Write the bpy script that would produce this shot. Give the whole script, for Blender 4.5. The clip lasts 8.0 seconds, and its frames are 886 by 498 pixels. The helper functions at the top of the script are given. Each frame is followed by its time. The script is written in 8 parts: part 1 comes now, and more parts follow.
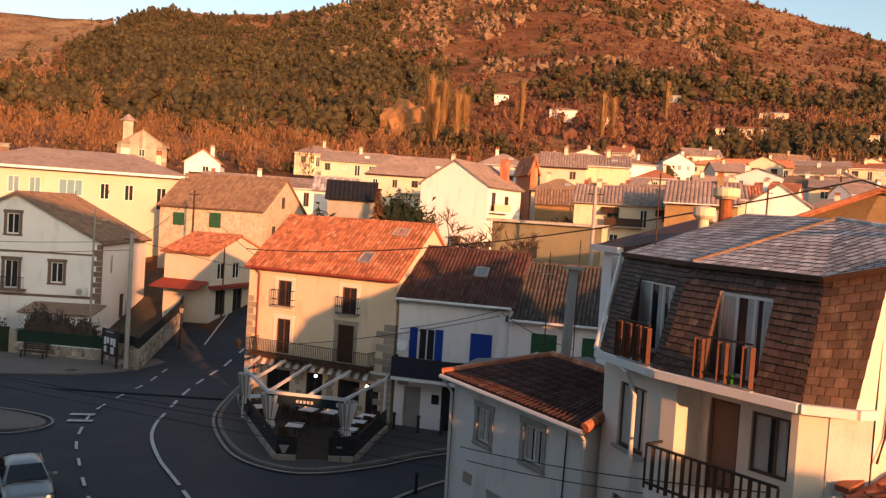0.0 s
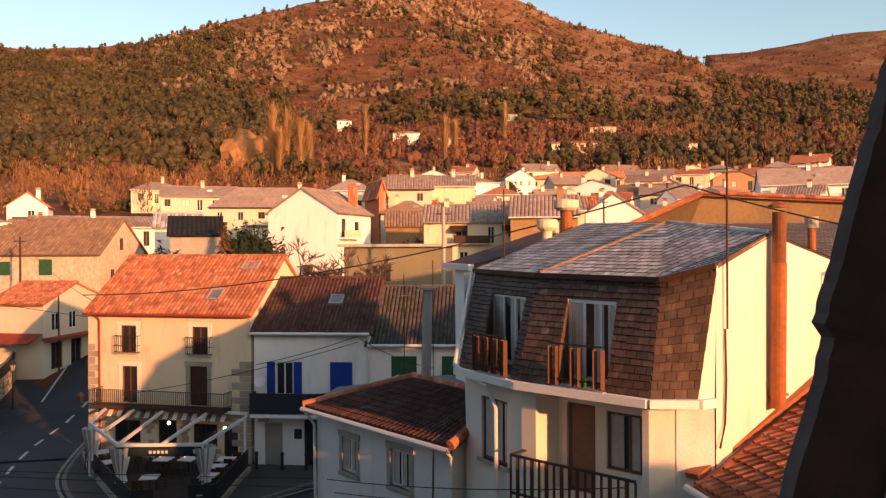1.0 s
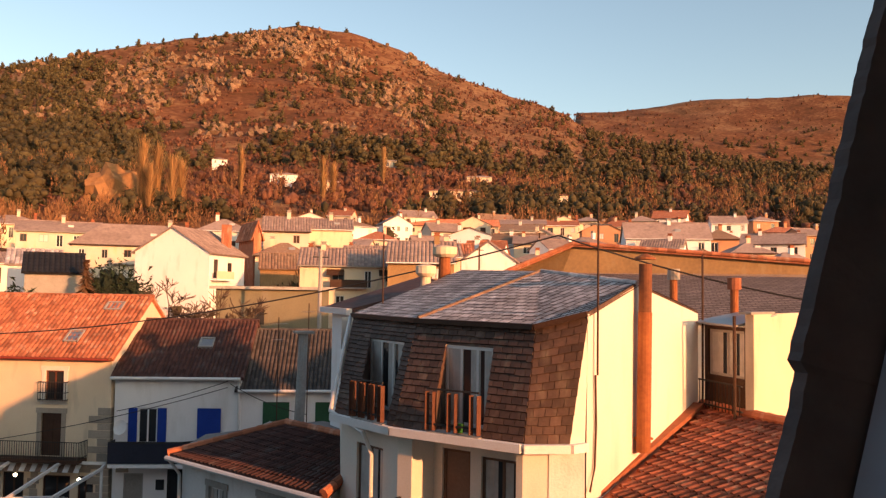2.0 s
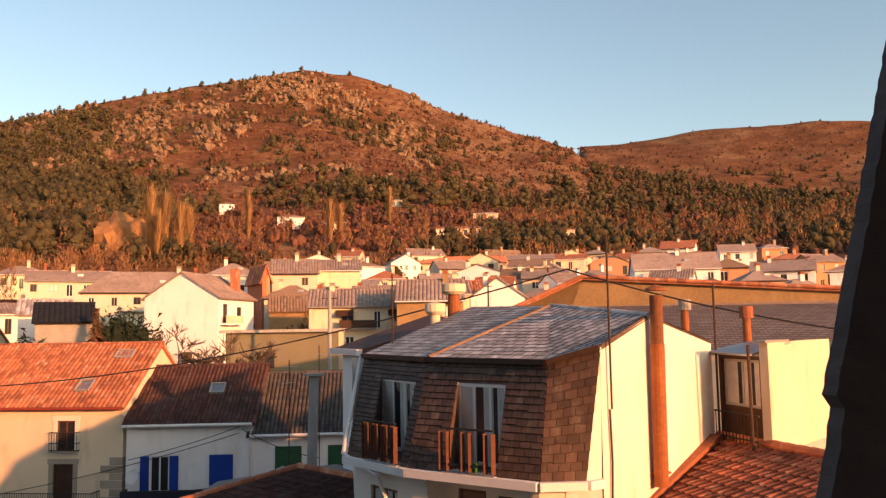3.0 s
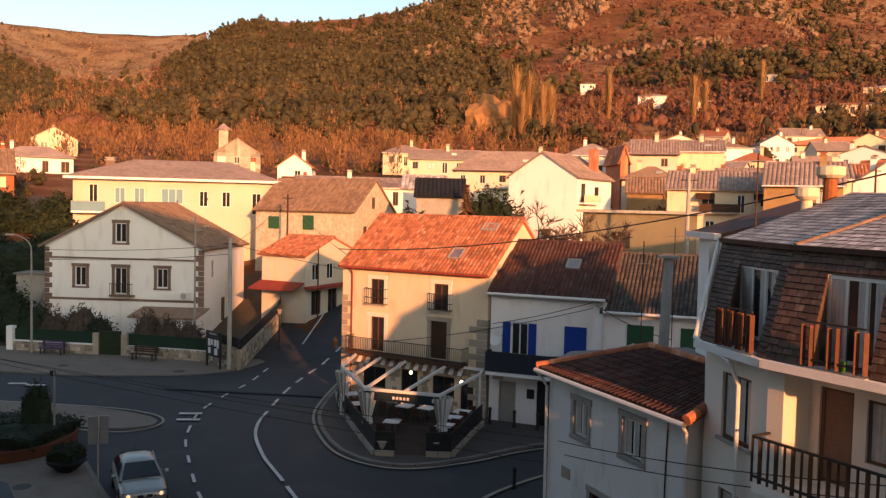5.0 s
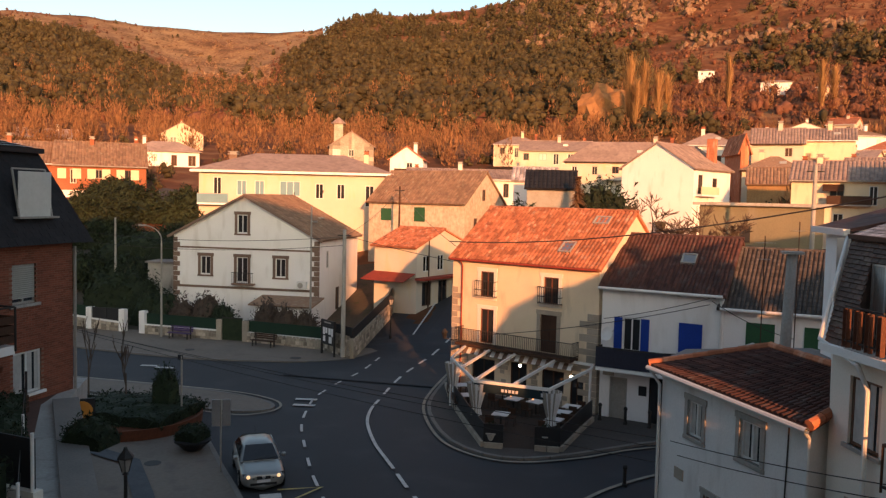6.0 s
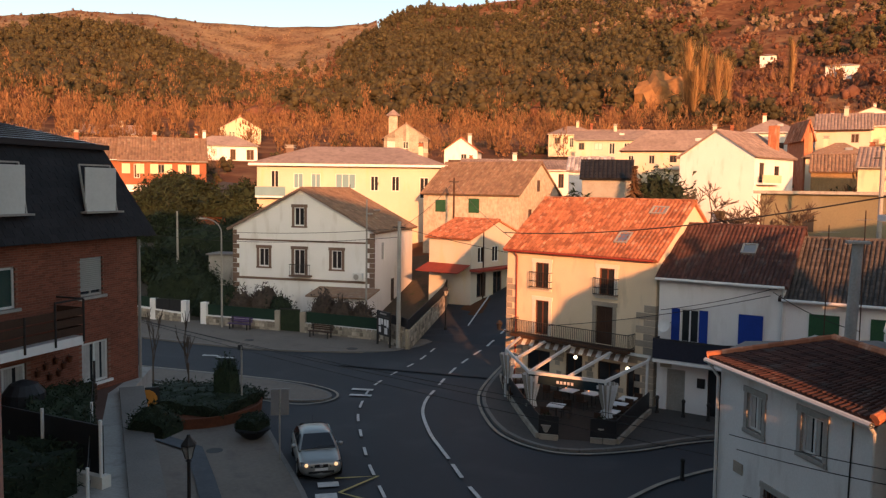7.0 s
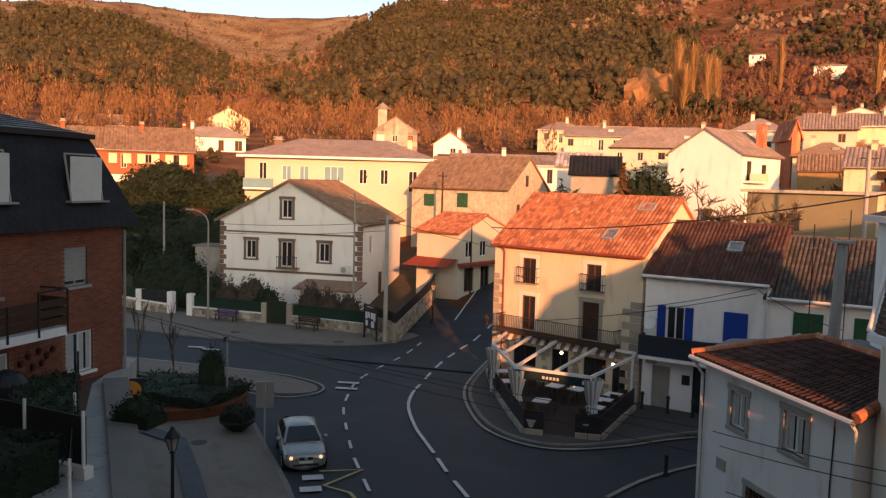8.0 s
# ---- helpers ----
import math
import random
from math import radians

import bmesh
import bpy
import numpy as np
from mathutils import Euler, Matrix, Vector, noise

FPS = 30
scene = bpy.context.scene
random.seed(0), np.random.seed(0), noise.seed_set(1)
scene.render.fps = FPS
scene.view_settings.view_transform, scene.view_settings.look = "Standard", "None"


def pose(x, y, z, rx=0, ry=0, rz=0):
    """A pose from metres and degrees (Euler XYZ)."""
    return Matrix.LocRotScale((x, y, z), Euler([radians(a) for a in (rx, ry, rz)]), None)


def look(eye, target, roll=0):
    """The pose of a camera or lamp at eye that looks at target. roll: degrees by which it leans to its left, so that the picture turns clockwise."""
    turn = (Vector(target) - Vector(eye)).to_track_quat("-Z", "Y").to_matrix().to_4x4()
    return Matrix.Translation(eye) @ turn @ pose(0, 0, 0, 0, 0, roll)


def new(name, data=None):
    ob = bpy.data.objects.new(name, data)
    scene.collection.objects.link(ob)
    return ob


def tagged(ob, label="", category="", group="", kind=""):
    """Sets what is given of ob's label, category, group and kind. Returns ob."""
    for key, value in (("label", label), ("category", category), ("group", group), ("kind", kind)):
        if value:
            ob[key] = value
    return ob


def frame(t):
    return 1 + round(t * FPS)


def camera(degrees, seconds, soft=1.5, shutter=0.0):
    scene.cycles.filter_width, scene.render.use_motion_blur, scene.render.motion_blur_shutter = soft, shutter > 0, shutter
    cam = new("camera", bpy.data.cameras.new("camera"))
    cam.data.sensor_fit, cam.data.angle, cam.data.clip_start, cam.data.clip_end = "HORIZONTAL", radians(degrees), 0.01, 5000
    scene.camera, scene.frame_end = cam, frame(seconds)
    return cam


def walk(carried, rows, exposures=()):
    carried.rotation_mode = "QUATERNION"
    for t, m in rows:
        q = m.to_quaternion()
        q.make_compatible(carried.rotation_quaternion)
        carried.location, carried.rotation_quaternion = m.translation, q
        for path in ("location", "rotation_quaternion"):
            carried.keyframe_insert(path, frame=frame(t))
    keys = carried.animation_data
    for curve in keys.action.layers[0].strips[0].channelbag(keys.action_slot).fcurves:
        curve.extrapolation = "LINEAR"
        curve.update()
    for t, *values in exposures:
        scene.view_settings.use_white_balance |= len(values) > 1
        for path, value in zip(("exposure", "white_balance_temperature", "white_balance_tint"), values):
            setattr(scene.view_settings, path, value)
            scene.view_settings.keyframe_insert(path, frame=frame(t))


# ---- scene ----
cam = camera(57.19, 8.0, soft=1.3)
EYE = 11.5
ROWS = [  # seconds, shift in x, y, z, then yaw, pitch and roll
    (0.0, 0.001, -0.001, -0.001, 0.00, -2.29, -3.68),
    (0.5, -0.003, 0.001, -0.008, -7.12, -0.55, -1.39),
    (1.0, 0.040, 0.079, -0.007, -10.42, -0.26, 0.34),
    (1.5, -0.023, 0.059, -0.009, -15.98, 1.18, -0.31),
    (2.0, -0.069, 0.053, -0.009, -19.16, 2.94, -0.84),
    (2.2, -0.074, 0.054, -0.006, -19.63, 3.69, -0.01),
    (3.3, -0.038, 0.088, -0.008, -17.68, 5.89, 0.94),
    (3.5, -0.008, 0.091, -0.019, -16.27, 6.01, 0.21),
    (4.0, 0.048, 0.075, -0.049, -8.37, 4.62, -1.73),
    (4.5, 0.003, 0.113, -0.097, 0.49, 0.73, -3.81),
    (5.0, 0.025, 0.130, -0.056, 6.27, -2.87, -1.33),
    (5.2, 0.074, 0.129, -0.048, 9.24, -3.18, -1.12),
    (6.3, 0.015, 0.060, 0.057, 15.84, -3.56, -1.03),
    (6.5, 0.036, 0.023, 0.066, 17.39, -2.76, -0.91),
    (7.0, 0.076, 0.054, 0.051, 17.87, -4.36, -0.78),
    (7.5, 0.100, 0.057, 0.056, 19.75, -5.36, -0.69),
    (8.0, 0.090, 0.082, 0.055, 17.09, -4.76, -1.56),
]
walk(cam, [(t, pose(x, y, EYE + z, 90 + p, r, w)) for t, x, y, z, w, p, r in ROWS])

# ---- world, sun ----
SUN_AZ, SUN_EL = 152.6, 10.7        # degrees clockwise from +y, and above the horizon
world = bpy.data.worlds.new("sky")
scene.world = world
world.use_nodes = True
wn = world.node_tree.nodes
sky = wn.new("ShaderNodeTexSky")
sky.sky_type = 'NISHITA'
sky.sun_disc = False
sky.sun_elevation, sky.sun_rotation = radians(9.0), radians(SUN_AZ)
sky.altitude, sky.air_density, sky.dust_density, sky.ozone_density = 1000, 1.0, 3.4, 0.2
wn["Background"].inputs[1].default_value = 0.225
world.node_tree.links.new(sky.outputs[0], wn["Background"].inputs[0])
sun_dir = Vector((math.sin(radians(SUN_AZ)) * math.cos(radians(SUN_EL)), math.cos(radians(SUN_AZ)) * math.cos(radians(SUN_EL)), math.sin(radians(SUN_EL))))
sun = new("sun", bpy.data.lights.new("sun", 'SUN'))
sun.data.energy, sun.data.angle, sun.data.color = 6.8, radians(0.9), (1.0, 0.385, 0.145)
sun.matrix_basis = look(sun_dir * 200, (0, 0, 0))
scene.view_settings.exposure = 0.26

# ---- materials ----


def nodes_of(m):
    m.use_nodes = True
    t = m.node_tree
    return t, t.nodes["Principled BSDF"]


def material(name, a, b=None, rough=0.8, grain=8.0, blotch=0.6, bump=0.15, metal=0.0, stain=None, random_tone=0.0, spec=0.3):
    """Two tones mixed by a coarse and a fine noise, with fine relief; an optional third stain tone."""
    m = bpy.data.materials.new(name)
    t, p = nodes_of(m)
    n, l = t.nodes, t.links
    b = b or tuple(c * 0.75 for c in a)
    tc = n.new("ShaderNodeTexCoord")
    big, fine = n.new("ShaderNodeTexNoise"), n.new("ShaderNodeTexNoise")
    big.inputs["Scale"].default_value, big.inputs["Detail"].default_value = blotch, 5
    fine.inputs["Scale"].default_value, fine.inputs["Detail"].default_value = grain, 4
    geo = n.new("ShaderNodeNewGeometry")
    l.new(geo.outputs["Position"], big.inputs["Vector"])
    l.new(geo.outputs["Position"], fine.inputs["Vector"])
    add = n.new("ShaderNodeMath")
    add.operation = 'ADD'
    l.new(big.outputs["Fac"], add.inputs[0])
    l.new(fine.outputs["Fac"], add.inputs[1])
    ramp = n.new("ShaderNodeMapRange")
    ramp.inputs[1].default_value, ramp.inputs[2].default_value = 0.7, 1.3
    l.new(add.outputs[0], ramp.inputs[0])
    mix = n.new("ShaderNodeMix")
    mix.data_type = 'RGBA'
    mix.inputs[6].default_value, mix.inputs[7].default_value = (*a, 1), (*b, 1)
    l.new(ramp.outputs[0], mix.inputs[0])
    out = mix.outputs[2]
    if stain:
        sn, sr, sm = n.new("ShaderNodeTexNoise"), n.new("ShaderNodeMapRange"), n.new("ShaderNodeMix")
        sn.inputs["Scale"].default_value, sn.inputs["Detail"].default_value = blotch * 2.3, 8
        mp = n.new("ShaderNodeMapping")
        mp.inputs["Scale"].default_value = (1.3, 1.3, 0.35)
        l.new(geo.outputs["Position"], mp.inputs[0])
        l.new(mp.outputs[0], sn.inputs["Vector"])
        sr.inputs[1].default_value, sr.inputs[2].default_value = 0.55, 0.78
        l.new(sn.outputs["Fac"], sr.inputs[0])
        sm.data_type = 'RGBA'
        sm.inputs[7].default_value = (*stain, 1)
        l.new(sr.outputs[0], sm.inputs[0])
        l.new(out, sm.inputs[6])
        out = sm.outputs[2]
    if random_tone:
        info, hsv, mr = n.new("ShaderNodeObjectInfo"), n.new("ShaderNodeHueSaturation"), n.new("ShaderNodeMapRange")
        isl = n.new("ShaderNodeMath")
        isl.operation = 'ADD'
        l.new(info.outputs["Random"], isl.inputs[0])
        l.new(geo.outputs["Random Per Island"], isl.inputs[1])
        fr = n.new("ShaderNodeMath")
        fr.operation = 'FRACT'
        l.new(isl.outputs[0], fr.inputs[0])
        mr.inputs[3].default_value, mr.inputs[4].default_value = 1 - random_tone, 1 + random_tone
        l.new(fr.outputs[0], mr.inputs[0])
        l.new(mr.outputs[0], hsv.inputs["Value"])
        l.new(out, hsv.inputs["Color"])
        out = hsv.outputs[0]
    l.new(out, p.inputs["Base Color"])
    p.inputs["Roughness"].default_value, p.inputs["Metallic"].default_value = rough, metal
    p.inputs["Specular IOR Level"].default_value = spec
    if bump:
        bp = n.new("ShaderNodeBump")
        bp.inputs["Strength"].default_value, bp.inputs["Distance"].default_value = bump, 0.03
        l.new(add.outputs[0], bp.inputs["Height"])
        l.new(bp.outputs[0], p.inputs["Normal"])
    return m


def glow(name, colour, strength):
    m = bpy.data.materials.new(name)
    t, p = nodes_of(m)
    p.inputs["Base Color"].default_value = (*colour, 1)
    p.inputs["Emission Color"].default_value = (*colour, 1)
    p.inputs["Emission Strength"].default_value = strength
    return m


M_CREAM = material("cream_render", (0.78, 0.65, 0.47), (0.68, 0.55, 0.39), 0.9, 30, 0.5, 0.1, stain=(0.50, 0.42, 0.30))
M_WHITE = material("white_render", (0.86, 0.84, 0.82), (0.78, 0.76, 0.74), 0.9, 25, 0.4, 0.14, stain=(0.66, 0.63, 0.59))
M_OFFWHITE = material("offwhite_render", (0.78, 0.74, 0.66), (0.70, 0.66, 0.58), 0.9, 25, 0.4, 0.12, stain=(0.60, 0.55, 0.48))
M_GREYWHITE = material("greyish_render", (0.78, 0.77, 0.75), (0.68, 0.67, 0.65), 0.9, 18, 0.5, 0.3, stain=(0.50, 0.48, 0.45))
M_YELLOW = material("yellow_render", (0.62, 0.56, 0.46), (0.54, 0.48, 0.39), 0.9, 20, 0.4, 0.08, stain=(0.6, 0.5, 0.3))
M_OCHRE = material("ochre_render", (0.34, 0.215, 0.10), (0.24, 0.155, 0.078), 0.95, 6, 0.7, 0.3, stain=(0.34, 0.25, 0.14))
# Olive tone darkened to stand in for shade that no caster throws here.
M_OLIVE = material("shade_dark_olive_render", (0.21, 0.185, 0.12), (0.16, 0.145, 0.10), 0.95, 12, 0.5, 0.2, stain=(0.22, 0.20, 0.15))
M_STONE = material("rough_stone", (0.42, 0.36, 0.29), (0.24, 0.205, 0.165), 0.95, 5, 0.9, 0.6, random_tone=0.45)
M_STONE_LT = material("pale_rubble_stone", (0.62, 0.52, 0.40), (0.40, 0.33, 0.25), 0.95, 3, 1.6, 0.6, stain=(0.30, 0.25, 0.19))
M_GRANITE = material("dressed_granite", (0.42, 0.36, 0.29), (0.30, 0.26, 0.21), 0.9, 18, 1.2, 0.3, random_tone=0.15)
M_MORTAR = material("stone_mortar", (0.36, 0.32, 0.26), (0.27, 0.24, 0.19), 0.95, 15, 0.8, 0.4)
M_TRIM = material("grey_brown_trim", (0.22, 0.145, 0.11), (0.16, 0.11, 0.085), 0.9, 14, 1.0, 0.2)
M_BRICK = material("red_brick", (0.25, 0.085, 0.05), (0.175, 0.06, 0.037), 0.9, 14, 0.8, 0.25, random_tone=0.22)
M_BRICKJ = material("brick_mortar", (0.28, 0.17, 0.12), (0.20, 0.11, 0.08), 0.95, 25, 0.8, 0.2)
M_TILE = material("red_clay_tile", (0.480, 0.179, 0.088), (0.346, 0.118, 0.062), 0.85, 4, 0.9, 0.2, stain=(0.60, 0.36, 0.25), random_tone=0.36)
M_TILE_OLD = material("lichened_clay_tile", (0.36, 0.115, 0.058), (0.20, 0.066, 0.038), 0.85, 9, 1.1, 0.3, stain=(0.46, 0.27, 0.17), random_tone=0.42)
M_FADED = material("faded_cream_road_paint", (0.34, 0.30, 0.24), (0.20, 0.18, 0.15), 0.8, 6, 1.2, 0.1)
# Dark red tile, deepened further to make up for shade the roof lacks.
M_TILE_DK = material("shade_dark_clay_tile", (0.105, 0.046, 0.036), (0.06, 0.03, 0.025), 0.75, 4, 0.7, 0.2, stain=(0.11, 0.088, 0.08), random_tone=0.3)
M_TILE_BR = material("brown_clay_tile", (0.27, 0.17, 0.11), (0.19, 0.12, 0.085), 0.9, 4, 0.8, 0.2, stain=(0.30, 0.25, 0.18), random_tone=0.22)
M_TILE_GY = material("weathered_grey_tile", (0.10, 0.085, 0.076), (0.06, 0.053, 0.05), 0.85, 5, 0.8, 0.3, random_tone=0.3)
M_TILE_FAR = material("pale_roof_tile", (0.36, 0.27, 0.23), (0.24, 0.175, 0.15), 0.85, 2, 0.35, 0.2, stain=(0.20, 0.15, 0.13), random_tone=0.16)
M_SALMON = material("salmon_render", (0.50, 0.27, 0.15), (0.42, 0.22, 0.125), 0.9, 20, 0.4, 0.1, stain=(0.36, 0.2, 0.13))
M_EARTH = material("dark_garden_earth", (0.085, 0.065, 0.045), (0.05, 0.042, 0.03), 0.95, 5, 0.4, 0.4, stain=(0.04, 0.05, 0.025))
M_SLATE = material("slate_shingle", (0.105, 0.062, 0.046), (0.062, 0.038, 0.029), 0.75, 10, 1.5, 0.25, stain=(0.16, 0.12, 0.085), random_tone=0.3)
M_SLATE_BK = material("dark_slate", (0.020, 0.020, 0.023), (0.012, 0.012, 0.014), 0.75, 12, 1.2, 0.25, random_tone=0.2)
# Frosted slates, their tone raised to make up for sky light the roofs lack.
M_SLATE_RF = material("frosted_slate_lightened", (0.60, 0.53, 0.51), (0.30, 0.255, 0.24), 0.8, 9, 1.4, 0.3, stain=(0.74, 0.69, 0.67), random_tone=0.35)
M_FROST = material("frosted_slate_lightened_more", (0.80, 0.78, 0.78), (0.50, 0.48, 0.47), 0.8, 8, 0.8, 0.2, random_tone=0.2)
M_METAL = material("zinc_metal", (0.40, 0.40, 0.41), (0.32, 0.32, 0.33), 0.45, 20, 1.0, 0.05, metal=0.8)
M_PIPE = material("galvanised_dull", (0.34, 0.32, 0.29), (0.26, 0.24, 0.21), 0.7, 12, 1.5, 0.1)
M_RUST = material("rusty_pipe", (0.36, 0.13, 0.045), (0.24, 0.08, 0.03), 0.75, 9, 1.2, 0.25, metal=0.2)
M_IRON = material("black_iron", (0.035, 0.030, 0.028), (0.022, 0.020, 0.018), 0.6, 20, 2, 0.1)
M_WOODDK = material("dark_wood", (0.07, 0.035, 0.02), (0.045, 0.022, 0.013), 0.7, 20, 2, 0.2)
M_WOODRED = material("reddish_wood", (0.15, 0.055, 0.03), (0.09, 0.035, 0.02), 0.7, 20, 2, 0.2)
M_FRAME = material("white_frame", (0.72, 0.72, 0.70), (0.64, 0.64, 0.62), 0.5, 20, 2, 0.03)
M_FRAME_BR = material("brown_frame", (0.16, 0.09, 0.055), (0.11, 0.06, 0.04), 0.6, 20, 2, 0.05)
M_FRAME_GY = material("grey_aluminium", (0.38, 0.36, 0.33), (0.32, 0.30, 0.27), 0.5, 20, 2, 0.03)
M_BLUE = material("blue_paint", (0.012, 0.050, 0.32), (0.010, 0.04, 0.25), 0.5, 15, 1.5, 0.06)
M_GREENSH = material("green_paint", (0.03, 0.10, 0.045), (0.02, 0.075, 0.035), 0.6, 15, 1.5, 0.06)
M_PALEBLUE = material("pale_blue_blind", (0.17, 0.31, 0.38), (0.14, 0.26, 0.32), 0.6, 10, 1, 0.05)
M_BLIND = material("pale_roller_blind", (0.62, 0.62, 0.58), (0.55, 0.55, 0.51), 0.7, 10, 1, 0.05)
M_CURTAIN = material("pale_curtain", (0.52, 0.50, 0.47), (0.40, 0.385, 0.36), 0.9, 6, 2, 0.1)
M_CANVAS = material("dark_blue_canvas", (0.030, 0.032, 0.05), (0.022, 0.024, 0.038), 0.85, 10, 1.2, 0.1)
M_AWNRED = material("red_awning", (0.30, 0.05, 0.03), (0.22, 0.04, 0.025), 0.8, 8, 1, 0.1)
M_ASPHALT = material("asphalt", (0.043, 0.045, 0.051), (0.030, 0.032, 0.037), 0.8, 40, 0.12, 0.25, stain=(0.056, 0.057, 0.061))
M_PAVE = material("pavement_slabs", (0.20, 0.165, 0.135), (0.15, 0.125, 0.105), 0.9, 6, 0.3, 0.2, stain=(0.12, 0.10, 0.09))
M_PAVE_GY = material("grey_paving", (0.085, 0.076, 0.07), (0.06, 0.054, 0.05), 0.9, 6, 0.3, 0.2)
M_KERB = material("granite_kerb", (0.21, 0.19, 0.17), (0.14, 0.13, 0.12), 0.9, 20, 0.8, 0.2)
M_PAINT = material("worn_road_paint", (0.62, 0.61, 0.58), (0.42, 0.41, 0.40), 0.8, 6, 1.2, 0.1)
M_PAINTY = material("yellow_road_paint", (0.50, 0.40, 0.14), (0.36, 0.29, 0.12), 0.8, 6, 1.2, 0.1)
M_CONC = material("concrete", (0.40, 0.38, 0.35), (0.30, 0.285, 0.26), 0.9, 12, 0.7, 0.2, stain=(0.22, 0.20, 0.18))
M_HEDGE = material("dark_hedge", (0.022, 0.034, 0.014), (0.012, 0.020, 0.009), 0.8, 3, 1.0, 0.3, random_tone=0.4)
M_LEAF = material("evergreen_leaf", (0.05, 0.065, 0.022), (0.03, 0.042, 0.015), 0.8, 3, 0.5, 0.2, random_tone=0.4)
M_PINE = material("pine_needles", (0.078, 0.060, 0.025), (0.036, 0.031, 0.015), 0.9, 0.3, 0.02, 0.0, random_tone=0.3)
M_SCRUB = material("russet_scrub", (0.15, 0.062, 0.036), (0.08, 0.038, 0.024), 0.9, 0.3, 0.02, 0.0, random_tone=0.4)
M_BARE = material("bare_twigs", (0.22, 0.115, 0.052), (0.15, 0.075, 0.036), 0.9, 0.5, 0.05, 0.0, random_tone=0.3)
M_POPLAR = material("golden_twigs", (0.36, 0.21, 0.085), (0.25, 0.14, 0.06), 0.9, 0.5, 0.05, 0.0, random_tone=0.3)
M_TWIG = material("dark_twigs", (0.09, 0.065, 0.05), (0.06, 0.045, 0.035), 0.9, 5, 0.5, 0.1)
M_BARK = material("bark", (0.12, 0.085, 0.06), (0.08, 0.055, 0.04), 0.95, 12, 2, 0.4)
M_ROCK = material("granite_outcrop", (0.25, 0.16, 0.10), (0.115, 0.074, 0.05), 0.95, 0.5, 0.08, 0.5, random_tone=0.2)
M_TERRA = material("terracotta", (0.34, 0.12, 0.06), (0.25, 0.09, 0.045), 0.85, 8, 1, 0.15)
M_CORTEN = material("rusty_steel_planter", (0.14, 0.045, 0.02), (0.09, 0.03, 0.015), 0.8, 8, 1.2, 0.2)
M_CAR = material("silver_car_paint", (0.33, 0.33, 0.315), (0.30, 0.30, 0.285), 0.34, 3, 0.4, 0.0, metal=0.55, spec=0.6)
M_RUBBER = material("tyre_rubber", (0.02, 0.02, 0.02), (0.014, 0.014, 0.014), 0.9, 20, 2, 0.1)
M_PLASTIC = material("black_plastic", (0.025, 0.025, 0.027), (0.018, 0.018, 0.02), 0.5, 20, 2, 0.03)
M_GLASS = material("dark_window_glass", (0.03, 0.032, 0.036), (0.02, 0.022, 0.025), 0.08, 1.5, 0.4, 0.0, spec=0.6)
M_PURPLE = material("violet_paint", (0.10, 0.06, 0.16), (0.07, 0.045, 0.12), 0.6, 15, 2, 0.05)
M_PAPER = material("white_linen", (0.72, 0.72, 0.72), (0.62, 0.62, 0.63), 0.9, 10, 2, 0.05)
M_SHEET = material("grey_fibre_sheet", (0.25, 0.225, 0.21), (0.17, 0.155, 0.145), 0.9, 6, 0.6, 0.2, stain=(0.13, 0.10, 0.09))
M_ORANGE = material("orange_sign_paint", (0.55, 0.22, 0.03), (0.45, 0.18, 0.03), 0.6, 15, 2, 0.03)
M_BULB = glow("warm_bulb", (1.0, 0.82, 0.55), 6.0)
M_HEADLAMP = glow("lit_headlamp", (1.0, 0.62, 0.32), 0.9)
M_FIRE = glow("orange_lamp", (1.0, 0.35, 0.10), 3.0)

# ---- builders ----
V = Vector


def link(name, bm, mat, parent=None, label=""):
    me = bpy.data.meshes.new(name)
    bm.normal_update()
    bm.to_mesh(me)
    bm.free()
    for m in (mat if isinstance(mat, (list, tuple)) else [mat]):
        me.materials.append(m)
    ob = new(name, me)
    if parent:
        ob.parent = parent
    if label:
        ob["label"] = label
    return ob


def part(name, bm, mat, parent, label=""):
    return link(name, bm, mat, parent, label)


def thing(name, m, label, category, group="", kind=""):
    ob = new(name)
    ob.empty_display_size = 0.3
    ob.matrix_basis = m
    return tagged(ob, label, category, group, kind)


def box(bm, x0, x1, y0, y1, z0, z1, m=None, mi=0):
    vs = [V((x, y, z)) for z in (z0, z1) for x, y in ((x0, y0), (x1, y0), (x1, y1), (x0, y1))]
    vs = [bm.verts.new(m @ v if m else v) for v in vs]
    for f in ((3, 2, 1, 0), (4, 5, 6, 7), (0, 1, 5, 4), (1, 2, 6, 5), (2, 3, 7, 6), (3, 0, 4, 7)):
        bm.faces.new([vs[i] for i in f]).material_index = mi
    return bm


def prism(bm, pts, z0, z1):
    """An upright prism over a plan outline given counter-clockwise."""
    lo = [bm.verts.new((x, y, z0)) for x, y in pts]
    hi = [bm.verts.new((x, y, z1)) for x, y in pts]
    bm.faces.new(hi)
    bm.faces.new(lo[::-1])
    for i in range(len(pts)):
        j = (i + 1) % len(pts)
        bm.faces.new((lo[i], lo[j], hi[j], hi[i]))
    return bm


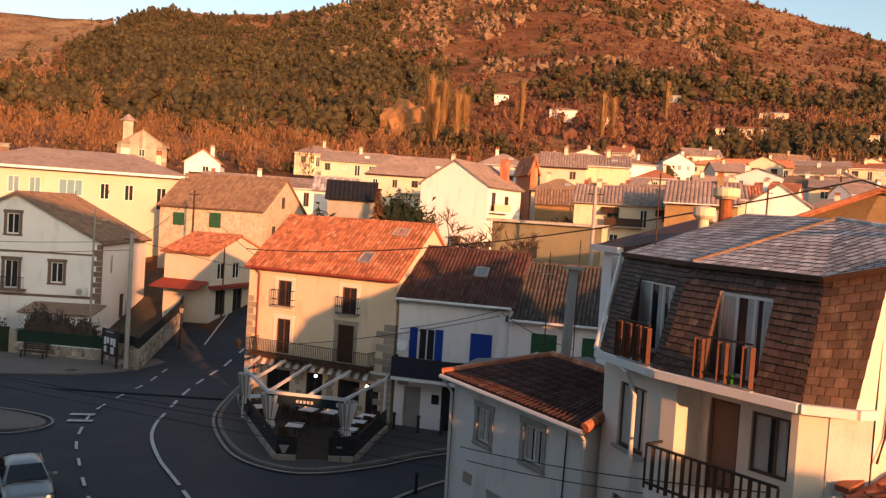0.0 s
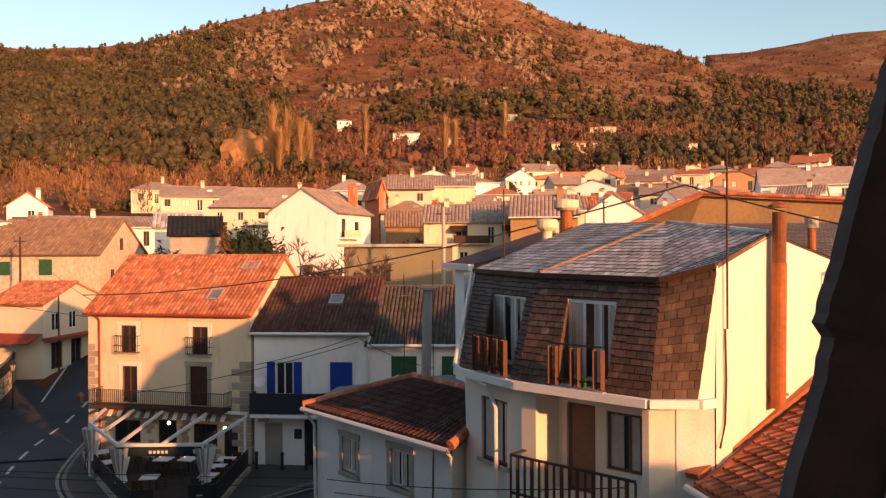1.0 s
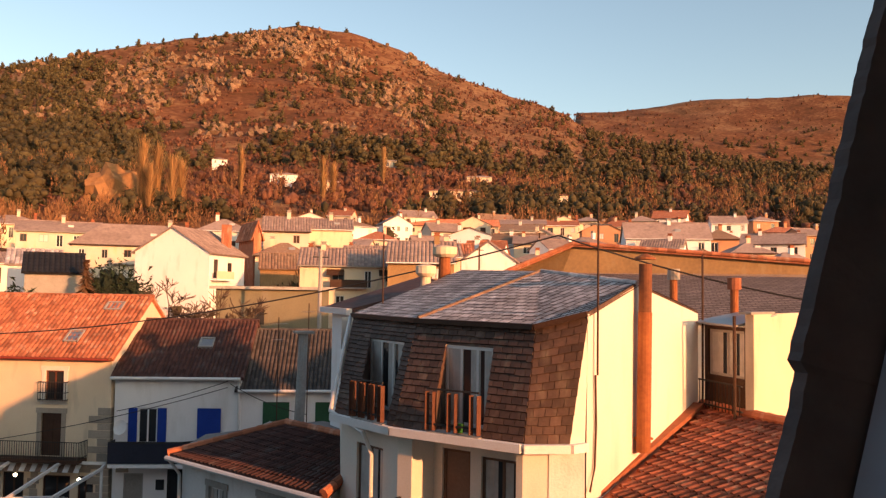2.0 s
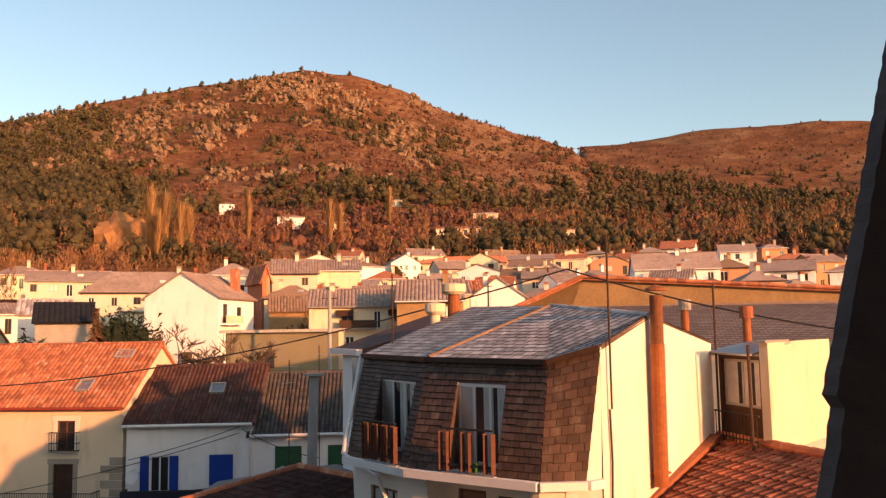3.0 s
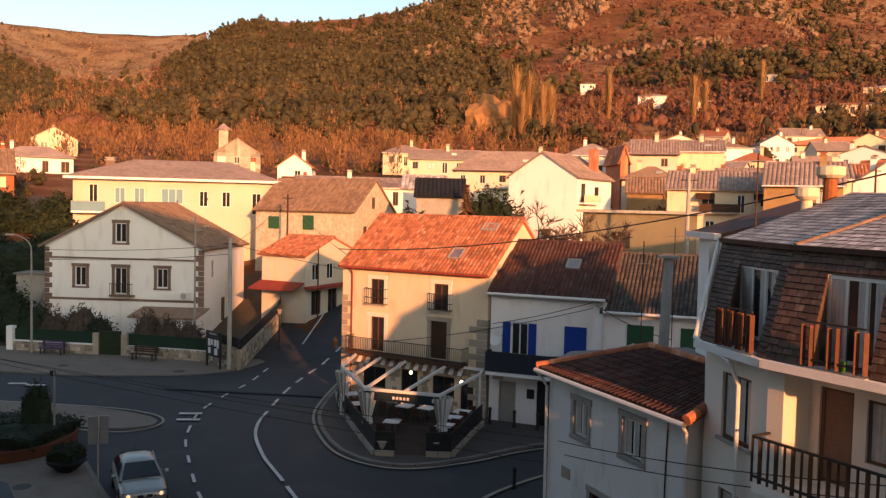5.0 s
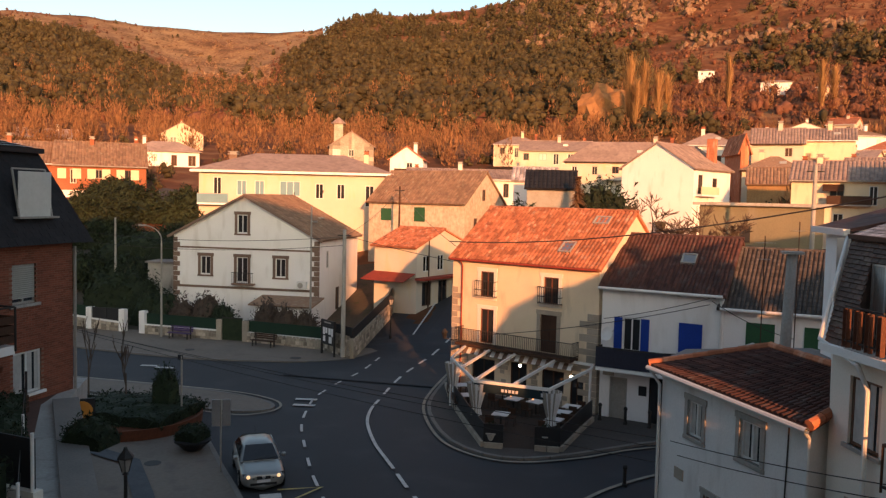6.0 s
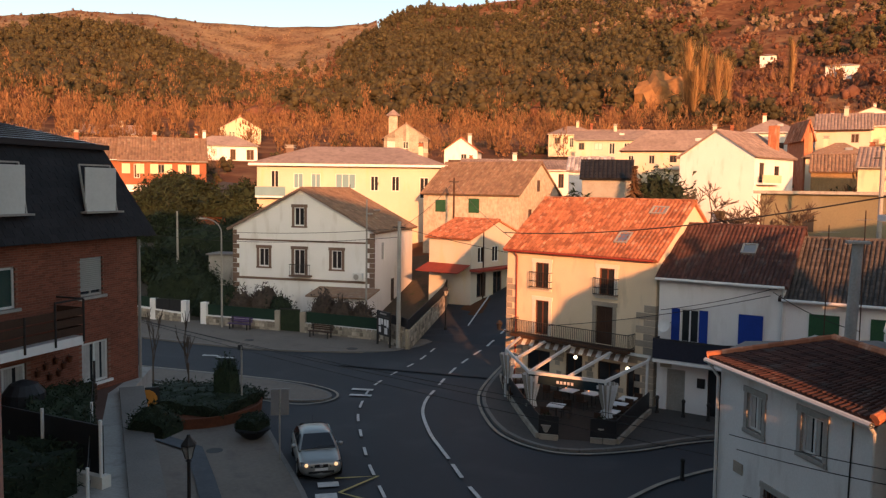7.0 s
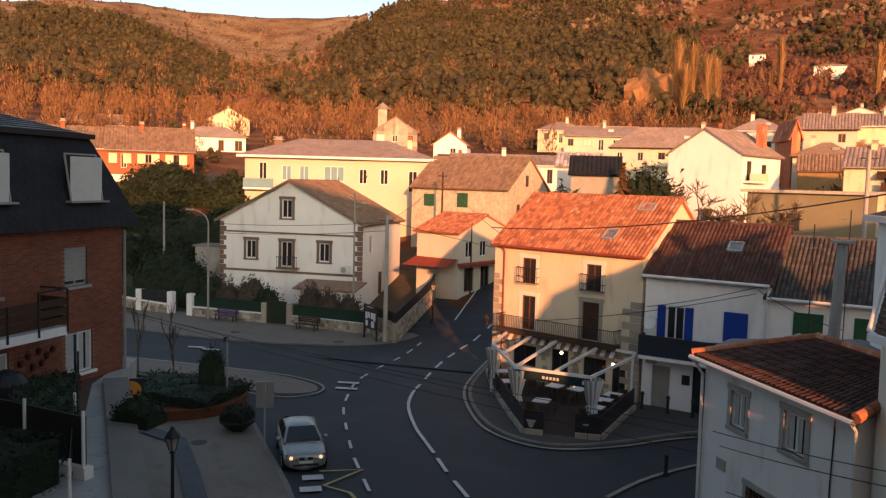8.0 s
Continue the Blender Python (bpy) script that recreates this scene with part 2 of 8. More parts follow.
def tube(bm, a, b, r0, r1=None, n=8, caps=True):
    """A round bar from a to b."""
    a, b = V(a), V(b)
    r1 = r0 if r1 is None else r1
    d = (b - a).normalized()
    u = d.cross(V((0, 0, 1)) if abs(d.z) < 0.95 else V((1, 0, 0))).normalized()
    w = d.cross(u)
    rings = []
    for c, r in ((a, r0), (b, r1)):
        rings.append([bm.verts.new(c + (u * math.cos(k * 2 * math.pi / n) + w * math.sin(k * 2 * math.pi / n)) * r) for k in range(n)])
    for k in range(n):
        bm.faces.new((rings[0][k], rings[0][(k + 1) % n], rings[1][(k + 1) % n], rings[1][k]))
    if caps:
        bm.faces.new(rings[0][::-1])
        bm.faces.new(rings[1])
    return bm


def lathe(bm, profile, n=16, c=(0, 0, 0)):
    """A turned body: profile of (radius, height)."""
    rings = [[bm.verts.new((c[0] + r * math.cos(k * 2 * math.pi / n), c[1] + r * math.sin(k * 2 * math.pi / n), c[2] + z)) for k in range(n)] for r, z in profile]
    for i in range(len(rings) - 1):
        for k in range(n):
            bm.faces.new((rings[i][k], rings[i][(k + 1) % n], rings[i + 1][(k + 1) % n], rings[i + 1][k]))
    bm.faces.new(rings[0][::-1])
    bm.faces.new(rings[-1])
    return bm


def hose(bm, pts, r, n=6):
    """One bent round bar along the points."""
    pts = [V(p) for p in pts]
    rings = []
    for i, p in enumerate(pts):
        d = (pts[min(i + 1, len(pts) - 1)] - pts[max(i - 1, 0)]).normalized()
        u = d.cross(V((0, 0, 1)) if abs(d.z) < 0.9 else V((1, 0, 0))).normalized()
        w = d.cross(u)
        rings.append([bm.verts.new(p + (u * math.cos(k * 2 * math.pi / n) + w * math.sin(k * 2 * math.pi / n)) * r) for k in range(n)])
    for a, b in zip(rings, rings[1:]):
        for k in range(n):
            bm.faces.new((a[k], a[(k + 1) % n], b[(k + 1) % n], b[k]))
    return bm


def beam(bm, a, b, w, h):
    """A squared bar from a to b, w wide and h high."""
    a, b = V(a), V(b)
    d = (b - a).normalized()
    u = d.cross(V((0, 0, 1)))
    u = (u.normalized() if u.length > 1e-4 else V((1, 0, 0))) * w / 2
    v = u.cross(d).normalized() * h / 2
    vs = [bm.verts.new(p + s * u + t * v) for p in (a, b) for s, t in ((-1, -1), (1, -1), (1, 1), (-1, 1))]
    for f in ((3, 2, 1, 0), (4, 5, 6, 7), (0, 1, 5, 4), (1, 2, 6, 5), (2, 3, 7, 6), (3, 0, 4, 7)):
        bm.faces.new([vs[i] for i in f])
    return bm


def clip(poly, outline):
    """The part of a polygon within a convex counter-clockwise outline (2D)."""
    out = list(poly)
    for i in range(len(outline)):
        (ax, ay), (bx, by) = outline[i], outline[(i + 1) % len(outline)]
        src, out = out, []
        side = [(bx - ax) * (y - ay) - (by - ay) * (x - ax) for x, y in src]
        for k in range(len(src)):
            p, q, s, r = src[k], src[(k + 1) % len(src)], side[k], side[(k + 1) % len(src)]
            if s >= -1e-9:
                out.append(p)
            if (s > 1e-9 and r < -1e-9) or (s < -1e-9 and r > 1e-9):
                f = s / (s - r)
                out.append((p[0] + (q[0] - p[0]) * f, p[1] + (q[1] - p[1]) * f))
        if len(out) < 3:
            return []
    return out


def panel(bm, p0, u, v, outline, holes=(), depth=0.18):
    """A wall face with real openings: outline (convex) and holes (u0, v0, w, h) in the plane p0 + a*u + b*v; reveals run inwards."""
    p0, u, v = V(p0), V(u).normalized(), V(v).normalized()
    n = u.cross(v).normalized()
    xs = sorted({a for a, b in outline} | {h[0] for h in holes} | {h[0] + h[2] for h in holes})
    ys = sorted({b for a, b in outline} | {h[1] for h in holes} | {h[1] + h[3] for h in holes})
    at = lambda a, b, d=0.0: p0 + u * a + v * b - n * d
    for i in range(len(xs) - 1):
        for j in range(len(ys) - 1):
            cx, cy = (xs[i] + xs[i + 1]) / 2, (ys[j] + ys[j + 1]) / 2
            if any(h[0] < cx < h[0] + h[2] and h[1] < cy < h[1] + h[3] for h in holes):
                continue
            poly = clip([(xs[i], ys[j]), (xs[i + 1], ys[j]), (xs[i + 1], ys[j + 1]), (xs[i], ys[j + 1])], outline)
            if len(poly) > 2:
                try:
                    bm.faces.new([bm.verts.new(at(*q)) for q in poly])
                except ValueError:
                    pass
    for a, b, w, h in holes:
        c = [(a, b), (a + w, b), (a + w, b + h), (a, b + h)]
        for k in range(4):
            p, q = c[k], c[(k + 1) % 4]
            bm.faces.new([bm.verts.new(x) for x in (at(*q), at(*p), at(*p, depth), at(*q, depth))])
    return bm


def window(parent, p0, u, v, hole, frame_mat=None, kind="window", leaves=2, pane_mat=None, depth=0.12, curtain=None, rail=None, sill=None, surround=None, shutters=None, blind=None):
    """A window or glazed door in one opening of a wall, with frame, panes and what belongs to it."""
    p0, u, v = V(p0), V(u).normalized(), V(v).normalized()
    n = u.cross(v).normalized()
    a, b, w, h = hole
    frame_mat = frame_mat or M_FRAME_BR
    base = p0 + u * a + v * b
    m = Matrix((u, n * -1, v)).transposed().to_4x4()
    m.translation = base
    e = new(kind)
    e.parent = parent
    e.matrix_basis = m
    f = 0.075
    bm = bmesh.new()
    for x0, x1, z0, z1 in ((0, f, 0, h), (w - f, w, 0, h), (f, w - f, 0, f), (f, w - f, h - f, h)):
        box(bm, x0, x1, depth - 0.05, depth, z0, z1)
    for k in range(1, leaves):
        box(bm, w * k / leaves - f / 2, w * k / leaves + f / 2, depth - 0.05, depth, f, h - f)
    part("frame", bm, frame_mat, e)
    bw = w / leaves
    for k in range(leaves):
        part("pane", box(bmesh.new(), k * bw + f / 2, (k + 1) * bw - f / 2, depth - 0.02, depth - 0.012, f, h - f), pane_mat or M_GLASS, e)
    if curtain:
        for x0, x1 in ((0.07, w * 0.36), (w * 0.52, w * 0.72), (w * 0.8, w - 0.07)):
            n_ = max(4, int((x1 - x0) / 0.05))
            bm = bmesh.new()
            fold = [(x0 + (x1 - x0) * i / n_, depth - 0.03 - 0.010 * (i % 2)) for i in range(n_ + 1)]
            col = [(bm.verts.new((x, y, f)), bm.verts.new((x, y, h - f))) for x, y in fold]
            for p, q in zip(col, col[1:]):
                bm.faces.new((p[0], q[0], q[1], p[1]))
            part("curtain", bm, curtain, e)
    if blind:
        bm = bmesh.new()
        top = h * blind[1]
        steps = max(2, int(top / 0.06)) * 2
        edge = [(h - top * k / steps, 0.035 + 0.012 * (k % 2)) for k in range(steps + 1)]
        sheet = [(bm.verts.new((0.04, y, z)), bm.verts.new((w - 0.04, y, z))) for z, y in edge]
        for p, q in zip(sheet, sheet[1:]):
            bm.faces.new((p[0], q[0], q[1], p[1]))
        bmesh.ops.solidify(bm, geom=bm.faces[:], thickness=0.01)
        part("roller_blind", bm, blind[0], e)
    if sill:
        part("sill", box(bmesh.new(), -0.12, w + 0.12, -0.08, depth, -0.09, 0.0), sill, e)
    if surround:
        sm, t = surround[0], surround[1]
        bm = bmesh.new()
        box(bm, -t, 0, -0.035, 0.05, -0.05, h)
        box(bm, w, w + t, -0.035, 0.05, -0.05, h)
        box(bm, -t * 1.25, w + t * 1.25, -0.045, 0.05, h, h + t * 1.1)
        box(bm, -t * 1.15, w + t * 1.15, -0.055, 0.05, -0.05 - t * 0.6, -0.05)
        part("stone_surround", bm, sm, e)
    if shutters:
        for s in shutters[1]:
            bm = bmesh.new()
            sw = w / 2 if len(shutters) < 3 else shutters[2]
            x0, x1 = {"l": (-sw, -0.02), "r": (w + 0.02, w + sw), "c": (0.0, w), "cl": (0, w / 2), "cr": (w / 2, w)}[s]
            box(bm, x0, x1, -0.05, -0.02, 0.01, h - 0.01)
            bmesh.ops.inset_region(bm, faces=[f for f in bm.faces if f.normal.y < -0.5 or f.calc_center_median().y < -0.049], thickness=0.07, depth=-0.012)
            part("shutter", bm, shutters[0], e)
    if rail:
        out, x0, x1 = -0.26, -0.24, w + 0.24
        for nm, z in (("top_rail", rail), ("middle_rail", rail * 0.45), ("bottom_rail", 0.08)):
            bm = bmesh.new()
            for a_, b_ in (((x0, 0.0), (x0, out)), ((x0, out), (x1, out)), ((x1, out), (x1, 0.0))):
                beam(bm, (*a_, z), (*b_, z), 0.03, 0.035)
            part(nm, bm, M_IRON, e)
        part("ledge", box(bmesh.new(), x0, x1, out, 0.0, -0.02, 0.05), M_GRANITE, e)
        k = x0
        while k < x1 + 0.01:
            part("bar", tube(bmesh.new(), (k, out, 0.05), (k, out, rail), 0.014, n=5), M_IRON, e)
            k += (x1 - x0) / 11
    return e


def tile_field(bm, a, b, c, d, col=0.24, row=0.40, rise=0.075, step=0.025, flat=False):
    """Overlapping rows of half-round tiles (or flat slates) over the roof plane a (eave left), b (eave right), c (ridge right), d (ridge left)."""
    a, b, c, d = V(a), V(b), V(c), V(d)
    n = (b - a).cross(d - a).normalized()
    nc, nr = max(1, round(max((b - a).length, (c - d).length) / col)), max(1, round(((d - a).length + (c - b).length) / 2 / row))
    P = lambda s, t: (a * (1 - s) + b * s) * (1 - t) + (d * (1 - s) + c * s) * t
    prof = ((0.06, 0.0), (0.26, 0.8), (0.5, 1.0), (0.74, 0.8), (0.94, 0.0)) if not flat else ((0.03, 0.0), (0.03, 0.5), (0.97, 0.5), (0.97, 0.0))
    for j in range(nr):
        t0, t1 = j / nr, min(1.0, (j + 1.12) / nr)
        for i in range(nc):
            off = 0.5 if flat and j % 2 else 0.0
            jit = ((i * 73 + j * 151) % 17) / 17 - 0.5
            lo, hi = [], []
            for s, hgt in prof:
                x = min(1.0, max(0.0, (i + s + off) / nc))
                lo.append(bm.verts.new(P(x, t0 + jit * 0.03 / nr) + n * (rise * hgt + step + jit * 0.006)))
                hi.append(bm.verts.new(P(x, t1) + n * (rise * hgt)))
            for k in range(len(prof) - 1):
                bm.faces.new((lo[k], lo[k + 1], hi[k + 1], hi[k]))
            bm.faces.new((lo[0], lo[-1], lo[2 if not flat else 1]) if not flat else (lo[0], lo[3], lo[2], lo[1]))
    return bm


def slab(bm, pts, thick):
    """A plate of the given thickness under a plane polygon."""
    pts = [V(p) for p in pts]
    n = (pts[1] - pts[0]).cross(pts[-1] - pts[0]).normalized()
    hi = [bm.verts.new(p) for p in pts]
    lo = [bm.verts.new(p - n * thick) for p in pts]
    bm.faces.new(hi)
    bm.faces.new(lo[::-1])
    for i in range(len(pts)):
        j = (i + 1) % len(pts)
        bm.faces.new((hi[j], hi[i], lo[i], lo[j]))
    return bm


def roof_plane(parent, pts, tile_mat, under=None, col=0.24, row=0.40, name="roof", flat=False, rise=0.08, tiles=True, thick=0.12):
    a, b, c, d = [V(p) for p in pts]
    r = part(name, slab(bmesh.new(), (a, b, c, d), thick), under or tile_mat, parent)
    if tiles:
        part("roof_tiles", tile_field(bmesh.new(), a, b, c, d, col, row, rise, 0.03 if not flat else 0.012, flat), tile_mat, r)["kind"] = "stuff"
    return r


def ridge_caps(parent, a, b, mat, r=0.11, step=0.42):
    a, b = V(a), V(b)
    n = max(1, int((b - a).length / step))
    bm = bmesh.new()
    for i in range(n):
        tube(bm, a.lerp(b, i / n), a.lerp(b, (i + 1.08) / n), r * 1.08, r * 0.92, 8)
    return part("ridge_tiles", bm, mat, parent)


def chimney(parent, x, y, z0, z1, mat, s=0.45, cap=M_TERRA):
    c = part("chimney", box(bmesh.new(), x - s / 2, x + s / 2, y - s / 2, y + s / 2, z0, z1), mat, parent)
    bm = bmesh.new()
    box(bm, x - s * 0.65, x + s * 0.65, y - s * 0.65, y + s * 0.65, z1, z1 + 0.09)
    box(bm, x - s * 0.45, x + s * 0.45, y - s * 0.45, y + s * 0.45, z1 + 0.09, z1 + 0.3)
    box(bm, x - s * 0.62, x + s * 0.62, y - s * 0.62, y + s * 0.62, z1 + 0.3, z1 + 0.38)
    part("chimney_cap", bm, cap, c)
    return c


def pipe_run(parent, pts, r, mat, name="downpipe"):
    return part(name, hose(bmesh.new(), pts, r, 8), mat, parent)


def house(name, m, w, d, eave, ridge, wall_mat, tile_mat, label, category="house", roof="x", base=-3.0, front=(), right=(), left=(), win=None, over=0.35, tiles=False, col=0.3, row=0.45, group="", verge=None, ridge_at=0.5, chimneys=(), skylights=(), extra_walls=True):
    """A house in its own frame: front face on y=0 looking to -y, w wide, d deep. front/right/left: openings (u, v, w, h[, settings])."""
    t = thing(name, m, label, category, group)
    win = win or {}
    hw = w / 2
    bm = bmesh.new()
    gable_front = [(0, base), (w, base), (w, eave), (w * ridge_at, ridge), (0, eave)] if roof == "y" else [(0, base), (w, base), (w, eave), (0, eave)]
    gable_side = [(0, base), (d, base), (d, eave), (d * ridge_at, ridge), (0, eave)] if roof == "x" else [(0, base), (d, base), (d, eave), (0, eave)]
    mirrored = [(d - a, b) for a, b in gable_side][::-1]
    panel(bm, (-hw, 0, 0), (1, 0, 0), (0, 0, 1), gable_front, [h[:4] for h in front])
    panel(bm, (hw, 0, 0), (0, 1, 0), (0, 0, 1), gable_side, [h[:4] for h in right])
    panel(bm, (-hw, d, 0), (0, -1, 0), (0, 0, 1), mirrored, [h[:4] for h in left])
    panel(bm, (hw, d, 0), (-1, 0, 0), (0, 0, 1), [(w - a, b) for a, b in gable_front][::-1])
    part("wall", bm, wall_mat, t)
    for holes, p0, u in ((front, (-hw, 0, 0), (1, 0, 0)), (right, (hw, 0, 0), (0, 1, 0)), (left, (-hw, d, 0), (0, -1, 0))):
        for h in holes:
            window(t, p0, u, (0, 0, 1), h[:4], **{**win, **(h[4] if len(h) > 4 else {})})
    o = over
    if roof == "x":
        yr = d * ridge_at
        s1, s2 = (ridge - eave) / yr, (ridge - eave) / (d - yr)
        ef, eb, R = (-hw - o * 0.6, -o, eave - o * s1), (-hw - o * 0.6, d + o, eave - o * s2), (-hw - o * 0.6, yr, ridge)
        mir = lambda p: (-p[0], p[1], p[2])
        lift = V((0, 0, 0.10))
        roof_plane(t, [V(p) + lift for p in (ef, mir(ef), mir(R), R)], tile_mat, None, col, row, tiles=tiles)
        roof_plane(t, [V(p) + lift for p in (mir(eb), eb, R, mir(R))], tile_mat, None, col, row, tiles=False)
        ridge_caps(t, V(R) + lift, V(mir(R)) + lift, tile_mat)
    elif roof == "y":
        xr = -hw + w * ridge_at
        s1, s2 = (ridge - eave) / (w * ridge_at), (ridge - eave) / (w * (1 - ridge_at))
        L0, L1 = (-hw - o, -o * 0.6, eave - o * s1), (-hw - o, d + o * 0.6, eave - o * s1)
        R0, R1 = (hw + o, -o * 0.6, eave - o * s2), (hw + o, d + o * 0.6, eave - o * s2)
        T0, T1 = (xr, -o * 0.6, ridge), (xr, d + o * 0.6, ridge)
        lift = V((0, 0, 0.10))
        roof_plane(t, [V(p) + lift for p in (L1, L0, T0, T1)], tile_mat, None, col, row, tiles=tiles)
        roof_plane(t, [V(p) + lift for p in (R0, R1, T1, T0)], tile_mat, None, col, row, tiles=tiles)
        ridge_caps(t, V(T0) + lift, V(T1) + lift, tile_mat)
    elif roof == "hip":
        k = min(w, d) / 2 * 0.95
        e = [(-hw - o, -o, eave), (hw + o, -o, eave), (hw + o, d + o, eave), (-hw - o, d + o, eave)]
        A, B = ((-hw + k, d / 2, ridge), (hw - k, d / 2, ridge)) if w >= d else ((0, k, ridge), (0, d - k, ridge))
        planes = [(e[0], e[1], B, A), (e[1], e[2], B, B), (e[2], e[3], A, B), (e[3], e[0], A, A)] if w >= d else [(e[0], e[1], A, A), (e[1], e[2], B, A), (e[2], e[3], B, B), (e[3], e[0], A, B)]
        bm = bmesh.new()
        for q in planes:
            pts = [V(p) for p in q]
            if (pts[2] - pts[3]).length < 1e-4:
                pts = pts[:3]
            slab(bm, pts, 0.14)
        part("roof", bm, tile_mat, t)
    else:
        part("roof", box(bmesh.new(), -hw - o, hw + o, -o, d + o, eave, eave + 0.22), tile_mat, t)
    for c in chimneys:
        chimney(t, *c)
    return t


# ---- ground shape ----
NEAR = ((0, -0.06), (58, -0.06), (72, 2.0), (90, 6.3), (115, 10.0), (160, 16.0), (250, 30.0))
SKYLINE = ((-180, 4), (-75, 4), (-55, 11.4), (-44, 12.8), (-37.2, 12.9), (-31.6, 12.5), (-28.2, 12.4), (-23.4, 13.6), (-19.8, 15), (-15.8, 16.6), (-12.1, 17.7), (-8.7, 17.9), (-4.1, 17.2), (-1.8, 16.5), (1.9, 15.5),
           (5.4, 14.8), (8.8, 13.7), (12, 12.6), (15.4, 12.2), (19.7, 12.2), (22, 11.5), (23.2, 11), (26, 10.7), (31, 10.5), (37, 10.8), (42, 10.7), (46, 10), (60, 9.4), (80, 4), (180, 4))
FRONT = ((-180, 3), (-75, 3), (-55, 6.5), (-46, 7.6), (-40, 8.6), (-34, 10.3), (-28.2, 12.0), (20, 99), (22.5, 10.6), (25, 9.2), (29, 7.6), (33, 7.6), (35.2, 8.6), (37, 9.4), (40, 9.9), (43.6, 9.6), (46, 8.8), (60, 7), (80, 3), (180, 3))


def table(rows, x):
    return float(np.interp(x, [a for a, b in rows], [b for a, b in rows]))


def ground(x, y):
    """Height of the ground: level by the street, then up through the village to the hill."""
    r = math.hypot(x, y)
    az = math.degrees(math.atan2(-x, y))
    if r <= 250:
        return table(NEAR, r - table(((-180, 0), (15, 0), (23, 13), (60, 14), (180, 14)), az) * max(0.0, 1 - max(0.0, r - 90) / 70))
    top = table(SKYLINE, az)
    front = min(top, table(FRONT, az) if az < -28.2 or az > 20 else 99)
    near_r, far_r = 720.0, 1400.0
    if r <= near_r:
        s = (r - 250) / (near_r - 250)
        el = 4.23 + (front - 4.23) * s ** 0.85
    elif r <= 950:
        el = front + (min(front, top) - 1.6 - front) * (r - near_r) / (950 - near_r)
    elif r <= far_r:
        lo = front - 1.6
        hi = top if front < top - 0.05 else top - 3.5
        el = lo + (hi - lo) * ((r - 950) / (far_r - 950)) ** 0.9
    else:
        el = (top if front < top - 0.05 else top - 3.5) - (r - far_r) / 60
    z = EYE + r * math.tan(radians(el))
    k = min(1.0, (r - 250) / 150)
    z += k * (noise.noise((x * 0.012, y * 0.012, 1)) * 5 + noise.noise((x * 0.04, y * 0.04, 5)) * 2.2)
    return z


def polar(az, r, dz=0.0):
    a = radians(az)
    x, y = -math.sin(a) * r, math.cos(a) * r
    return V((x, y, ground(x, y) + dz))

# ---- ground, road and pavements ----
def hill_material():
    m = bpy.data.materials.new("hillside_grass_and_earth")
    t, p = nodes_of(m)
    n, l = t.nodes, t.links
    geo = n.new("ShaderNodeNewGeometry")
    a, b, c = (n.new("ShaderNodeTexNoise") for _ in range(3))
    for q, s in ((a, 0.006), (b, 0.03), (c, 0.22)):
        q.inputs["Scale"].default_value, q.inputs["Detail"].default_value = s, 6
        l.new(geo.outputs["Position"], q.inputs["Vector"])
    r = n.new("ShaderNodeValToRGB")
    e = r.color_ramp.elements
    e[0].position, e[0].color = 0.36, (0.08, 0.042, 0.02, 1)
    e[1].position, e[1].color = 0.62, (0.21, 0.12, 0.062, 1)
    mid = e.new(0.5)
    mid.color = (0.135, 0.058, 0.03, 1)
    mx = n.new("ShaderNodeMath")
    mx.operation = 'MULTIPLY_ADD'
    mx.inputs[1].default_value = 0.55
    l.new(b.outputs["Fac"], mx.inputs[0])
    hf = n.new("ShaderNodeMath")
    hf.operation = 'MULTIPLY'
    hf.inputs[1].default_value = 0.45
    l.new(c.outputs["Fac"], hf.inputs[0])
    l.new(hf.outputs[0], mx.inputs[2])
    l.new(mx.outputs[0], r.inputs[0])
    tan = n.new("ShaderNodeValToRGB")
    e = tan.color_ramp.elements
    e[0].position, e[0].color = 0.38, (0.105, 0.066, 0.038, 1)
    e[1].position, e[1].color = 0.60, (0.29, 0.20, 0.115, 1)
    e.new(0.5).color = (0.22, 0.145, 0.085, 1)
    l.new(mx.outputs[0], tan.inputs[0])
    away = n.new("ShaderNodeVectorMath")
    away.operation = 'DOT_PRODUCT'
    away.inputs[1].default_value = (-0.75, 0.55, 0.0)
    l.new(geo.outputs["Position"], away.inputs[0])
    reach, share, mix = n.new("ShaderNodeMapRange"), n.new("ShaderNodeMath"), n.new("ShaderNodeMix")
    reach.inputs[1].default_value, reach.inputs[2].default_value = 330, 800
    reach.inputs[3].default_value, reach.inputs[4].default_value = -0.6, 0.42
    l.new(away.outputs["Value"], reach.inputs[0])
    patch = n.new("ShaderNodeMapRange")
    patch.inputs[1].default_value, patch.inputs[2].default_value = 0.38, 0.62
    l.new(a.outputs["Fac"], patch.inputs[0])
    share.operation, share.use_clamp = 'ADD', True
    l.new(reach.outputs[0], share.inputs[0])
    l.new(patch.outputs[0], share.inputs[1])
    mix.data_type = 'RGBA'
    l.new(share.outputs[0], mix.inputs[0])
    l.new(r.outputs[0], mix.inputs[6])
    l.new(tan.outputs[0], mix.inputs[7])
    l.new(mix.outputs[2], p.inputs["Base Color"])
    p.inputs["Roughness"].default_value = 0.95
    p.inputs["Specular IOR Level"].default_value = 0.1
    bp = n.new("ShaderNodeBump")
    bp.inputs["Strength"].default_value, bp.inputs["Distance"].default_value = 0.8, 1.2
    l.new(mx.outputs[0], bp.inputs["Height"])
    l.new(bp.outputs[0], p.inputs["Normal"])
    return m


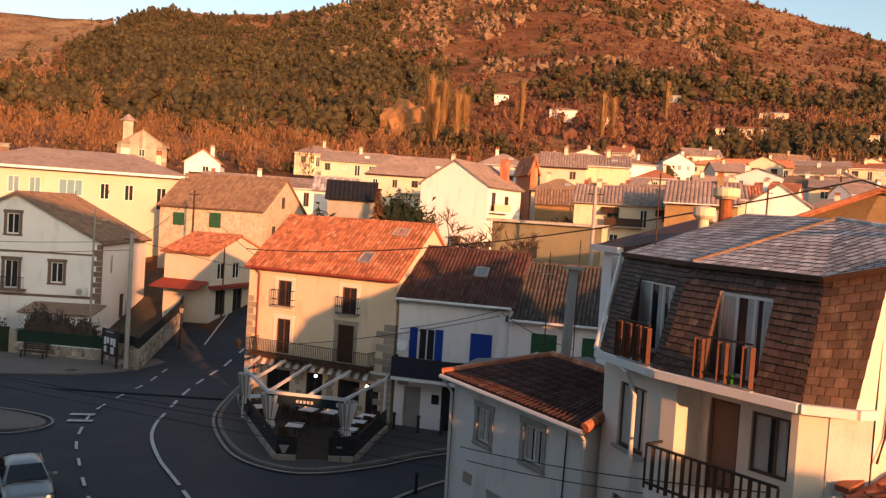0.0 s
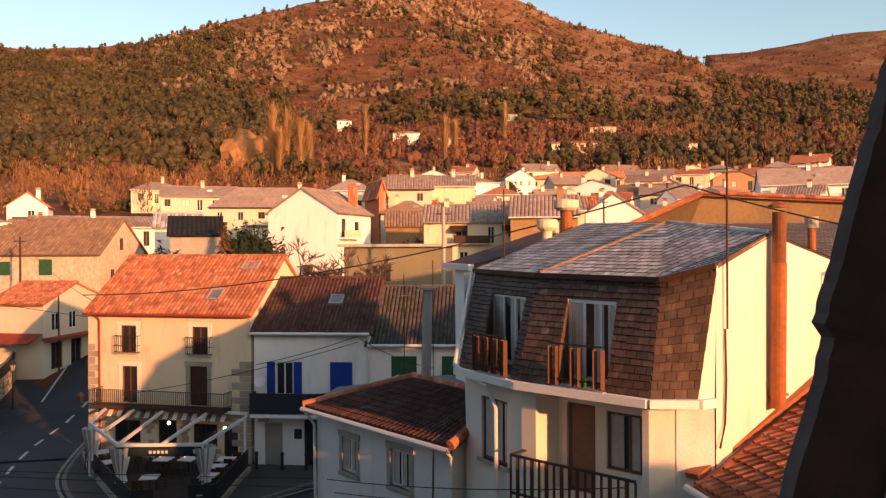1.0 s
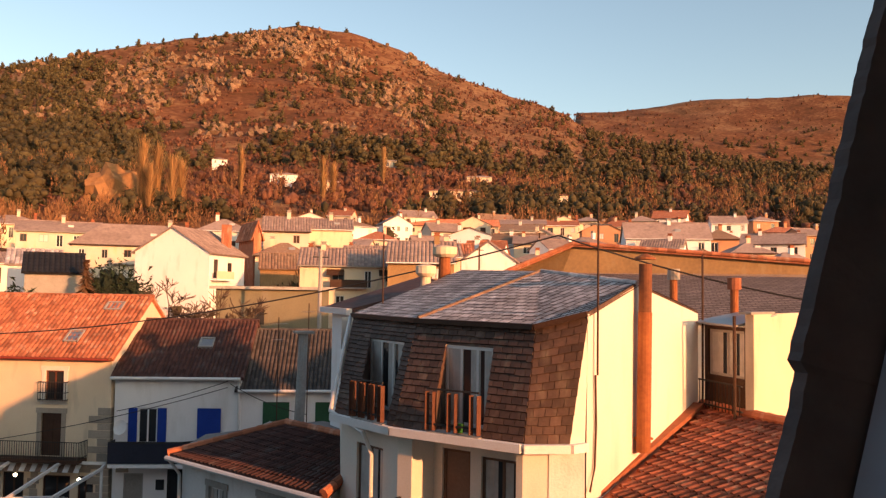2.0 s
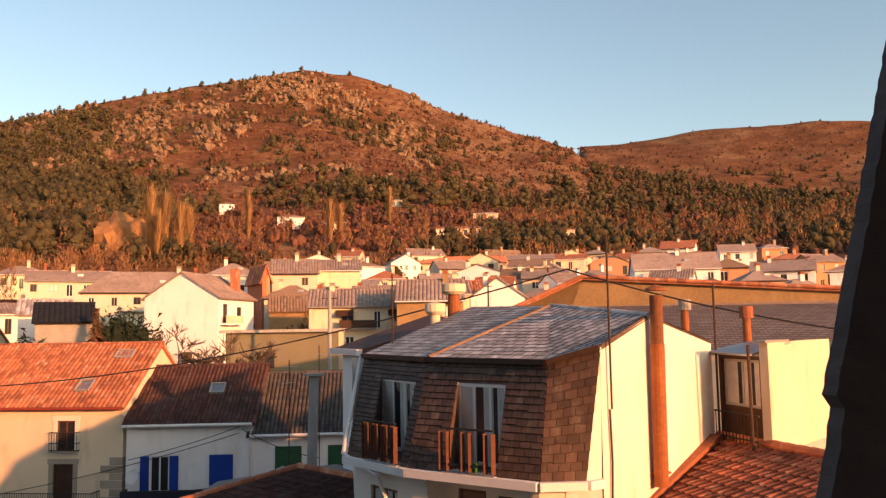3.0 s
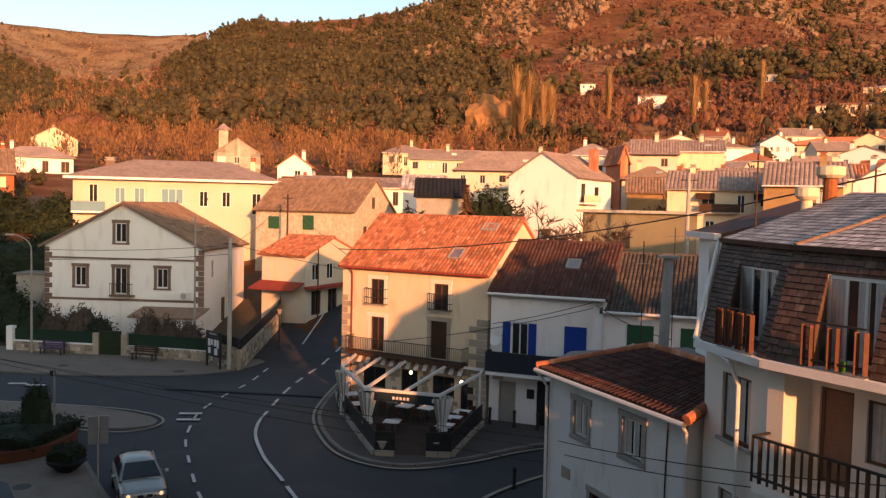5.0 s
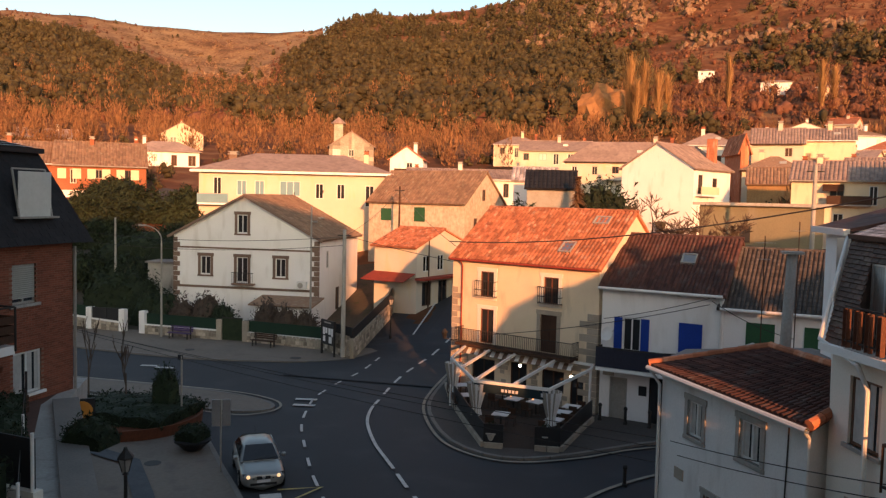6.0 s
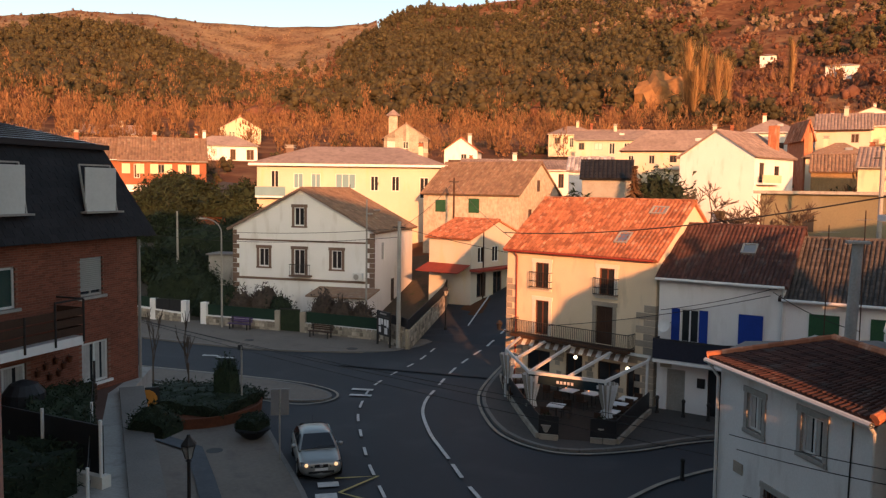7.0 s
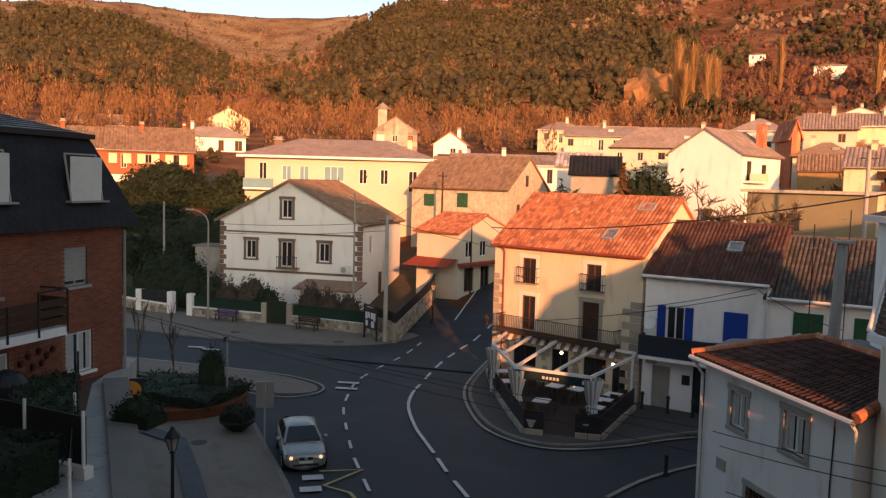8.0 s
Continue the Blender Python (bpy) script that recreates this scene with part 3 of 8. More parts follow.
M_HILL = hill_material()
bm = bmesh.new()
azs = list(np.arange(-180, -62, 6.0)) + list(np.arange(-62, 66, 0.6)) + list(np.arange(66, 180, 6.0))
rs = [8, 20, 40, 52] + list(np.arange(56, 104, 2.0)) + [108, 115, 126, 137, 148, 160, 175, 190, 205, 220, 235, 250] + list(np.linspace(262, 720, 55)) + list(np.linspace(735, 950, 8)) + list(np.linspace(975, 1400, 30)) + [1440, 1500, 1700, 2200, 3000]
centre = bm.verts.new((0, 0, -0.06))
rings = [[bm.verts.new(polar(a, r)) for a in azs] for r in rs]
for k in range(len(azs)):
    j = (k + 1) % len(azs)
    bm.faces.new((centre, rings[0][j], rings[0][k]))
    for i in range(len(rs) - 1):
        bm.faces.new((rings[i][k], rings[i][j], rings[i + 1][j], rings[i + 1][k]))
bmesh.ops.recalc_face_normals(bm, faces=bm.faces)
for f in bm.faces:
    f.smooth = True
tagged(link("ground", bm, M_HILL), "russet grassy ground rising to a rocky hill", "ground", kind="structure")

# the street: one sheet over the level part, then a strip up the hill road
bm = bmesh.new()
prism(bm, [(14, 6), (14, 44), (2, 47), (-12.5, 52), (-20, 54), (-24, 52), (-52, 56), (-60, 52), (-60, 38), (-34, 34), (-22, 20), (-8, 6)], -0.3, 0.0)
tagged(link("road", bm, M_ASPHALT), "dark asphalt street bending through the village", "road", kind="structure")
bm = bmesh.new()
strip = []
for y in np.arange(47, 125, 2.0):
    xc = -14.6 - max(0, y - 60) * 0.05
    strip.append([bm.verts.new((xc + dx, y, max(0.004, ground(xc + dx, y) + 0.13))) for dx in (-7.4, -1.5, 1.6, 4.8)])
for a, b in zip(strip, strip[1:]):
    for i in range(3):
        bm.faces.new((a[i], a[i + 1], b[i + 1], b[i]))
tagged(link("road", bm, M_ASPHALT), "asphalt side street climbing between the houses", "road", kind="structure")


def offset_line(pts, d):
    out = []
    for i, p in enumerate(pts):
        a, b = V(pts[max(0, i - 1)]), V(pts[min(len(pts) - 1, i + 1)])
        t = (b - a).normalized()
        out.append((p[0] - t.y * d, p[1] + t.x * d))
    return out


def smooth_line(pts, n=6):
    """A smooth curve through plan points."""
    out = []
    P = [V((*p, 0)) for p in pts]
    for i in range(len(P) - 1):
        p0, p1, p2, p3 = P[max(0, i - 1)], P[i], P[i + 1], P[min(len(P) - 1, i + 2)]
        for k in range(n):
            t = k / n
            q = 0.5 * ((2 * p1) + (p2 - p0) * t + (2 * p0 - 5 * p1 + 4 * p2 - p3) * t * t + (3 * p1 - p0 - 3 * p2 + p3) * t ** 3)
            out.append((q.x, q.y))
    return out + [tuple(pts[-1])]


def ribbon(bm, pts, width, z, thick=0.006):
    """A painted line or kerb along plan points, lying on the ground."""
    l, r = offset_line(pts, width / 2), offset_line(pts, -width / 2)
    zz = lambda p: max(0.0, ground(*p) + 0.13) + z
    for k in range(len(pts) - 1):
        q = [l[k], r[k], r[k + 1], l[k + 1]]
        hi = [bm.verts.new((*p, zz(p))) for p in q]
        lo = [bm.verts.new((*p, zz(p) - thick)) for p in q]
        bm.faces.new(hi)
        for i in range(4):
            bm.faces.new((hi[(i + 1) % 4], hi[i], lo[i], lo[(i + 1) % 4]))
    return bm


def pavement(name, outline, edge, mat, label, h=0.13):
    p = tagged(link(name, prism(bmesh.new(), outline, -0.1, h), mat), label, "pavement", kind="structure")
    for a, b in zip(edge, edge[1:]):
        a3, b3 = V((*a, h / 2 + 0.012)), V((*b, h / 2 + 0.012))
        m = max(1, round((b3 - a3).length / 0.9))
        for i in range(m):
            part("kerbstone", beam(bmesh.new(), a3.lerp(b3, (i + 0.01) / m), a3.lerp(b3, (i + 0.99) / m), 0.2, h), M_KERB, p)
    return p


edge_o = smooth_line([(-11.8, 51.0), (-11.6, 46.3), (-11.2, 42.9), (-10.1, 39.7), (-8.5, 36.8), (-6.6, 35.3), (-4.8, 35.2), (-2.6, 36.6), (-0.5, 38.5), (1.4, 39.9), (4.5, 41.0)], 2)
pavement("pavement", edge_o + [(4.5, 46), (-10, 53)], edge_o, M_PAVE_GY, "grey paved corner in front of the bar", 0.12)
edge_p = smooth_line([(-31.0, 37.6), (-25, 36.9), (-21.4, 35.6), (-19.3, 33.4), (-16.6, 30.0), (-13.9, 26.7), (-11, 22.6), (-8.0, 18), (-5, 12.5)], 2)
pavement("pavement", [(-5, 12.5), (-5, 7), (-34, 7), (-34, 37.6)] + edge_p[:-1], edge_p, M_PAVE, "brownish paved square with a grey kerb", 0.13)
edge_w = smooth_line([(-52, 52.5), (-39.2, 50.3), (-30.4, 49.6), (-25.8, 50.3), (-21.6, 51.6), (-19.6, 53.6), (-18.9, 56.6)], 2)
pavement("pavement", edge_w + [(-19.7, 57.5), (-27, 58), (-40, 58), (-52, 57)], edge_w, M_PAVE, "brownish pavement along a garden wall", 0.12)
isl = smooth_line([(-36, 41.9), (-29, 42.0), (-24, 41.8), (-20.6, 41.0), (-19.1, 39.9), (-19.3, 38.8), (-21.2, 38.2), (-24.6, 38.6), (-31, 39.6), (-36, 40.4)], 4)
pavement("pavement", isl[::-1], isl + [isl[0]], M_PAVE, "paved traffic island with a pale rim", 0.10)

# road paint
bm = bmesh.new()
left_line = smooth_line([(-17.9, 54.4), (-17.6, 49.8), (-17.8, 46.0), (-17.7, 42.4), (-17.0, 39.5), (-16.2, 37.1), (-15.2, 35.0), (-13.2, 31.2), (-12.0, 29.2), (-10.8, 27.3), (-8.6, 23.8)], 12)
right_line = smooth_line([(-14.9, 70), (-14.2, 62.3), (-14.6, 56.0), (-14.7, 52.8), (-14.7, 49.3), (-14.5, 46.4), (-14.2, 43.7), (-13.9, 41.0), (-13.2, 38.4), (-11.8, 35.4), (-10.6, 33.4), (-9.8, 32.1), (-8.6, 30.1), (-7.4, 28.3), (-5.0, 24.6)], 12)


def dashes(bm, line, on, off, width, start=0.0, stop=1e9):
    dist, seg = 0.0, []
    for a, b in zip(line, line[1:]):
        L = math.dist(a, b)
        if start <= dist <= stop and (dist - start) % (on + off) < on:
            seg = seg or [a]
            seg.append(b)
        elif seg:
            ribbon(bm, seg, width, 0.006)
            seg = []
        dist += L
    if seg:
        ribbon(bm, seg, width, 0.006)


dashes(bm, left_line, 1.2, 1.3, 0.13)
dashes(bm, right_line, 1.6, 1.4, 0.16, 0, 28)
dashes(bm, right_line, 10.4, 0.8, 0.16, 28.4, 38.8)
dashes(bm, right_line, 1.6, 1.0, 0.16, 39.4)
ribbon(bm, smooth_line([(-19.0, 82), (-17.7, 68), (-17.3, 58.5)], 8), 0.14, 0.006)
ribbon(bm, smooth_line([(-13.6, 82), (-12.7, 66), (-12.4, 54)], 8), 0.14, 0.006)
for x, y in ((-31.0, 46.6), (-29.8, 46.4), (-17.5, 40.6), (-17.9, 41.8)):
    ribbon(bm, [(x - 0.7, y - 0.12), (x + 0.5, y + 0.1)], 0.35, 0.006)
for k in range(2):
    ribbon(bm, [(-13.7 + k * 0.45, 27.6 - k * 1.1), (-13.0 + k * 0.45, 28.0 - k * 1.1)], 0.5, 0.006)
tagged(link("road_marking", bm, M_PAINT), "worn white painted lines on the asphalt", "road marking", kind="structure")
bm = bmesh.new()
ribbon(bm, smooth_line(offset_line([(-12.2, 51.0), (-12.0, 46.3), (-11.6, 42.9), (-10.5, 39.6), (-8.8, 36.4), (-6.7, 34.8), (-4.7, 34.7), (-2.3, 36.1), (-0.2, 38.0), (2.5, 39.8)], 0.1), 6), 0.16, 0.006)
ribbon(bm, smooth_line([(-2.4, 29.9), (-1.0, 32.6), (1.3, 35.3), (4, 37)], 6), 0.18, 0.006)
ribbon(bm, smooth_line(offset_line(edge_p, -0.45), 1), 0.14, 0.006)
ribbon(bm, smooth_line([(-36, 42.35), (-24, 42.2), (-20.2, 41.4), (-18.7, 40.0), (-19.1, 38.3), (-21.4, 37.7), (-31, 39.1)], 6), 0.14, 0.006)
tagged(link("road_marking", bm, M_FADED), "faded cream edge lines along the kerbs", "road marking", kind="structure")
bm = bmesh.new()
ribbon(bm, [(-13.4, 28.5), (-11.9, 29.3), (-12.6, 27.2), (-11.4, 26.9), (-9.9, 25.2)], 0.14, 0.006)
tagged(link("road_marking", bm, M_PAINTY), "yellow zigzag line on the asphalt", "road marking", kind="structure")

# ---- the viewpoint's own house and unseen blocks added to shade the street, and the window reveal ----
M_JAMB = material("mauve_painted_jamb", (0.42, 0.27, 0.24), (0.36, 0.23, 0.20), 0.8, 20, 2, 0.05)
M_FLASH = material("lead_flashing", (0.30, 0.33, 0.38), (0.25, 0.27, 0.32), 0.6, 20, 2, 0.05)
M_CHEEK = material("sooty_slate_and_board", (0.15, 0.13, 0.125), (0.09, 0.08, 0.08), 0.85, 25, 3, 0.2)
# Wall carried far above a likely roof so its shadow covers the white house.
tagged(link("wall_south", box(bmesh.new(), -24, 10.8, -14, -0.45, -0.3, 25.0), M_CREAM), "unseen wall behind the viewpoint, heightened to shade the street", "wall", kind="structure")
# Unseen block added to keep the sun off the side street corner.
tagged(link("wall_east", box(bmesh.new(), 10.82, 12.98, -14, -0.45, -0.3, 15.5), M_CREAM), "unseen tall block added to shade the side street", "wall", kind="structure")
# Second unseen block, its height set by the shade wanted below the balcony.
tagged(link("wall_east", box(bmesh.new(), 13.0, 16.4, -14, -0.45, -0.3, 10.4), M_CREAM), "unseen low block added to shade the road and terrace", "wall", kind="structure")
tagged(link("window_jamb", box(bmesh.new(), -0.95, -0.545, -0.45, 0.64, EYE - 1.6, EYE + 1.6), M_JAMB), "mauve painted window jamb", "window jamb", kind="structure")
cheek = thing("dormer_cheek", pose(0.343, 0.48, EYE, 0, 17.2, 0), "dark slate dormer cheek with lead flashing strip", "dormer cheek", kind="structure")
bm = bmesh.new()
zs = np.linspace(-0.45, 1.2, 276)
prev = None
for k, z in enumerate(zs):
    jag = 0.0015 * noise.noise((z * 26, 3, 0)) + 0.0016 * noise.noise((z * 90, 7, 0)) - (0.009 if z < -0.056 else 0.0)
    row = [bm.verts.new((-jag, 0.0, z)), bm.verts.new((0.06, -0.02, z)), bm.verts.new((0.06, 0.02, z)), bm.verts.new((-jag, 0.012, z))]
    if prev:
        for i in range(4):
            j = (i + 1) % 4
            bm.faces.new((prev[i], prev[j], row[j], row[i]))
    prev = row
part("slate_edge", bm, M_CHEEK, cheek)
part("flashing", box(bmesh.new(), 0.045, 0.075, -0.07, -0.021, -0.45, 1.2), M_FLASH, cheek)
part("cheek_board", box(bmesh.new(), 0.068, 0.16, -0.95, -0.03, -0.45, 1.2), M_CHEEK, cheek)

# ---- the cream house with the orange roof ----
def at(x, y, z=0.0, yaw=0.0):
    return pose(x, y, z, 0, 0, yaw)


OW, OD = 9.76, 8.0
rail_win = dict(frame_mat=M_FRAME_BR, rail=0.95, leaves=2, surround=(M_GRANITE, 0.16))
cream = house("cream_house", at(-6.65, 45.6, 0, -24.2), OW, OD, 8.0, 10.85, M_CREAM, M_TILE, "cream rendered corner house with orange clay roof", roof="x", base=-0.5, over=0.3, tiles=True, col=0.24, row=0.34,
    front=[(2.05, 5.75, 0.95, 1.5, dict(frame_mat=M_WOODRED, rail=0.95, surround=(M_OFFWHITE, 0.2))), (6.35, 5.75, 0.95, 1.5, dict(frame_mat=M_WOODRED, rail=0.95, surround=(M_OFFWHITE, 0.2))), (2.1, 3.05, 0.95, 2.0, dict(frame_mat=M_WOODRED, surround=(M_OFFWHITE, 0.2))), (6.2, 3.05, 1.05, 2.1, dict(frame_mat=M_WOODDK, pane_mat=M_WOODDK, surround=(M_GRANITE, 0.22))),
           (1.6, 0.9, 1.6, 1.2, dict(frame_mat=M_WOODDK)), (4.3, 0.1, 1.1, 2.1, dict(frame_mat=M_WOODDK, kind="door")), (6.4, 0.9, 1.4, 1.2, dict(frame_mat=M_WOODDK)), (8.2, 0.1, 0.8, 2.0, dict(frame_mat=M_WOODDK, kind="door"))])

# ---- the white house with blue shutters, and the grey-roofed one beside it ----
blue = house("blue_shuttered_house", at(0.93, 42.7, 0, -16.1), 6.15, 7.2, 7.1, 9.6, M_WHITE, M_TILE_DK, "white rendered house with blue shutters and dark red roof", roof="x", base=-0.5, over=0.3, tiles=True, col=0.21, row=0.30,
    front=[(1.15, 3.75, 0.95, 1.75, dict(frame_mat=M_FRAME, shutters=(M_BLUE, "lr", 0.45))), (4.05, 4.0, 1.15, 1.5, dict(frame_mat=M_FRAME, shutters=(M_BLUE, "c"))), (0.55, 0.05, 0.95, 2.25, dict(frame_mat=M_FRAME_GY, pane_mat=M_PIPE, kind="door", leaves=1)), (2.65, 0.05, 1.1, 2.45, dict(frame_mat=M_IRON, kind="door"))])
green = house("green_shuttered_house", at(7.0, 41.2, 0, -14), 6.6, 7.6, 6.5, 9.1, M_WHITE, M_TILE_GY, "white house with green shutters and weathered grey tiled roof", roof="x", base=-0.5, over=0.3, tiles=True, col=0.21, row=0.30,
    front=[(1.2, 4.6, 1.3, 1.2, dict(shutters=(M_GREENSH, "c"))), (3.8, 4.6, 1.4, 1.2, dict(shutters=(M_GREENSH, "c")))])

# ---- the white house with stone trim, across the junction ----
wwin = dict(frame_mat=M_FRAME, surround=(M_TRIM, 0.24))
white = house("stone_trimmed_house", at(-33.65, 64.3, 0, 2.6), 13.5, 11.0, 7.7, 11.2, M_WHITE, M_TILE_BR, "white gabled house with brown stone window trim", roof="y", base=-0.5, over=0.45, tiles=True, col=0.3, row=0.45,
    front=[(2.6, 4.3, 0.95, 1.6, wwin), (6.0, 3.7, 1.05, 2.2, wwin), (9.6, 4.3, 0.95, 1.6, wwin), (6.05, 8.0, 0.95, 1.6, wwin), (3.0, 1.2, 1.0, 1.1), (9.0, 1.2, 1.0, 1.1)],
    right=[(2.0, 5.0, 0.8, 1.6, dict(frame_mat=M_FRAME)), (4.6, 1.0, 1.1, 2.1, dict(kind="door"))])

# ---- houses up the street ----
yellow = house("long_yellow_building", at(-38.6, 85.0, 0, 16), 21, 11, 14.0, 16.2, M_YELLOW, M_TILE_FAR, "long pale yellow building with a low grey hipped roof", "building", roof="hip", base=4, over=0.8,
    front=[(1.6, 10.6, 0.9, 2.6), (4.2, 11.2, 1.1, 1.7, dict(pane_mat=M_PALEBLUE)), (6.2, 11.2, 1.1, 1.7, dict(pane_mat=M_PALEBLUE)), (9.0, 11.2, 2.3, 1.7, dict(pane_mat=M_PALEBLUE, leaves=3)), (13.0, 11.0, 0.9, 1.7), (15.4, 11.0, 0.9, 1.7), (18.6, 10.2, 1.0, 2.4), (4.2, 7.6, 1.1, 1.7), (9.0, 7.6, 1.1, 1.7)], win=dict(frame_mat=M_FRAME))
yb = new("balcony")
yb.parent = yellow
part("balcony_slab", box(bmesh.new(), -10.4, -7.0, -1.2, -0.01, 10.1, 10.3), M_WHITE, yb)
part("balcony_glass", box(bmesh.new(), -10.4, -7.0, -1.2, -1.15, 10.3, 11.3), M_PALEBLUE, yb)
part("rail", box(bmesh.new(), -10.4, -7.0, -1.22, -1.13, 11.3, 11.36), M_FRAME_GY, yb)
part("eave_board", box(bmesh.new(), -11.3, 11.3, -0.84, -0.78, 13.72, 13.98), M_WHITE, yellow)
chimney(yellow, -7.5, 4.0, 13.9, 15.9, M_TRIM, 0.9, M_PIPE)
chimney(yellow, 8.0, 3.0, 13.9, 16.2, M_CREAM, 0.5)
for x, z in ((3.4, 11.7), (0.2, 11.4)):
    part("wall_lamp", beam(bmesh.new(), (x, -0.5, z), (x, 0.0, z + 0.25), 0.07, 0.07), M_IRON, yellow)
stone = house("stone_cottage", at(-23.4, 82.0, 0, -16), 11.8, 9, 11.0, 14.2, M_STONE_LT, M_TILE_BR, "stone built house with mossy brown tile roof", roof="x", base=3, over=0.4, tiles=True, col=0.35, row=0.5,
    front=[(1.6, 8.9, 1.3, 1.3, dict(shutters=(M_GREENSH, "c"))), (5.8, 8.9, 1.3, 1.5, dict(shutters=(M_GREENSH, "c")))], right=[(3.8, 11.2, 0.8, 1.2), (2.0, 8.2, 0.8, 1.2), (6.0, 8.2, 0.8, 1.2)])
porch = house("yellow_gabled_cottage", at(-21.0, 67.6, 0, -20), 4.6, 8, 7.2, 8.6, M_YELLOW, M_TILE, "small ochre yellow house with orange tile roof", roof="x", base=0, over=0.4, tiles=True,
    right=[(1.0, 5.0, 1.0, 1.4, dict(frame_mat=M_FRAME)), (3.2, 5.0, 1.0, 1.4, dict(frame_mat=M_FRAME)), (0.9, 2.0, 1.4, 2.1, dict(kind="door")), (3.4, 2.0, 1.4, 2.1, dict(kind="door"))])

# ---- the small grey-white house below the viewpoint ----
small = thing("small_white_house", at(0, 0), "small greyish white house with dark red tile roof", "house")
SA, SB, SC, SD = V((0.32, 27.0, 0)), V((3.98, 20.67, 0)), V((5.95, 22.3, 0)), V((3.9, 26.6, 0))
su = (SB - SA).normalized()
sn = V((su.y, -su.x, 0))
wall_a, wall_b = SA + su * 0.35 - sn * 0.3, SB - su * 0.25 - sn * 0.3
bm = bmesh.new()
L = (wall_b - wall_a).length
s_holes = [(1.5, 4.5, 0.75, 1.08), (4.0, 4.6, 0.9, 1.08), (2.5, 1.7, 1.2, 1.3)]
panel(bm, wall_a, su, (0, 0, 1), [(0, -0.3), (L, -0.3), (L, 6.12), (0, 6.12)], s_holes)
sv = (SC + V((0.6, 0.8, 0)) - wall_b).normalized()
L2 = 3.4
s_holes2 = [(1.0, 4.2, 0.85, 1.4)]
panel(bm, wall_b, sv, (0, 0, 1), [(0, -0.3), (L2, -0.3), (L2, 6.95), (0, 6.12)], s_holes2)
wl = wall_a - sn * 6.5
panel(bm, wl, (wall_a - wl), (0, 0, 1), [(0, -0.3), (6.5, -0.3), (6.5, 6.12), (3.2, 6.95), (0, 6.12)])
part("wall", bm, M_GREYWHITE, small)
for h in s_holes:
    w_ = window(small, wall_a, su, (0, 0, 1), h, M_FRAME if h[1] > 3 else M_FRAME_BR, surround=(M_CONC, 0.16), sill=M_CONC, curtain=M_CURTAIN if h[1] > 3 else None, leaves=2 if h[1] > 3 else 1)
    if h[1] < 3:
        for k in range(8):
            part("bar", tube(bmesh.new(), (0.08 + k * 0.148, -0.06, 0.0), (0.08 + k * 0.148, -0.06, 1.3), 0.014, n=6), M_WOODRED, w_)
        for z in (0.2, 1.1):
            part("bar", tube(bmesh.new(), (0.0, -0.06, z), (1.2, -0.06, z), 0.012, n=6), M_WOODRED, w_)
window(small, wall_b, sv, (0, 0, 1), s_holes2[0], M_FRAME_GY, surround=(M_OFFWHITE, 0.13), sill=M_CONC)
wall_m = Matrix((su, -sn, V((0, 0, 1)))).transposed().to_4x4()
wall_m.translation = wall_a
plaque = part("wall_plaque", box(bmesh.new(), 0.9, 1.38, -0.03, 0.0, 2.98, 3.32), M_GRANITE, small)
plaque.matrix_basis = wall_m
lamp_ = part("wall_camera", tube(bmesh.new(), (3.9, -0.05, 2.95), (4.1, -0.28, 2.9), 0.05, n=8), M_FRAME, small)
lamp_.matrix_basis = wall_m
pipe_run(small, [wall_a + su * 5.95 + sn * 0.02 + V((0, 0, 6.1)), wall_a + su * 5.9 + sn * 0.02 + V((0, 0, 4.2)), wall_a + su * 5.95 + sn * 0.02 + V((0, 0, 0.2))], 0.018, M_IRON, "cable")
ez, rz = 6.24, 7.12
roof_plane(small, [(*SA.xy, ez), (*SB.xy, ez), (*SC.xy, rz), (*SD.xy, rz)], M_TILE_DK, None, 0.21, 0.31)
roof_plane(small, [(*SC.xy, rz), (9.6, 25.4, 6.4), (6.0, 31.5, 6.4), (*SD.xy, rz)], M_SHEET, None, tiles=False)
bm = bmesh.new()
slab(bm, [(*SD.xy, rz), (6.0, 31.5, 6.4), (1.6, 30.2, 6.3), (*SA.xy, ez)], 0.1)
part("roof", bm, M_SHEET, small, "grey fibre sheet roof")
ridge_caps(small, (*SA.xy, ez + 0.08), (*SD.xy, rz + 0.08), M_TILE, 0.12)
ridge_caps(small, (*SD.xy, rz + 0.08), (*SC.xy, rz + 0.08), M_TILE, 0.12)
ridge_caps(small, (*SB.xy, ez + 0.08), (*SC.xy, rz + 0.08), M_TILE, 0.13)
g0, g1 = SA + V((0, 0, ez - 0.06)) + sn * 0.06, SB + V((0, 0, ez - 0.06)) + sn * 0.06
pipe_run(small, [g0, g1], 0.08, M_FRAME, "gutter")
pipe_run(small, [g1 - su * 0.1, wall_b + V((0, 0, 5.9)) + sn * 0.06, wall_b + V((0, 0, 0.1)) + sn * 0.06], 0.05, M_FRAME)
pipe_run(small, [g0 + su * 0.1, wall_a + V((0, 0, 5.7)) + sn * 0.1, wall_a + V((0, 0, 0.1)) + sn * 0.06], 0.05, M_FRAME)

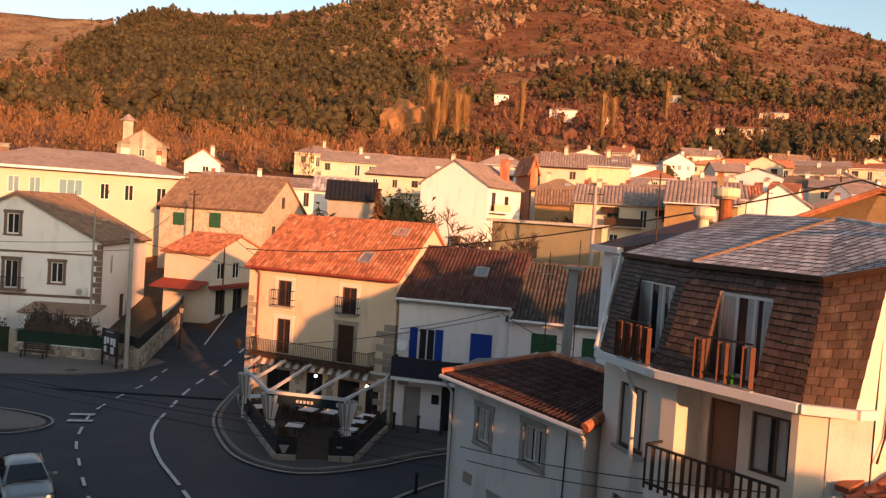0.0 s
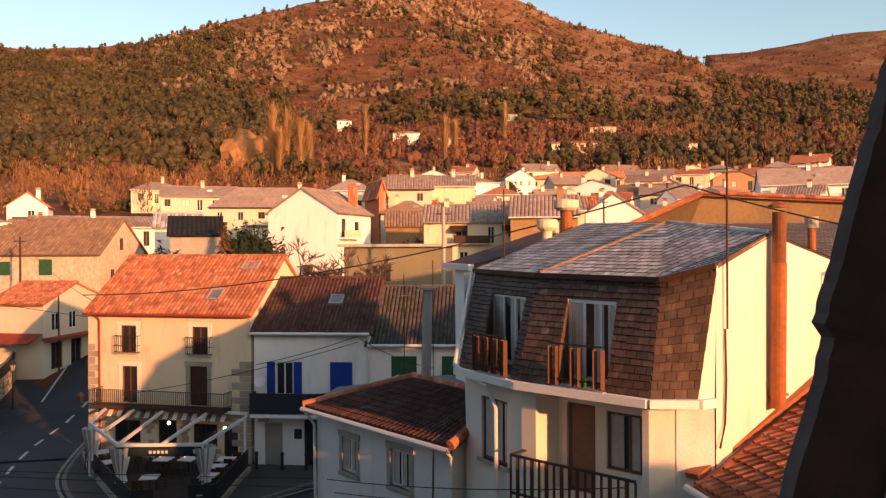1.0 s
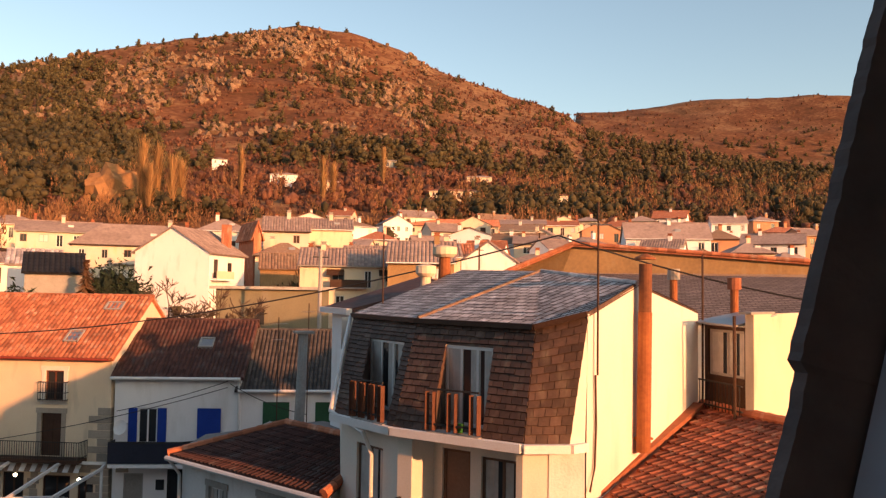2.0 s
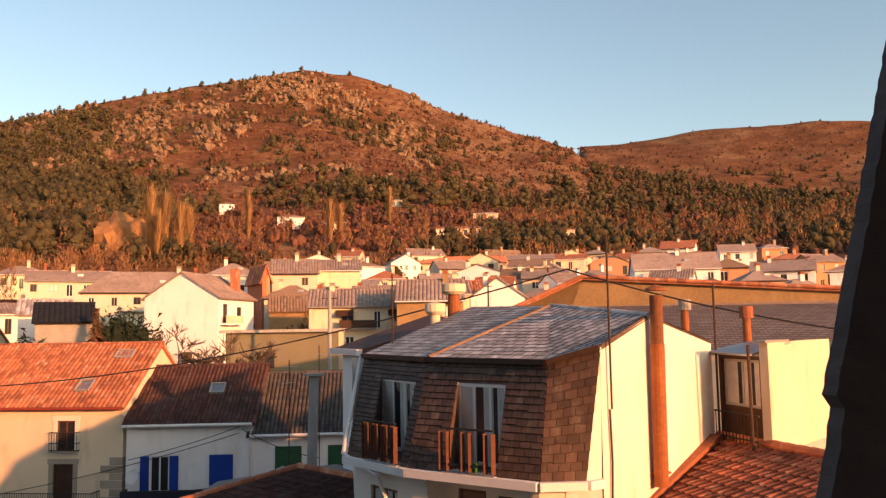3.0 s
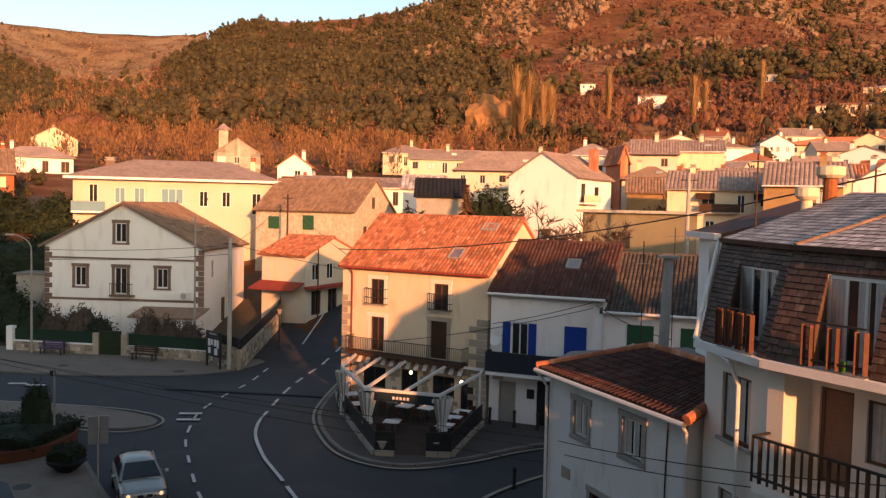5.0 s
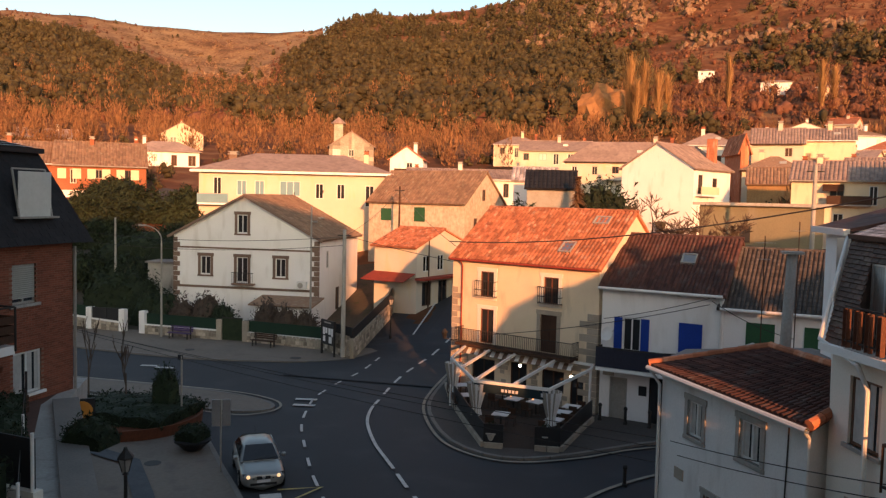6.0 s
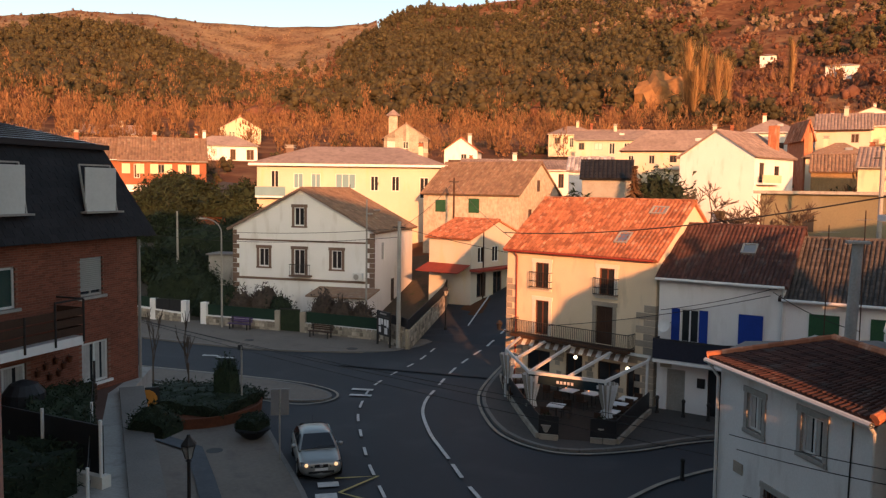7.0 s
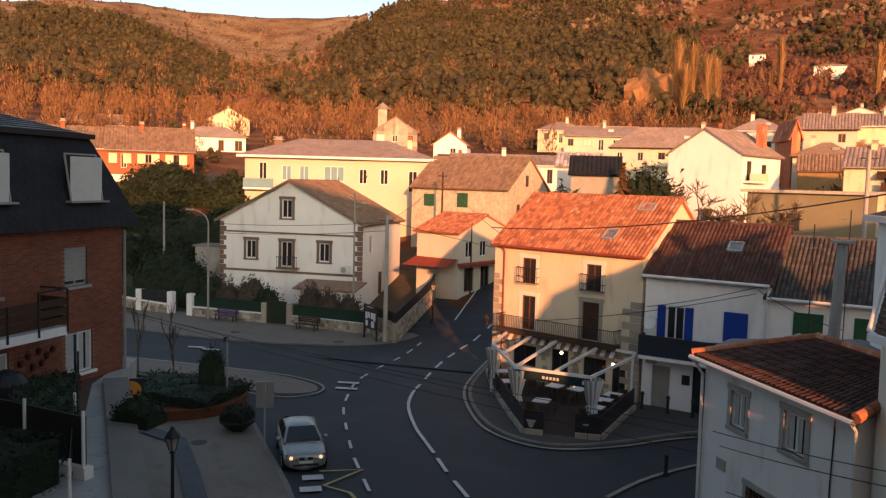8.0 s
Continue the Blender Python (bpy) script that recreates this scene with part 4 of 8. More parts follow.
# ---- the apartment house with the slate mansard ----
mans = thing("mansard_house", at(0, 0), "white apartment house with brown slate mansard floor", "apartment house")
EZ, BZ = 10.7, 8.3
TL, TM, TR, T2 = V((5.5, 24.2, EZ)), V((6.2, 20.0, EZ)), V((7.85, 16.5, EZ)), V((8.75, 15.75, 11.02))
BL, BM_, BC, BR = V((4.3, 21.0, BZ)), V((5.2, 18.55, BZ)), V((7.25, 15.8, BZ)), V((8.2, 15.55, BZ))
GA, GR = V((10.8, 17.1, 11.68)), V((14.2, 19.3, 10.95))
RT, RL, BK = V((10.12, 20.9, 12.02)), V((9.65, 26.12, 12.14)), V((11.5, 30.0, 11.4))


def facet(q, s, t):
    """A point of a mansard face (top left, bottom left, bottom right, top right); s along, t from bottom to top."""
    tl, bl, br, tr = q
    return (bl * (1 - s) + br * s) * (1 - t) + (tl * (1 - s) + tr * s) * t


def shingles(q, row, col, openings, lift=0.042):
    """Corners of every slate of a mansard face, skipping the openings (s0, s1, t1)."""
    tl, bl, br, tr = q
    n = (br - bl).cross(tl - bl).normalized()
    nr, nc = round((tl - bl).length / row), max(2, round((br - bl).length / col))
    for j in range(nr):
        t0, t1 = j / nr, min(1, (j + 1.15) / nr)
        for i in range(-1, nc + 1):
            off = 0.5 if j % 2 else 0.0
            jit = ((i * 53 + j * 97) % 13) / 13 - 0.5
            s0, s1 = max(0, (i + off + 0.025) / nc), min(1, (i + 1 + off - 0.025) / nc)
            if s1 - s0 < 0.15 / nc:
                continue
            spans = [(s0, s1)]
            for a, b, h in openings:
                if t0 < h - 0.02:
                    spans = [(x, y) for p, r in spans for x, y in ((p, min(r, a)), (max(p, b), r)) if y - x > 0.02]
            for x, y in spans:
                a, b = facet(q, x, t0 + jit * 0.012), facet(q, y, t0 + jit * 0.012)
                c, d = facet(q, y, t1), facet(q, x, t1)
                yield [a + n * lift, b + n * lift, c + n * 0.006, d + n * 0.006, a, b]


def shingle_mesh(bm, p):
    v = [bm.verts.new(x) for x in p]
    bm.faces.new(v[:4])
    bm.faces.new((v[4], v[5], v[1], v[0]))
    bm.faces.new((v[5], v[2], v[1]))
    bm.faces.new((v[4], v[0], v[3]))


F1, F2, F3 = (TL, BL, BM_, TM), (TM, BM_, BC, TR), (TR, BC, BR, T2)
OPEN1, OPEN2 = [(0.36, 0.88, 0.78)], [(0.30, 0.70, 0.79)]
slates = []
for q, op in ((F1, OPEN1), (F2, OPEN2), (F3, [])):
    bm = bmesh.new()
    cuts = sorted({0.0, 1.0} | {s for o in op for s in o[:2]})
    for a, b in zip(cuts, cuts[1:]):
        lo = op[0][2] if op and op[0][0] <= a and b <= op[0][1] else 0.0
        for i in range(3):  # a fine grid keeps the twisted face under its slates
            for j in range(12):
                cell = [(a + (b - a) * (i + k) / 3, lo + (1 - lo) * (j + m) / 12) for k, m in ((0, 0), (1, 0), (1, 1), (0, 1))]
                bm.faces.new([bm.verts.new(facet(q, s, t)) for s, t in cell])
    bmesh.ops.remove_doubles(bm, verts=bm.verts, dist=0.0005)
    slope = part("mansard_slope", bm, M_SLATE, mans)
    slates.append((slope, q, op))
bm = bmesh.new()
for p in shingles(F1, 0.19, 0.27, OPEN1):
    shingle_mesh(bm, p)
part("slate_shingles", bm, M_SLATE, slates[0][0])["kind"] = "stuff"


def dormer(q, op, parent):
    """A tall recessed window in a mansard face: cheeks, floor, glazing, curtain strips and a slatted balcony front."""
    s0, s1, h = op
    a, b = facet(q, s0, h), facet(q, s1, h)
    a0, b0 = facet(q, s0, 0), facet(q, s1, 0)
    ad, bd = V((a.x, a.y, BZ)), V((b.x, b.y, BZ))
    bm = bmesh.new()
    for f in ((a0, ad, a), (b0, b, bd), (a0, b0, bd, ad)):
        bm.faces.new([bm.verts.new(p) for p in f])
    part("dormer_cheek", bm, M_SLATE, parent)
    u = (bd - ad).normalized()
    w = (bd - ad).length
    window(parent, ad, u, (0, 0, 1), (0, 0.02, w, a.z - BZ - 0.03), M_FRAME, leaves=3, depth=0.06, curtain=M_CURTAIN)
    n = V((u.y, -u.x, 0))
    bal = new("balcony")
    bal.parent = parent
    f0, f1 = a0 + n * 0.12, b0 + n * 0.12
    part("balcony_slab", slab(bmesh.new(), [f0 + V((0, 0, 0.02)), f1 + V((0, 0, 0.02)), b0 - n * 0.3 + V((0, 0, 0.02)), a0 - n * 0.3 + V((0, 0, 0.02))], 0.16), M_CONC, bal)
    for z in (0.2, 0.98):
        part("rail", beam(bmesh.new(), f0 + V((0, 0, z)), f1 + V((0, 0, z)), 0.04, 0.04), M_IRON, bal)
    k = max(5, int(w / 0.2))
    for i in range(k + 1):
        p = f0.lerp(f1, i / k)
        if i % 3 == 2:
            part("bar", tube(bmesh.new(), p + V((0, 0, 0.1)), p + V((0, 0, 0.98)), 0.012, n=6), M_IRON, bal)
        else:
            part("slat", beam(bmesh.new(), p + V((0, 0, 0.06)), p + V((0, 0, 0.92)), 0.10, 0.025), M_WOODRED, bal)


dormer(F1, OPEN1[0], mans)
dormer(F2, OPEN2[0], mans)
pot = part("flower_pot", lathe(bmesh.new(), [(0.07, 0), (0.1, 0.16), (0.11, 0.16), (0.09, 0.2)], 10, tuple(facet(F2, 0.52, 0.0) + V((0.05, 0.05, 0.04)))), material("green_plastic", (0.03, 0.16, 0.03)), mans)

# slate roof planes over the mansard
lift = V((0, 0, 0.06))


def shingle_poly(pts, col, row, mat, parent, name="roof", h=0.05):
    """A plane roof face and its courses of slates, parallel to its first edge."""
    pts = [V(p) for p in pts]
    base = part(name, slab(bmesh.new(), pts, 0.1), M_SLATE, parent)
    u = (pts[1] - pts[0]).normalized()
    v = pts[-1] - pts[0]
    v = (v - u * v.dot(u)).normalized()
    n = u.cross(v)
    n = n if n.z > 0 else -n
    flat = [((p - pts[0]).dot(u), (p - pts[0]).dot(v)) for p in pts]
    x0, x1, y1 = min(a for a, b in flat), max(a for a, b in flat), max(b for a, b in flat)
    bm = bmesh.new()
    for j in range(int(y1 / row) + 1):
        for i in range(int((x1 - x0) / col) + 2):
            a = x0 + (i - (0.5 if j % 2 else 0)) * col
            jit = ((i * 31 + j * 67) % 11) / 11 * 0.006
            cell = clip([(a + 0.015, j * row), (a + col - 0.015, j * row), (a + col - 0.015, (j + 1.04) * row), (a + 0.015, (j + 1.04) * row)], flat)
            if len(cell) > 2:
                vs = [bm.verts.new(pts[0] + u * x + v * y + n * (0.006 + (h + jit) * (1 - (y - j * row) / (1.1 * row)))) for x, y in cell]
                bm.faces.new(vs)
    part("slate_cover", bm, mat, base)["kind"] = "stuff"
    return base


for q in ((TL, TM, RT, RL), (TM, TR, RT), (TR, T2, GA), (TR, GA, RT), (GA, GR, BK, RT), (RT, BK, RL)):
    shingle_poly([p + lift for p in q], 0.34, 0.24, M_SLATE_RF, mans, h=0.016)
ridge_caps(mans, TM + lift, RT + lift, M_TILE_BR, 0.07)
ridge_caps(mans, RT + lift, GA + lift, M_SLATE_RF, 0.07)
bm = bmesh.new()
for a, b in ((TL, TM), (TM, TR), (TR, T2)):
    beam(bm, a + V((-0.06, -0.05, 0.02)), b + V((-0.06, -0.05, 0.02)), 0.16, 0.12)
part("eave_board", bm, M_WOODDK, mans)
bm = bmesh.new()
for a, b in ((BL, BM_), (BM_, BC), (BC, BR), (BR, V((8.62, 15.66, BZ)))):
    beam(bm, a + V((-0.03, -0.03, -0.09)), b + V((-0.03, -0.03, -0.09)), 0.3, 0.18)
part("cornice", bm, M_WHITE, mans)
# walls: left bay, loggia front, canted bay, gable
A, B, C, D = V((4.5, 21.1, 0)), V((5.35, 18.75, 0)), V((7.34, 16.04, 0)), V((8.62, 15.66, 0))
bm = bmesh.new()
up = V((0, 0, 1))
rect = lambda w, z0=-0.3, z1=8.22: [(0, z0), (w, z0), (w, z1), (0, z1)]
wA, wB, wC = (B - A).length, (C - B).length, (D - C).length
hA = [(0.75, 6.05, 1.15, 1.6), (0.75, 3.2, 1.15, 1.6)]
panel(bm, A, B - A, up, rect(wA), hA)
panel(bm, B, C - B, up, rect(wB, -0.3, 5.6))
uB = (C - B).normalized()
nB = V((uB.y, -uB.x, 0))
panel(bm, B, C - B, up, rect(0.42, 5.6), ())
panel(bm, C - uB * 0.16, C - B, up, rect(0.16, 5.6), ())
Bi, Ci = B + uB * 0.42 - nB * 0.9, C - uB * 0.16 - nB * 0.9
hL = [(0.25, 5.62, 0.8, 2.1), (1.35, 6.3, 1.15, 1.35)]
panel(bm, Bi, uB, up, rect((Ci - Bi).length, 5.6), hL)
panel(bm, B + uB * 0.42, -nB, up, rect(0.9, 5.6))
panel(bm, Ci, nB, up, rect(0.9, 5.6))
panel(bm, C, D - C, up, rect(wC))
back = [V((14.2, 19.3, 0)), V((11.5, 30, 0)), V((5.5, 26, 0)), A]
G = GR - V((0, 0, GR.z))
gw = (G - D).length
gap = (V((GA.x, GA.y, 0)) - D).dot((G - D).normalized())
panel(bm, D, G - D, up, [(0, -0.3), (gw, -0.3), (gw, GR.z), (gap, GA.z), (0.1, T2.z), (-0.55, 8.22), (0, 8.22)][:5])
for a, b in zip(back, back[1:]):
    panel(bm, a, b - a, up, rect((b - a).length, -0.3, 10.6 if b is not A else 8.2))
bmesh.ops.remove_doubles(bm, verts=bm.verts, dist=0.0005)
part("wall", bm, M_OFFWHITE, mans)
bm = bmesh.new()
bm.faces.new([bm.verts.new(p) for p in (BR, D + V((0, 0, 8.22)), T2)])
part("gable_corner", bm, M_OFFWHITE, mans)
bm = bmesh.new()
bm.faces.new([bm.verts.new(p) for p in (V((5.5, 26, 8.2)), BL, TL, V((6.6, 26.4, 10.7)))])
part("mansard_slope", bm, M_SLATE, mans)
for h in hA:
    window(mans, A, B - A, up, h, M_FRAME_BR, curtain=M_CURTAIN, leaves=2, sill=M_CONC)
window(mans, Bi, uB, up, hL[0], M_FRAME_BR, leaves=1, kind="door", pane_mat=M_TRIM)
window(mans, Bi, uB, up, hL[1], M_FRAME_BR, curtain=M_CURTAIN)
part("plaster_patch", slab(bmesh.new(), [C.lerp(D, 0.42) + V((-0.01, -0.02, 5.0)), D + V((-0.01, -0.02, 5.0)), D + V((-0.01, -0.02, 8.1)), C.lerp(D, 0.42) + V((-0.01, -0.02, 8.1))], 0.01), M_GREYWHITE, mans)
log = new("loggia_balcony")
log.parent = mans
b0, b1 = B + nB * 0.55 + uB * 0.1, C + nB * 0.55
part("balcony_slab", slab(bmesh.new(), [p + V((0, 0, 5.6)) for p in (b0, b1, Ci, Bi)], 0.2), M_WHITE, log)
part("ceiling", slab(bmesh.new(), [p + V((0, 0, 8.22)) for p in (B, C, Ci, Bi)], 0.06), M_WHITE, log)
for z in (5.75, 6.62):
    part("rail", beam(bmesh.new(), b0 + V((0, 0, z)), b1 + V((0, 0, z)), 0.06, 0.05), M_IRON, log)
part("rail", beam(bmesh.new(), b0 + V((0, 0, 6.62)), B + uB * 0.1 + V((0, 0, 6.62)), 0.06, 0.05), M_IRON, log)
for i in range(17):
    p = b0.lerp(b1, i / 16)
    part("baluster", beam(bmesh.new(), p + V((0, 0, 5.62)), p + V((0, 0, 6.6)), 0.085 if i % 2 else 0.05, 0.03), M_WOODDK, log)
pipe_run(mans, [TL + V((-0.12, 0, 0)), BL + V((-0.12, 0, 0.05)), BL.lerp(BM_, 0.55) + V((-0.1, -0.1, -0.28)), V((4.9, 19.5, 7.5)), V((4.95, 19.6, 0.2))], 0.055, M_FRAME)
# things on the gable: rusty flue, aerial mast, cable
ug = (G - D).normalized()
ng = V((ug.y, -ug.x, 0))
flue = D + ug * 2.55 + ng * 0.24
stack = thing("flue_pipe", at(flue.x, flue.y, 7.75), "tall rusty stove pipe beside the gable wall", "flue")
part("pipe", tube(bmesh.new(), (-0.04, 0, 0), (0, 0, 3.3), 0.17, n=16), M_RUST, stack)
part("pipe", tube(bmesh.new(), (0, 0, 3.3), (0.01, 0, 4.45), 0.155, n=16), material("sooty_rust", (0.22, 0.085, 0.035), (0.13, 0.05, 0.025), 0.8, 9, 1.5, 0.2), stack)
part("cap", lathe(bmesh.new(), [(0.26, 4.56), (0.25, 4.6), (0.05, 4.7)], 12), M_RUST, stack)
part("bracket", box(bmesh.new(), -0.2, 0.2, -0.05, 0.25, 0.28, 0.33), M_RUST, stack)


def mast(x, y, z0, z1, label, arms=()):
    t = thing("aerial_mast", at(x, y, z0), label, "aerial mast", "masts on the roofs")
    part("pole", tube(bmesh.new(), (0, 0, 0), (0, 0, z1 - z0), 0.024, n=8), M_WOODDK, t)
    for z, l, yaw in arms:
        bm = bmesh.new()
        d = V((math.cos(yaw), math.sin(yaw), 0))
        tube(bm, V((0, 0, z)) - d * l / 2, V((0, 0, z)) + d * l / 2, 0.012, n=6)
        k = V((-d.y, d.x, 0))
        for i in range(5):
            p = V((0, 0, z)) + d * l * (i / 4 - 0.5)
            tube(bm, p - k * 0.18, p + k * 0.18, 0.008, n=5)
        part("aerial", bm, M_PIPE, t)
    return t


mm = D + ug * 0.38 + ng * 0.1
mast(mm.x, mm.y, 9.7, 13.5, "thin grey aerial mast fixed to the gable wall", [(3.3, 0.5, 0.3)])
pipe_run(mans, [D + ug * 0.38 + ng * 0.05 + V((0, 0, 9.7)), D + ug * 0.42 + ng * 0.05 + V((0, 0, 8.6)), D + ug * 0.36 + ng * 0.05 + V((0, 0, 7.7)), D + ug * 0.05 + ng * 0.1 + V((0, 0, 7.25))], 0.025, M_WOODDK, "cable")
mast(6.4, 24.3, 10.8, 13.2, "thin aerial mast above the slate eave", [(2.2, 0.4, 1.0)])

# the low red roof beside the gable
red_house = thing("low_red_roofed_house", at(0, 0), "low house with sunlit red clay tile roof", "house")
RA, RB_, RC, RD = V((7.9, 15.55, 6.6)), V((7.9, 5.0, 6.6)), V((14.3, 5.0, 8.35)), V((14.3, 19.25, 8.35))
RA = V((7.95, 15.3, 6.6))
prism_pts = [(8.2, 5.2), (14.2, 5.2), (14.2, 18.9), (8.3, 15.4)]
part("wall", prism(bmesh.new(), prism_pts, -0.3, 6.5), M_WHITE, red_house)
red_roof = part("roof", slab(bmesh.new(), [RA, RB_, RC, RD], 0.14), M_TILE, red_house)
pipe_run(red_house, [RA + V((-0.1, 0.1, -0.06)), RB_ + V((-0.1, 0, -0.06))], 0.08, M_FRAME, "gutter")
bm = bmesh.new()
beam(bm, RA + V((0.1, 0.25, 0.12)), RD + V((-0.3, -0.25, 0.12)), 0.3, 0.12)
part("verge_mortar", bm, M_TERRA, red_house)
ridge_caps(red_house, RD + V((0, 0, 0.1)), RC + V((0, 0, 0.1)), M_TILE, 0.13)

# terrace room and wall behind the red roof
room = thing("roof_terrace_room", at(0, 0), "weathered roof terrace room with railing and cream wall", "terrace room")
w0, w1 = V((14.35, 19.2, 8.3)), V((14.25, 17.3, 8.3))
bm = bmesh.new()
panel(bm, w0, w1 - w0, up, [(0, 0), (1.9, 0), (1.9, 2.35), (0, 2.35)], [(0.15, 1.0, 1.6, 1.25)])
part("wall", bm, M_WOODDK, room)
window(room, w0, w1 - w0, up, (0.15, 1.0, 1.6, 1.25), M_FRAME_GY, leaves=2, curtain=M_CURTAIN)
rl = new("railing")
rl.parent = room
for z in (8.5, 9.15):
    part("rail", beam(bmesh.new(), w0 + V((-0.2, 0, z - 8.3)), w1 + V((-0.2, 0, z - 8.3)), 0.04, 0.04), M_IRON, rl)
for i in range(13):
    p = w0.lerp(w1, (i + 0.3) / 13) + V((-0.2, 0, 0))
    part("bar", tube(bmesh.new(), p + V((0, 0, 0.1)), p + V((0, 0, 0.85)), 0.013, n=6), M_IRON, rl)
part("lit_wall", prism(bmesh.new(), [(14.3, 17.15), (18.6, 19.6), (18.5, 19.8), (14.2, 17.35)], 8.2, 11.0), M_CREAM, room)
part("wall_coping", prism(bmesh.new(), [(14.1, 17.0), (15.6, 17.85), (15.4, 18.15), (13.95, 17.3)], 11.0, 11.06), M_PIPE, room)
part("canopy_sheet", slab(bmesh.new(), [(14.1, 19.4, 10.75), (14.0, 17.5, 10.7), (15.6, 17.8, 11.0), (15.8, 19.6, 11.0)], 0.05), M_METAL, room)
part("post", tube(bmesh.new(), (13.95, 17.45, 8.3), (13.9, 17.4, 10.95), 0.04, n=8), M_WOODDK, room)
part("post", tube(bmesh.new(), (14.28, 19.2, 8.3), (14.28, 19.2, 12.6), 0.03, n=8), M_WOODDK, room)
for x, y, z, hgt, c in ((15.5, 22.3, 11.2, 1.0, M_PIPE), (16.0, 20.0, 11.0, 0.9, M_TERRA)):
    t = thing("flue_pipe", at(x, y, z), "stubby weathered flue with wide grey cowl", "flue", "flues on the roofs")
    part("pipe", tube(bmesh.new(), (0, 0, -0.5), (0, 0, hgt), 0.12, n=12), M_RUST, t)
    part("cap", tube(bmesh.new(), (0, 0, hgt - 0.25), (0, 0, hgt + 0.1), 0.2, n=12), c, t)

# the grey-tiled roof and long ochre gable behind
barn = thing("ochre_gabled_barn", at(0, 0), "long ochre plastered barn gable with red tile verge", "barn")
q0, q1, q2 = V((15.8, 39.2, 11.9)), V((19.8, 37.1, 13.85)), V((30.5, 30.4, 12.9))
bm = bmesh.new()
for f in ([q0, V((q0.x, q0.y, 2)), V((q2.x, q2.y, 2)), q2, q1],):
    bm.faces.new([bm.verts.new(p) for p in f])
bmesh.ops.solidify(bm, geom=bm.faces[:], thickness=0.3)
part("wall", bm, M_OCHRE, barn)
for a, b in ((q0, q1), (q1, q2)):
    off = V((4.5, 7.5, -0.1))
    part("roof", slab(bmesh.new(), [a + V((-0.1, -0.2, 0.12)), b + V((-0.1, -0.2, 0.12)), b + off, a + off], 0.14), M_TILE, barn)
    ridge_caps(barn, a + V((-0.1, -0.2, 0.16)), b + V((-0.1, -0.2, 0.16)), M_TILE, 0.1)
lean = thing("grey_tiled_lean_to", at(0, 0), "grey weathered tiled lean-to roof before the ochre gable", "roof")
shingle_poly([(15.0, 23.6, 10.7), (24.0, 17.4, 10.6), (29.5, 29.5, 12.35), (17.5, 36.5, 12.45)], 0.3, 0.42, M_TILE_FAR, lean, h=0.022)
part("wall", prism(bmesh.new(), [(15.2, 23.9), (23.9, 17.8), (29, 29), (17.4, 36)], 3, 10.5), M_OFFWHITE, lean)
nb = thing("neighbour_house", at(0, 0), "white neighbour house with low reddish roof and pale eave", "house")
part("roof", slab(bmesh.new(), [(5.6, 29.6, 10.85), (5.9, 26.6, 10.85), (10.4, 29.5, 11.75), (10.4, 33, 12.1)], 0.12), M_TILE_DK, nb)
part("eave_board", beam(bmesh.new(), (5.55, 29.7, 10.75), (5.85, 26.5, 10.75), 0.2, 0.2), M_FRAME, nb)
part("wall", prism(bmesh.new(), [(6.0, 26.9), (10.2, 29.5), (10.2, 32.5), (5.9, 29.5)], 2, 10.7), M_WHITE, nb)
for x, y, z0, z1, r in ((8.2, 25.6, 11.4, 12.3, 0.2), (9.2, 26.6, 11.5, 13.0, 0.25)):
    t = thing("roof_chimney", at(x, y, z0), "cylindrical cream chimney pot on the slate roof", "chimney", "chimneys on the slate roof")
    part("shaft", tube(bmesh.new(), (0, 0, -0.6), (0, 0, z1 - z0 - 0.35), r, r * 0.8, 12), M_CREAM if r < 0.22 else M_RUST, t)
    part("cap", lathe(bmesh.new(), [(r * 1.2, z1 - z0 - 0.35), (r * 1.7, z1 - z0 - 0.25), (r * 1.7, z1 - z0), (r * 0.6, z1 - z0 + 0.05)], 14), M_CREAM, t)

# ---- the red-brick apartment house with the dark mansard ----
brick = thing("brick_apartment_house", at(0, 0), "red brick apartment house with black slate mansard", "apartment house")
b_face = V((-18.95, 7.0, 0)), V((-18.6, 23.5, 0))
ub = (b_face[1] - b_face[0]).normalized()
wb = (b_face[1] - b_face[0]).length
bh = [(13.88, 5.05, 1.2, 1.35), (13.87, 7.9, 1.0, 1.25), (10.15, 4.75, 1.55, 1.5), (10.3, 7.9, 1.1, 1.2)]
bm = bmesh.new()
panel(bm, b_face[0], ub, up, [(0, -0.3), (wb, -0.3), (wb, 9.75), (0, 9.75)], bh)
panel(bm, b_face[1], V((-1, 0.05, 0)), up, [(0, -0.3), (11, -0.3), (11, 9.75), (0, 9.75)])
bwall = part("wall", bm, M_BRICKJ, brick)
bm = bmesh.new()
nbk = V((ub.y, -ub.x, 0))
j = 0
z = 3.6
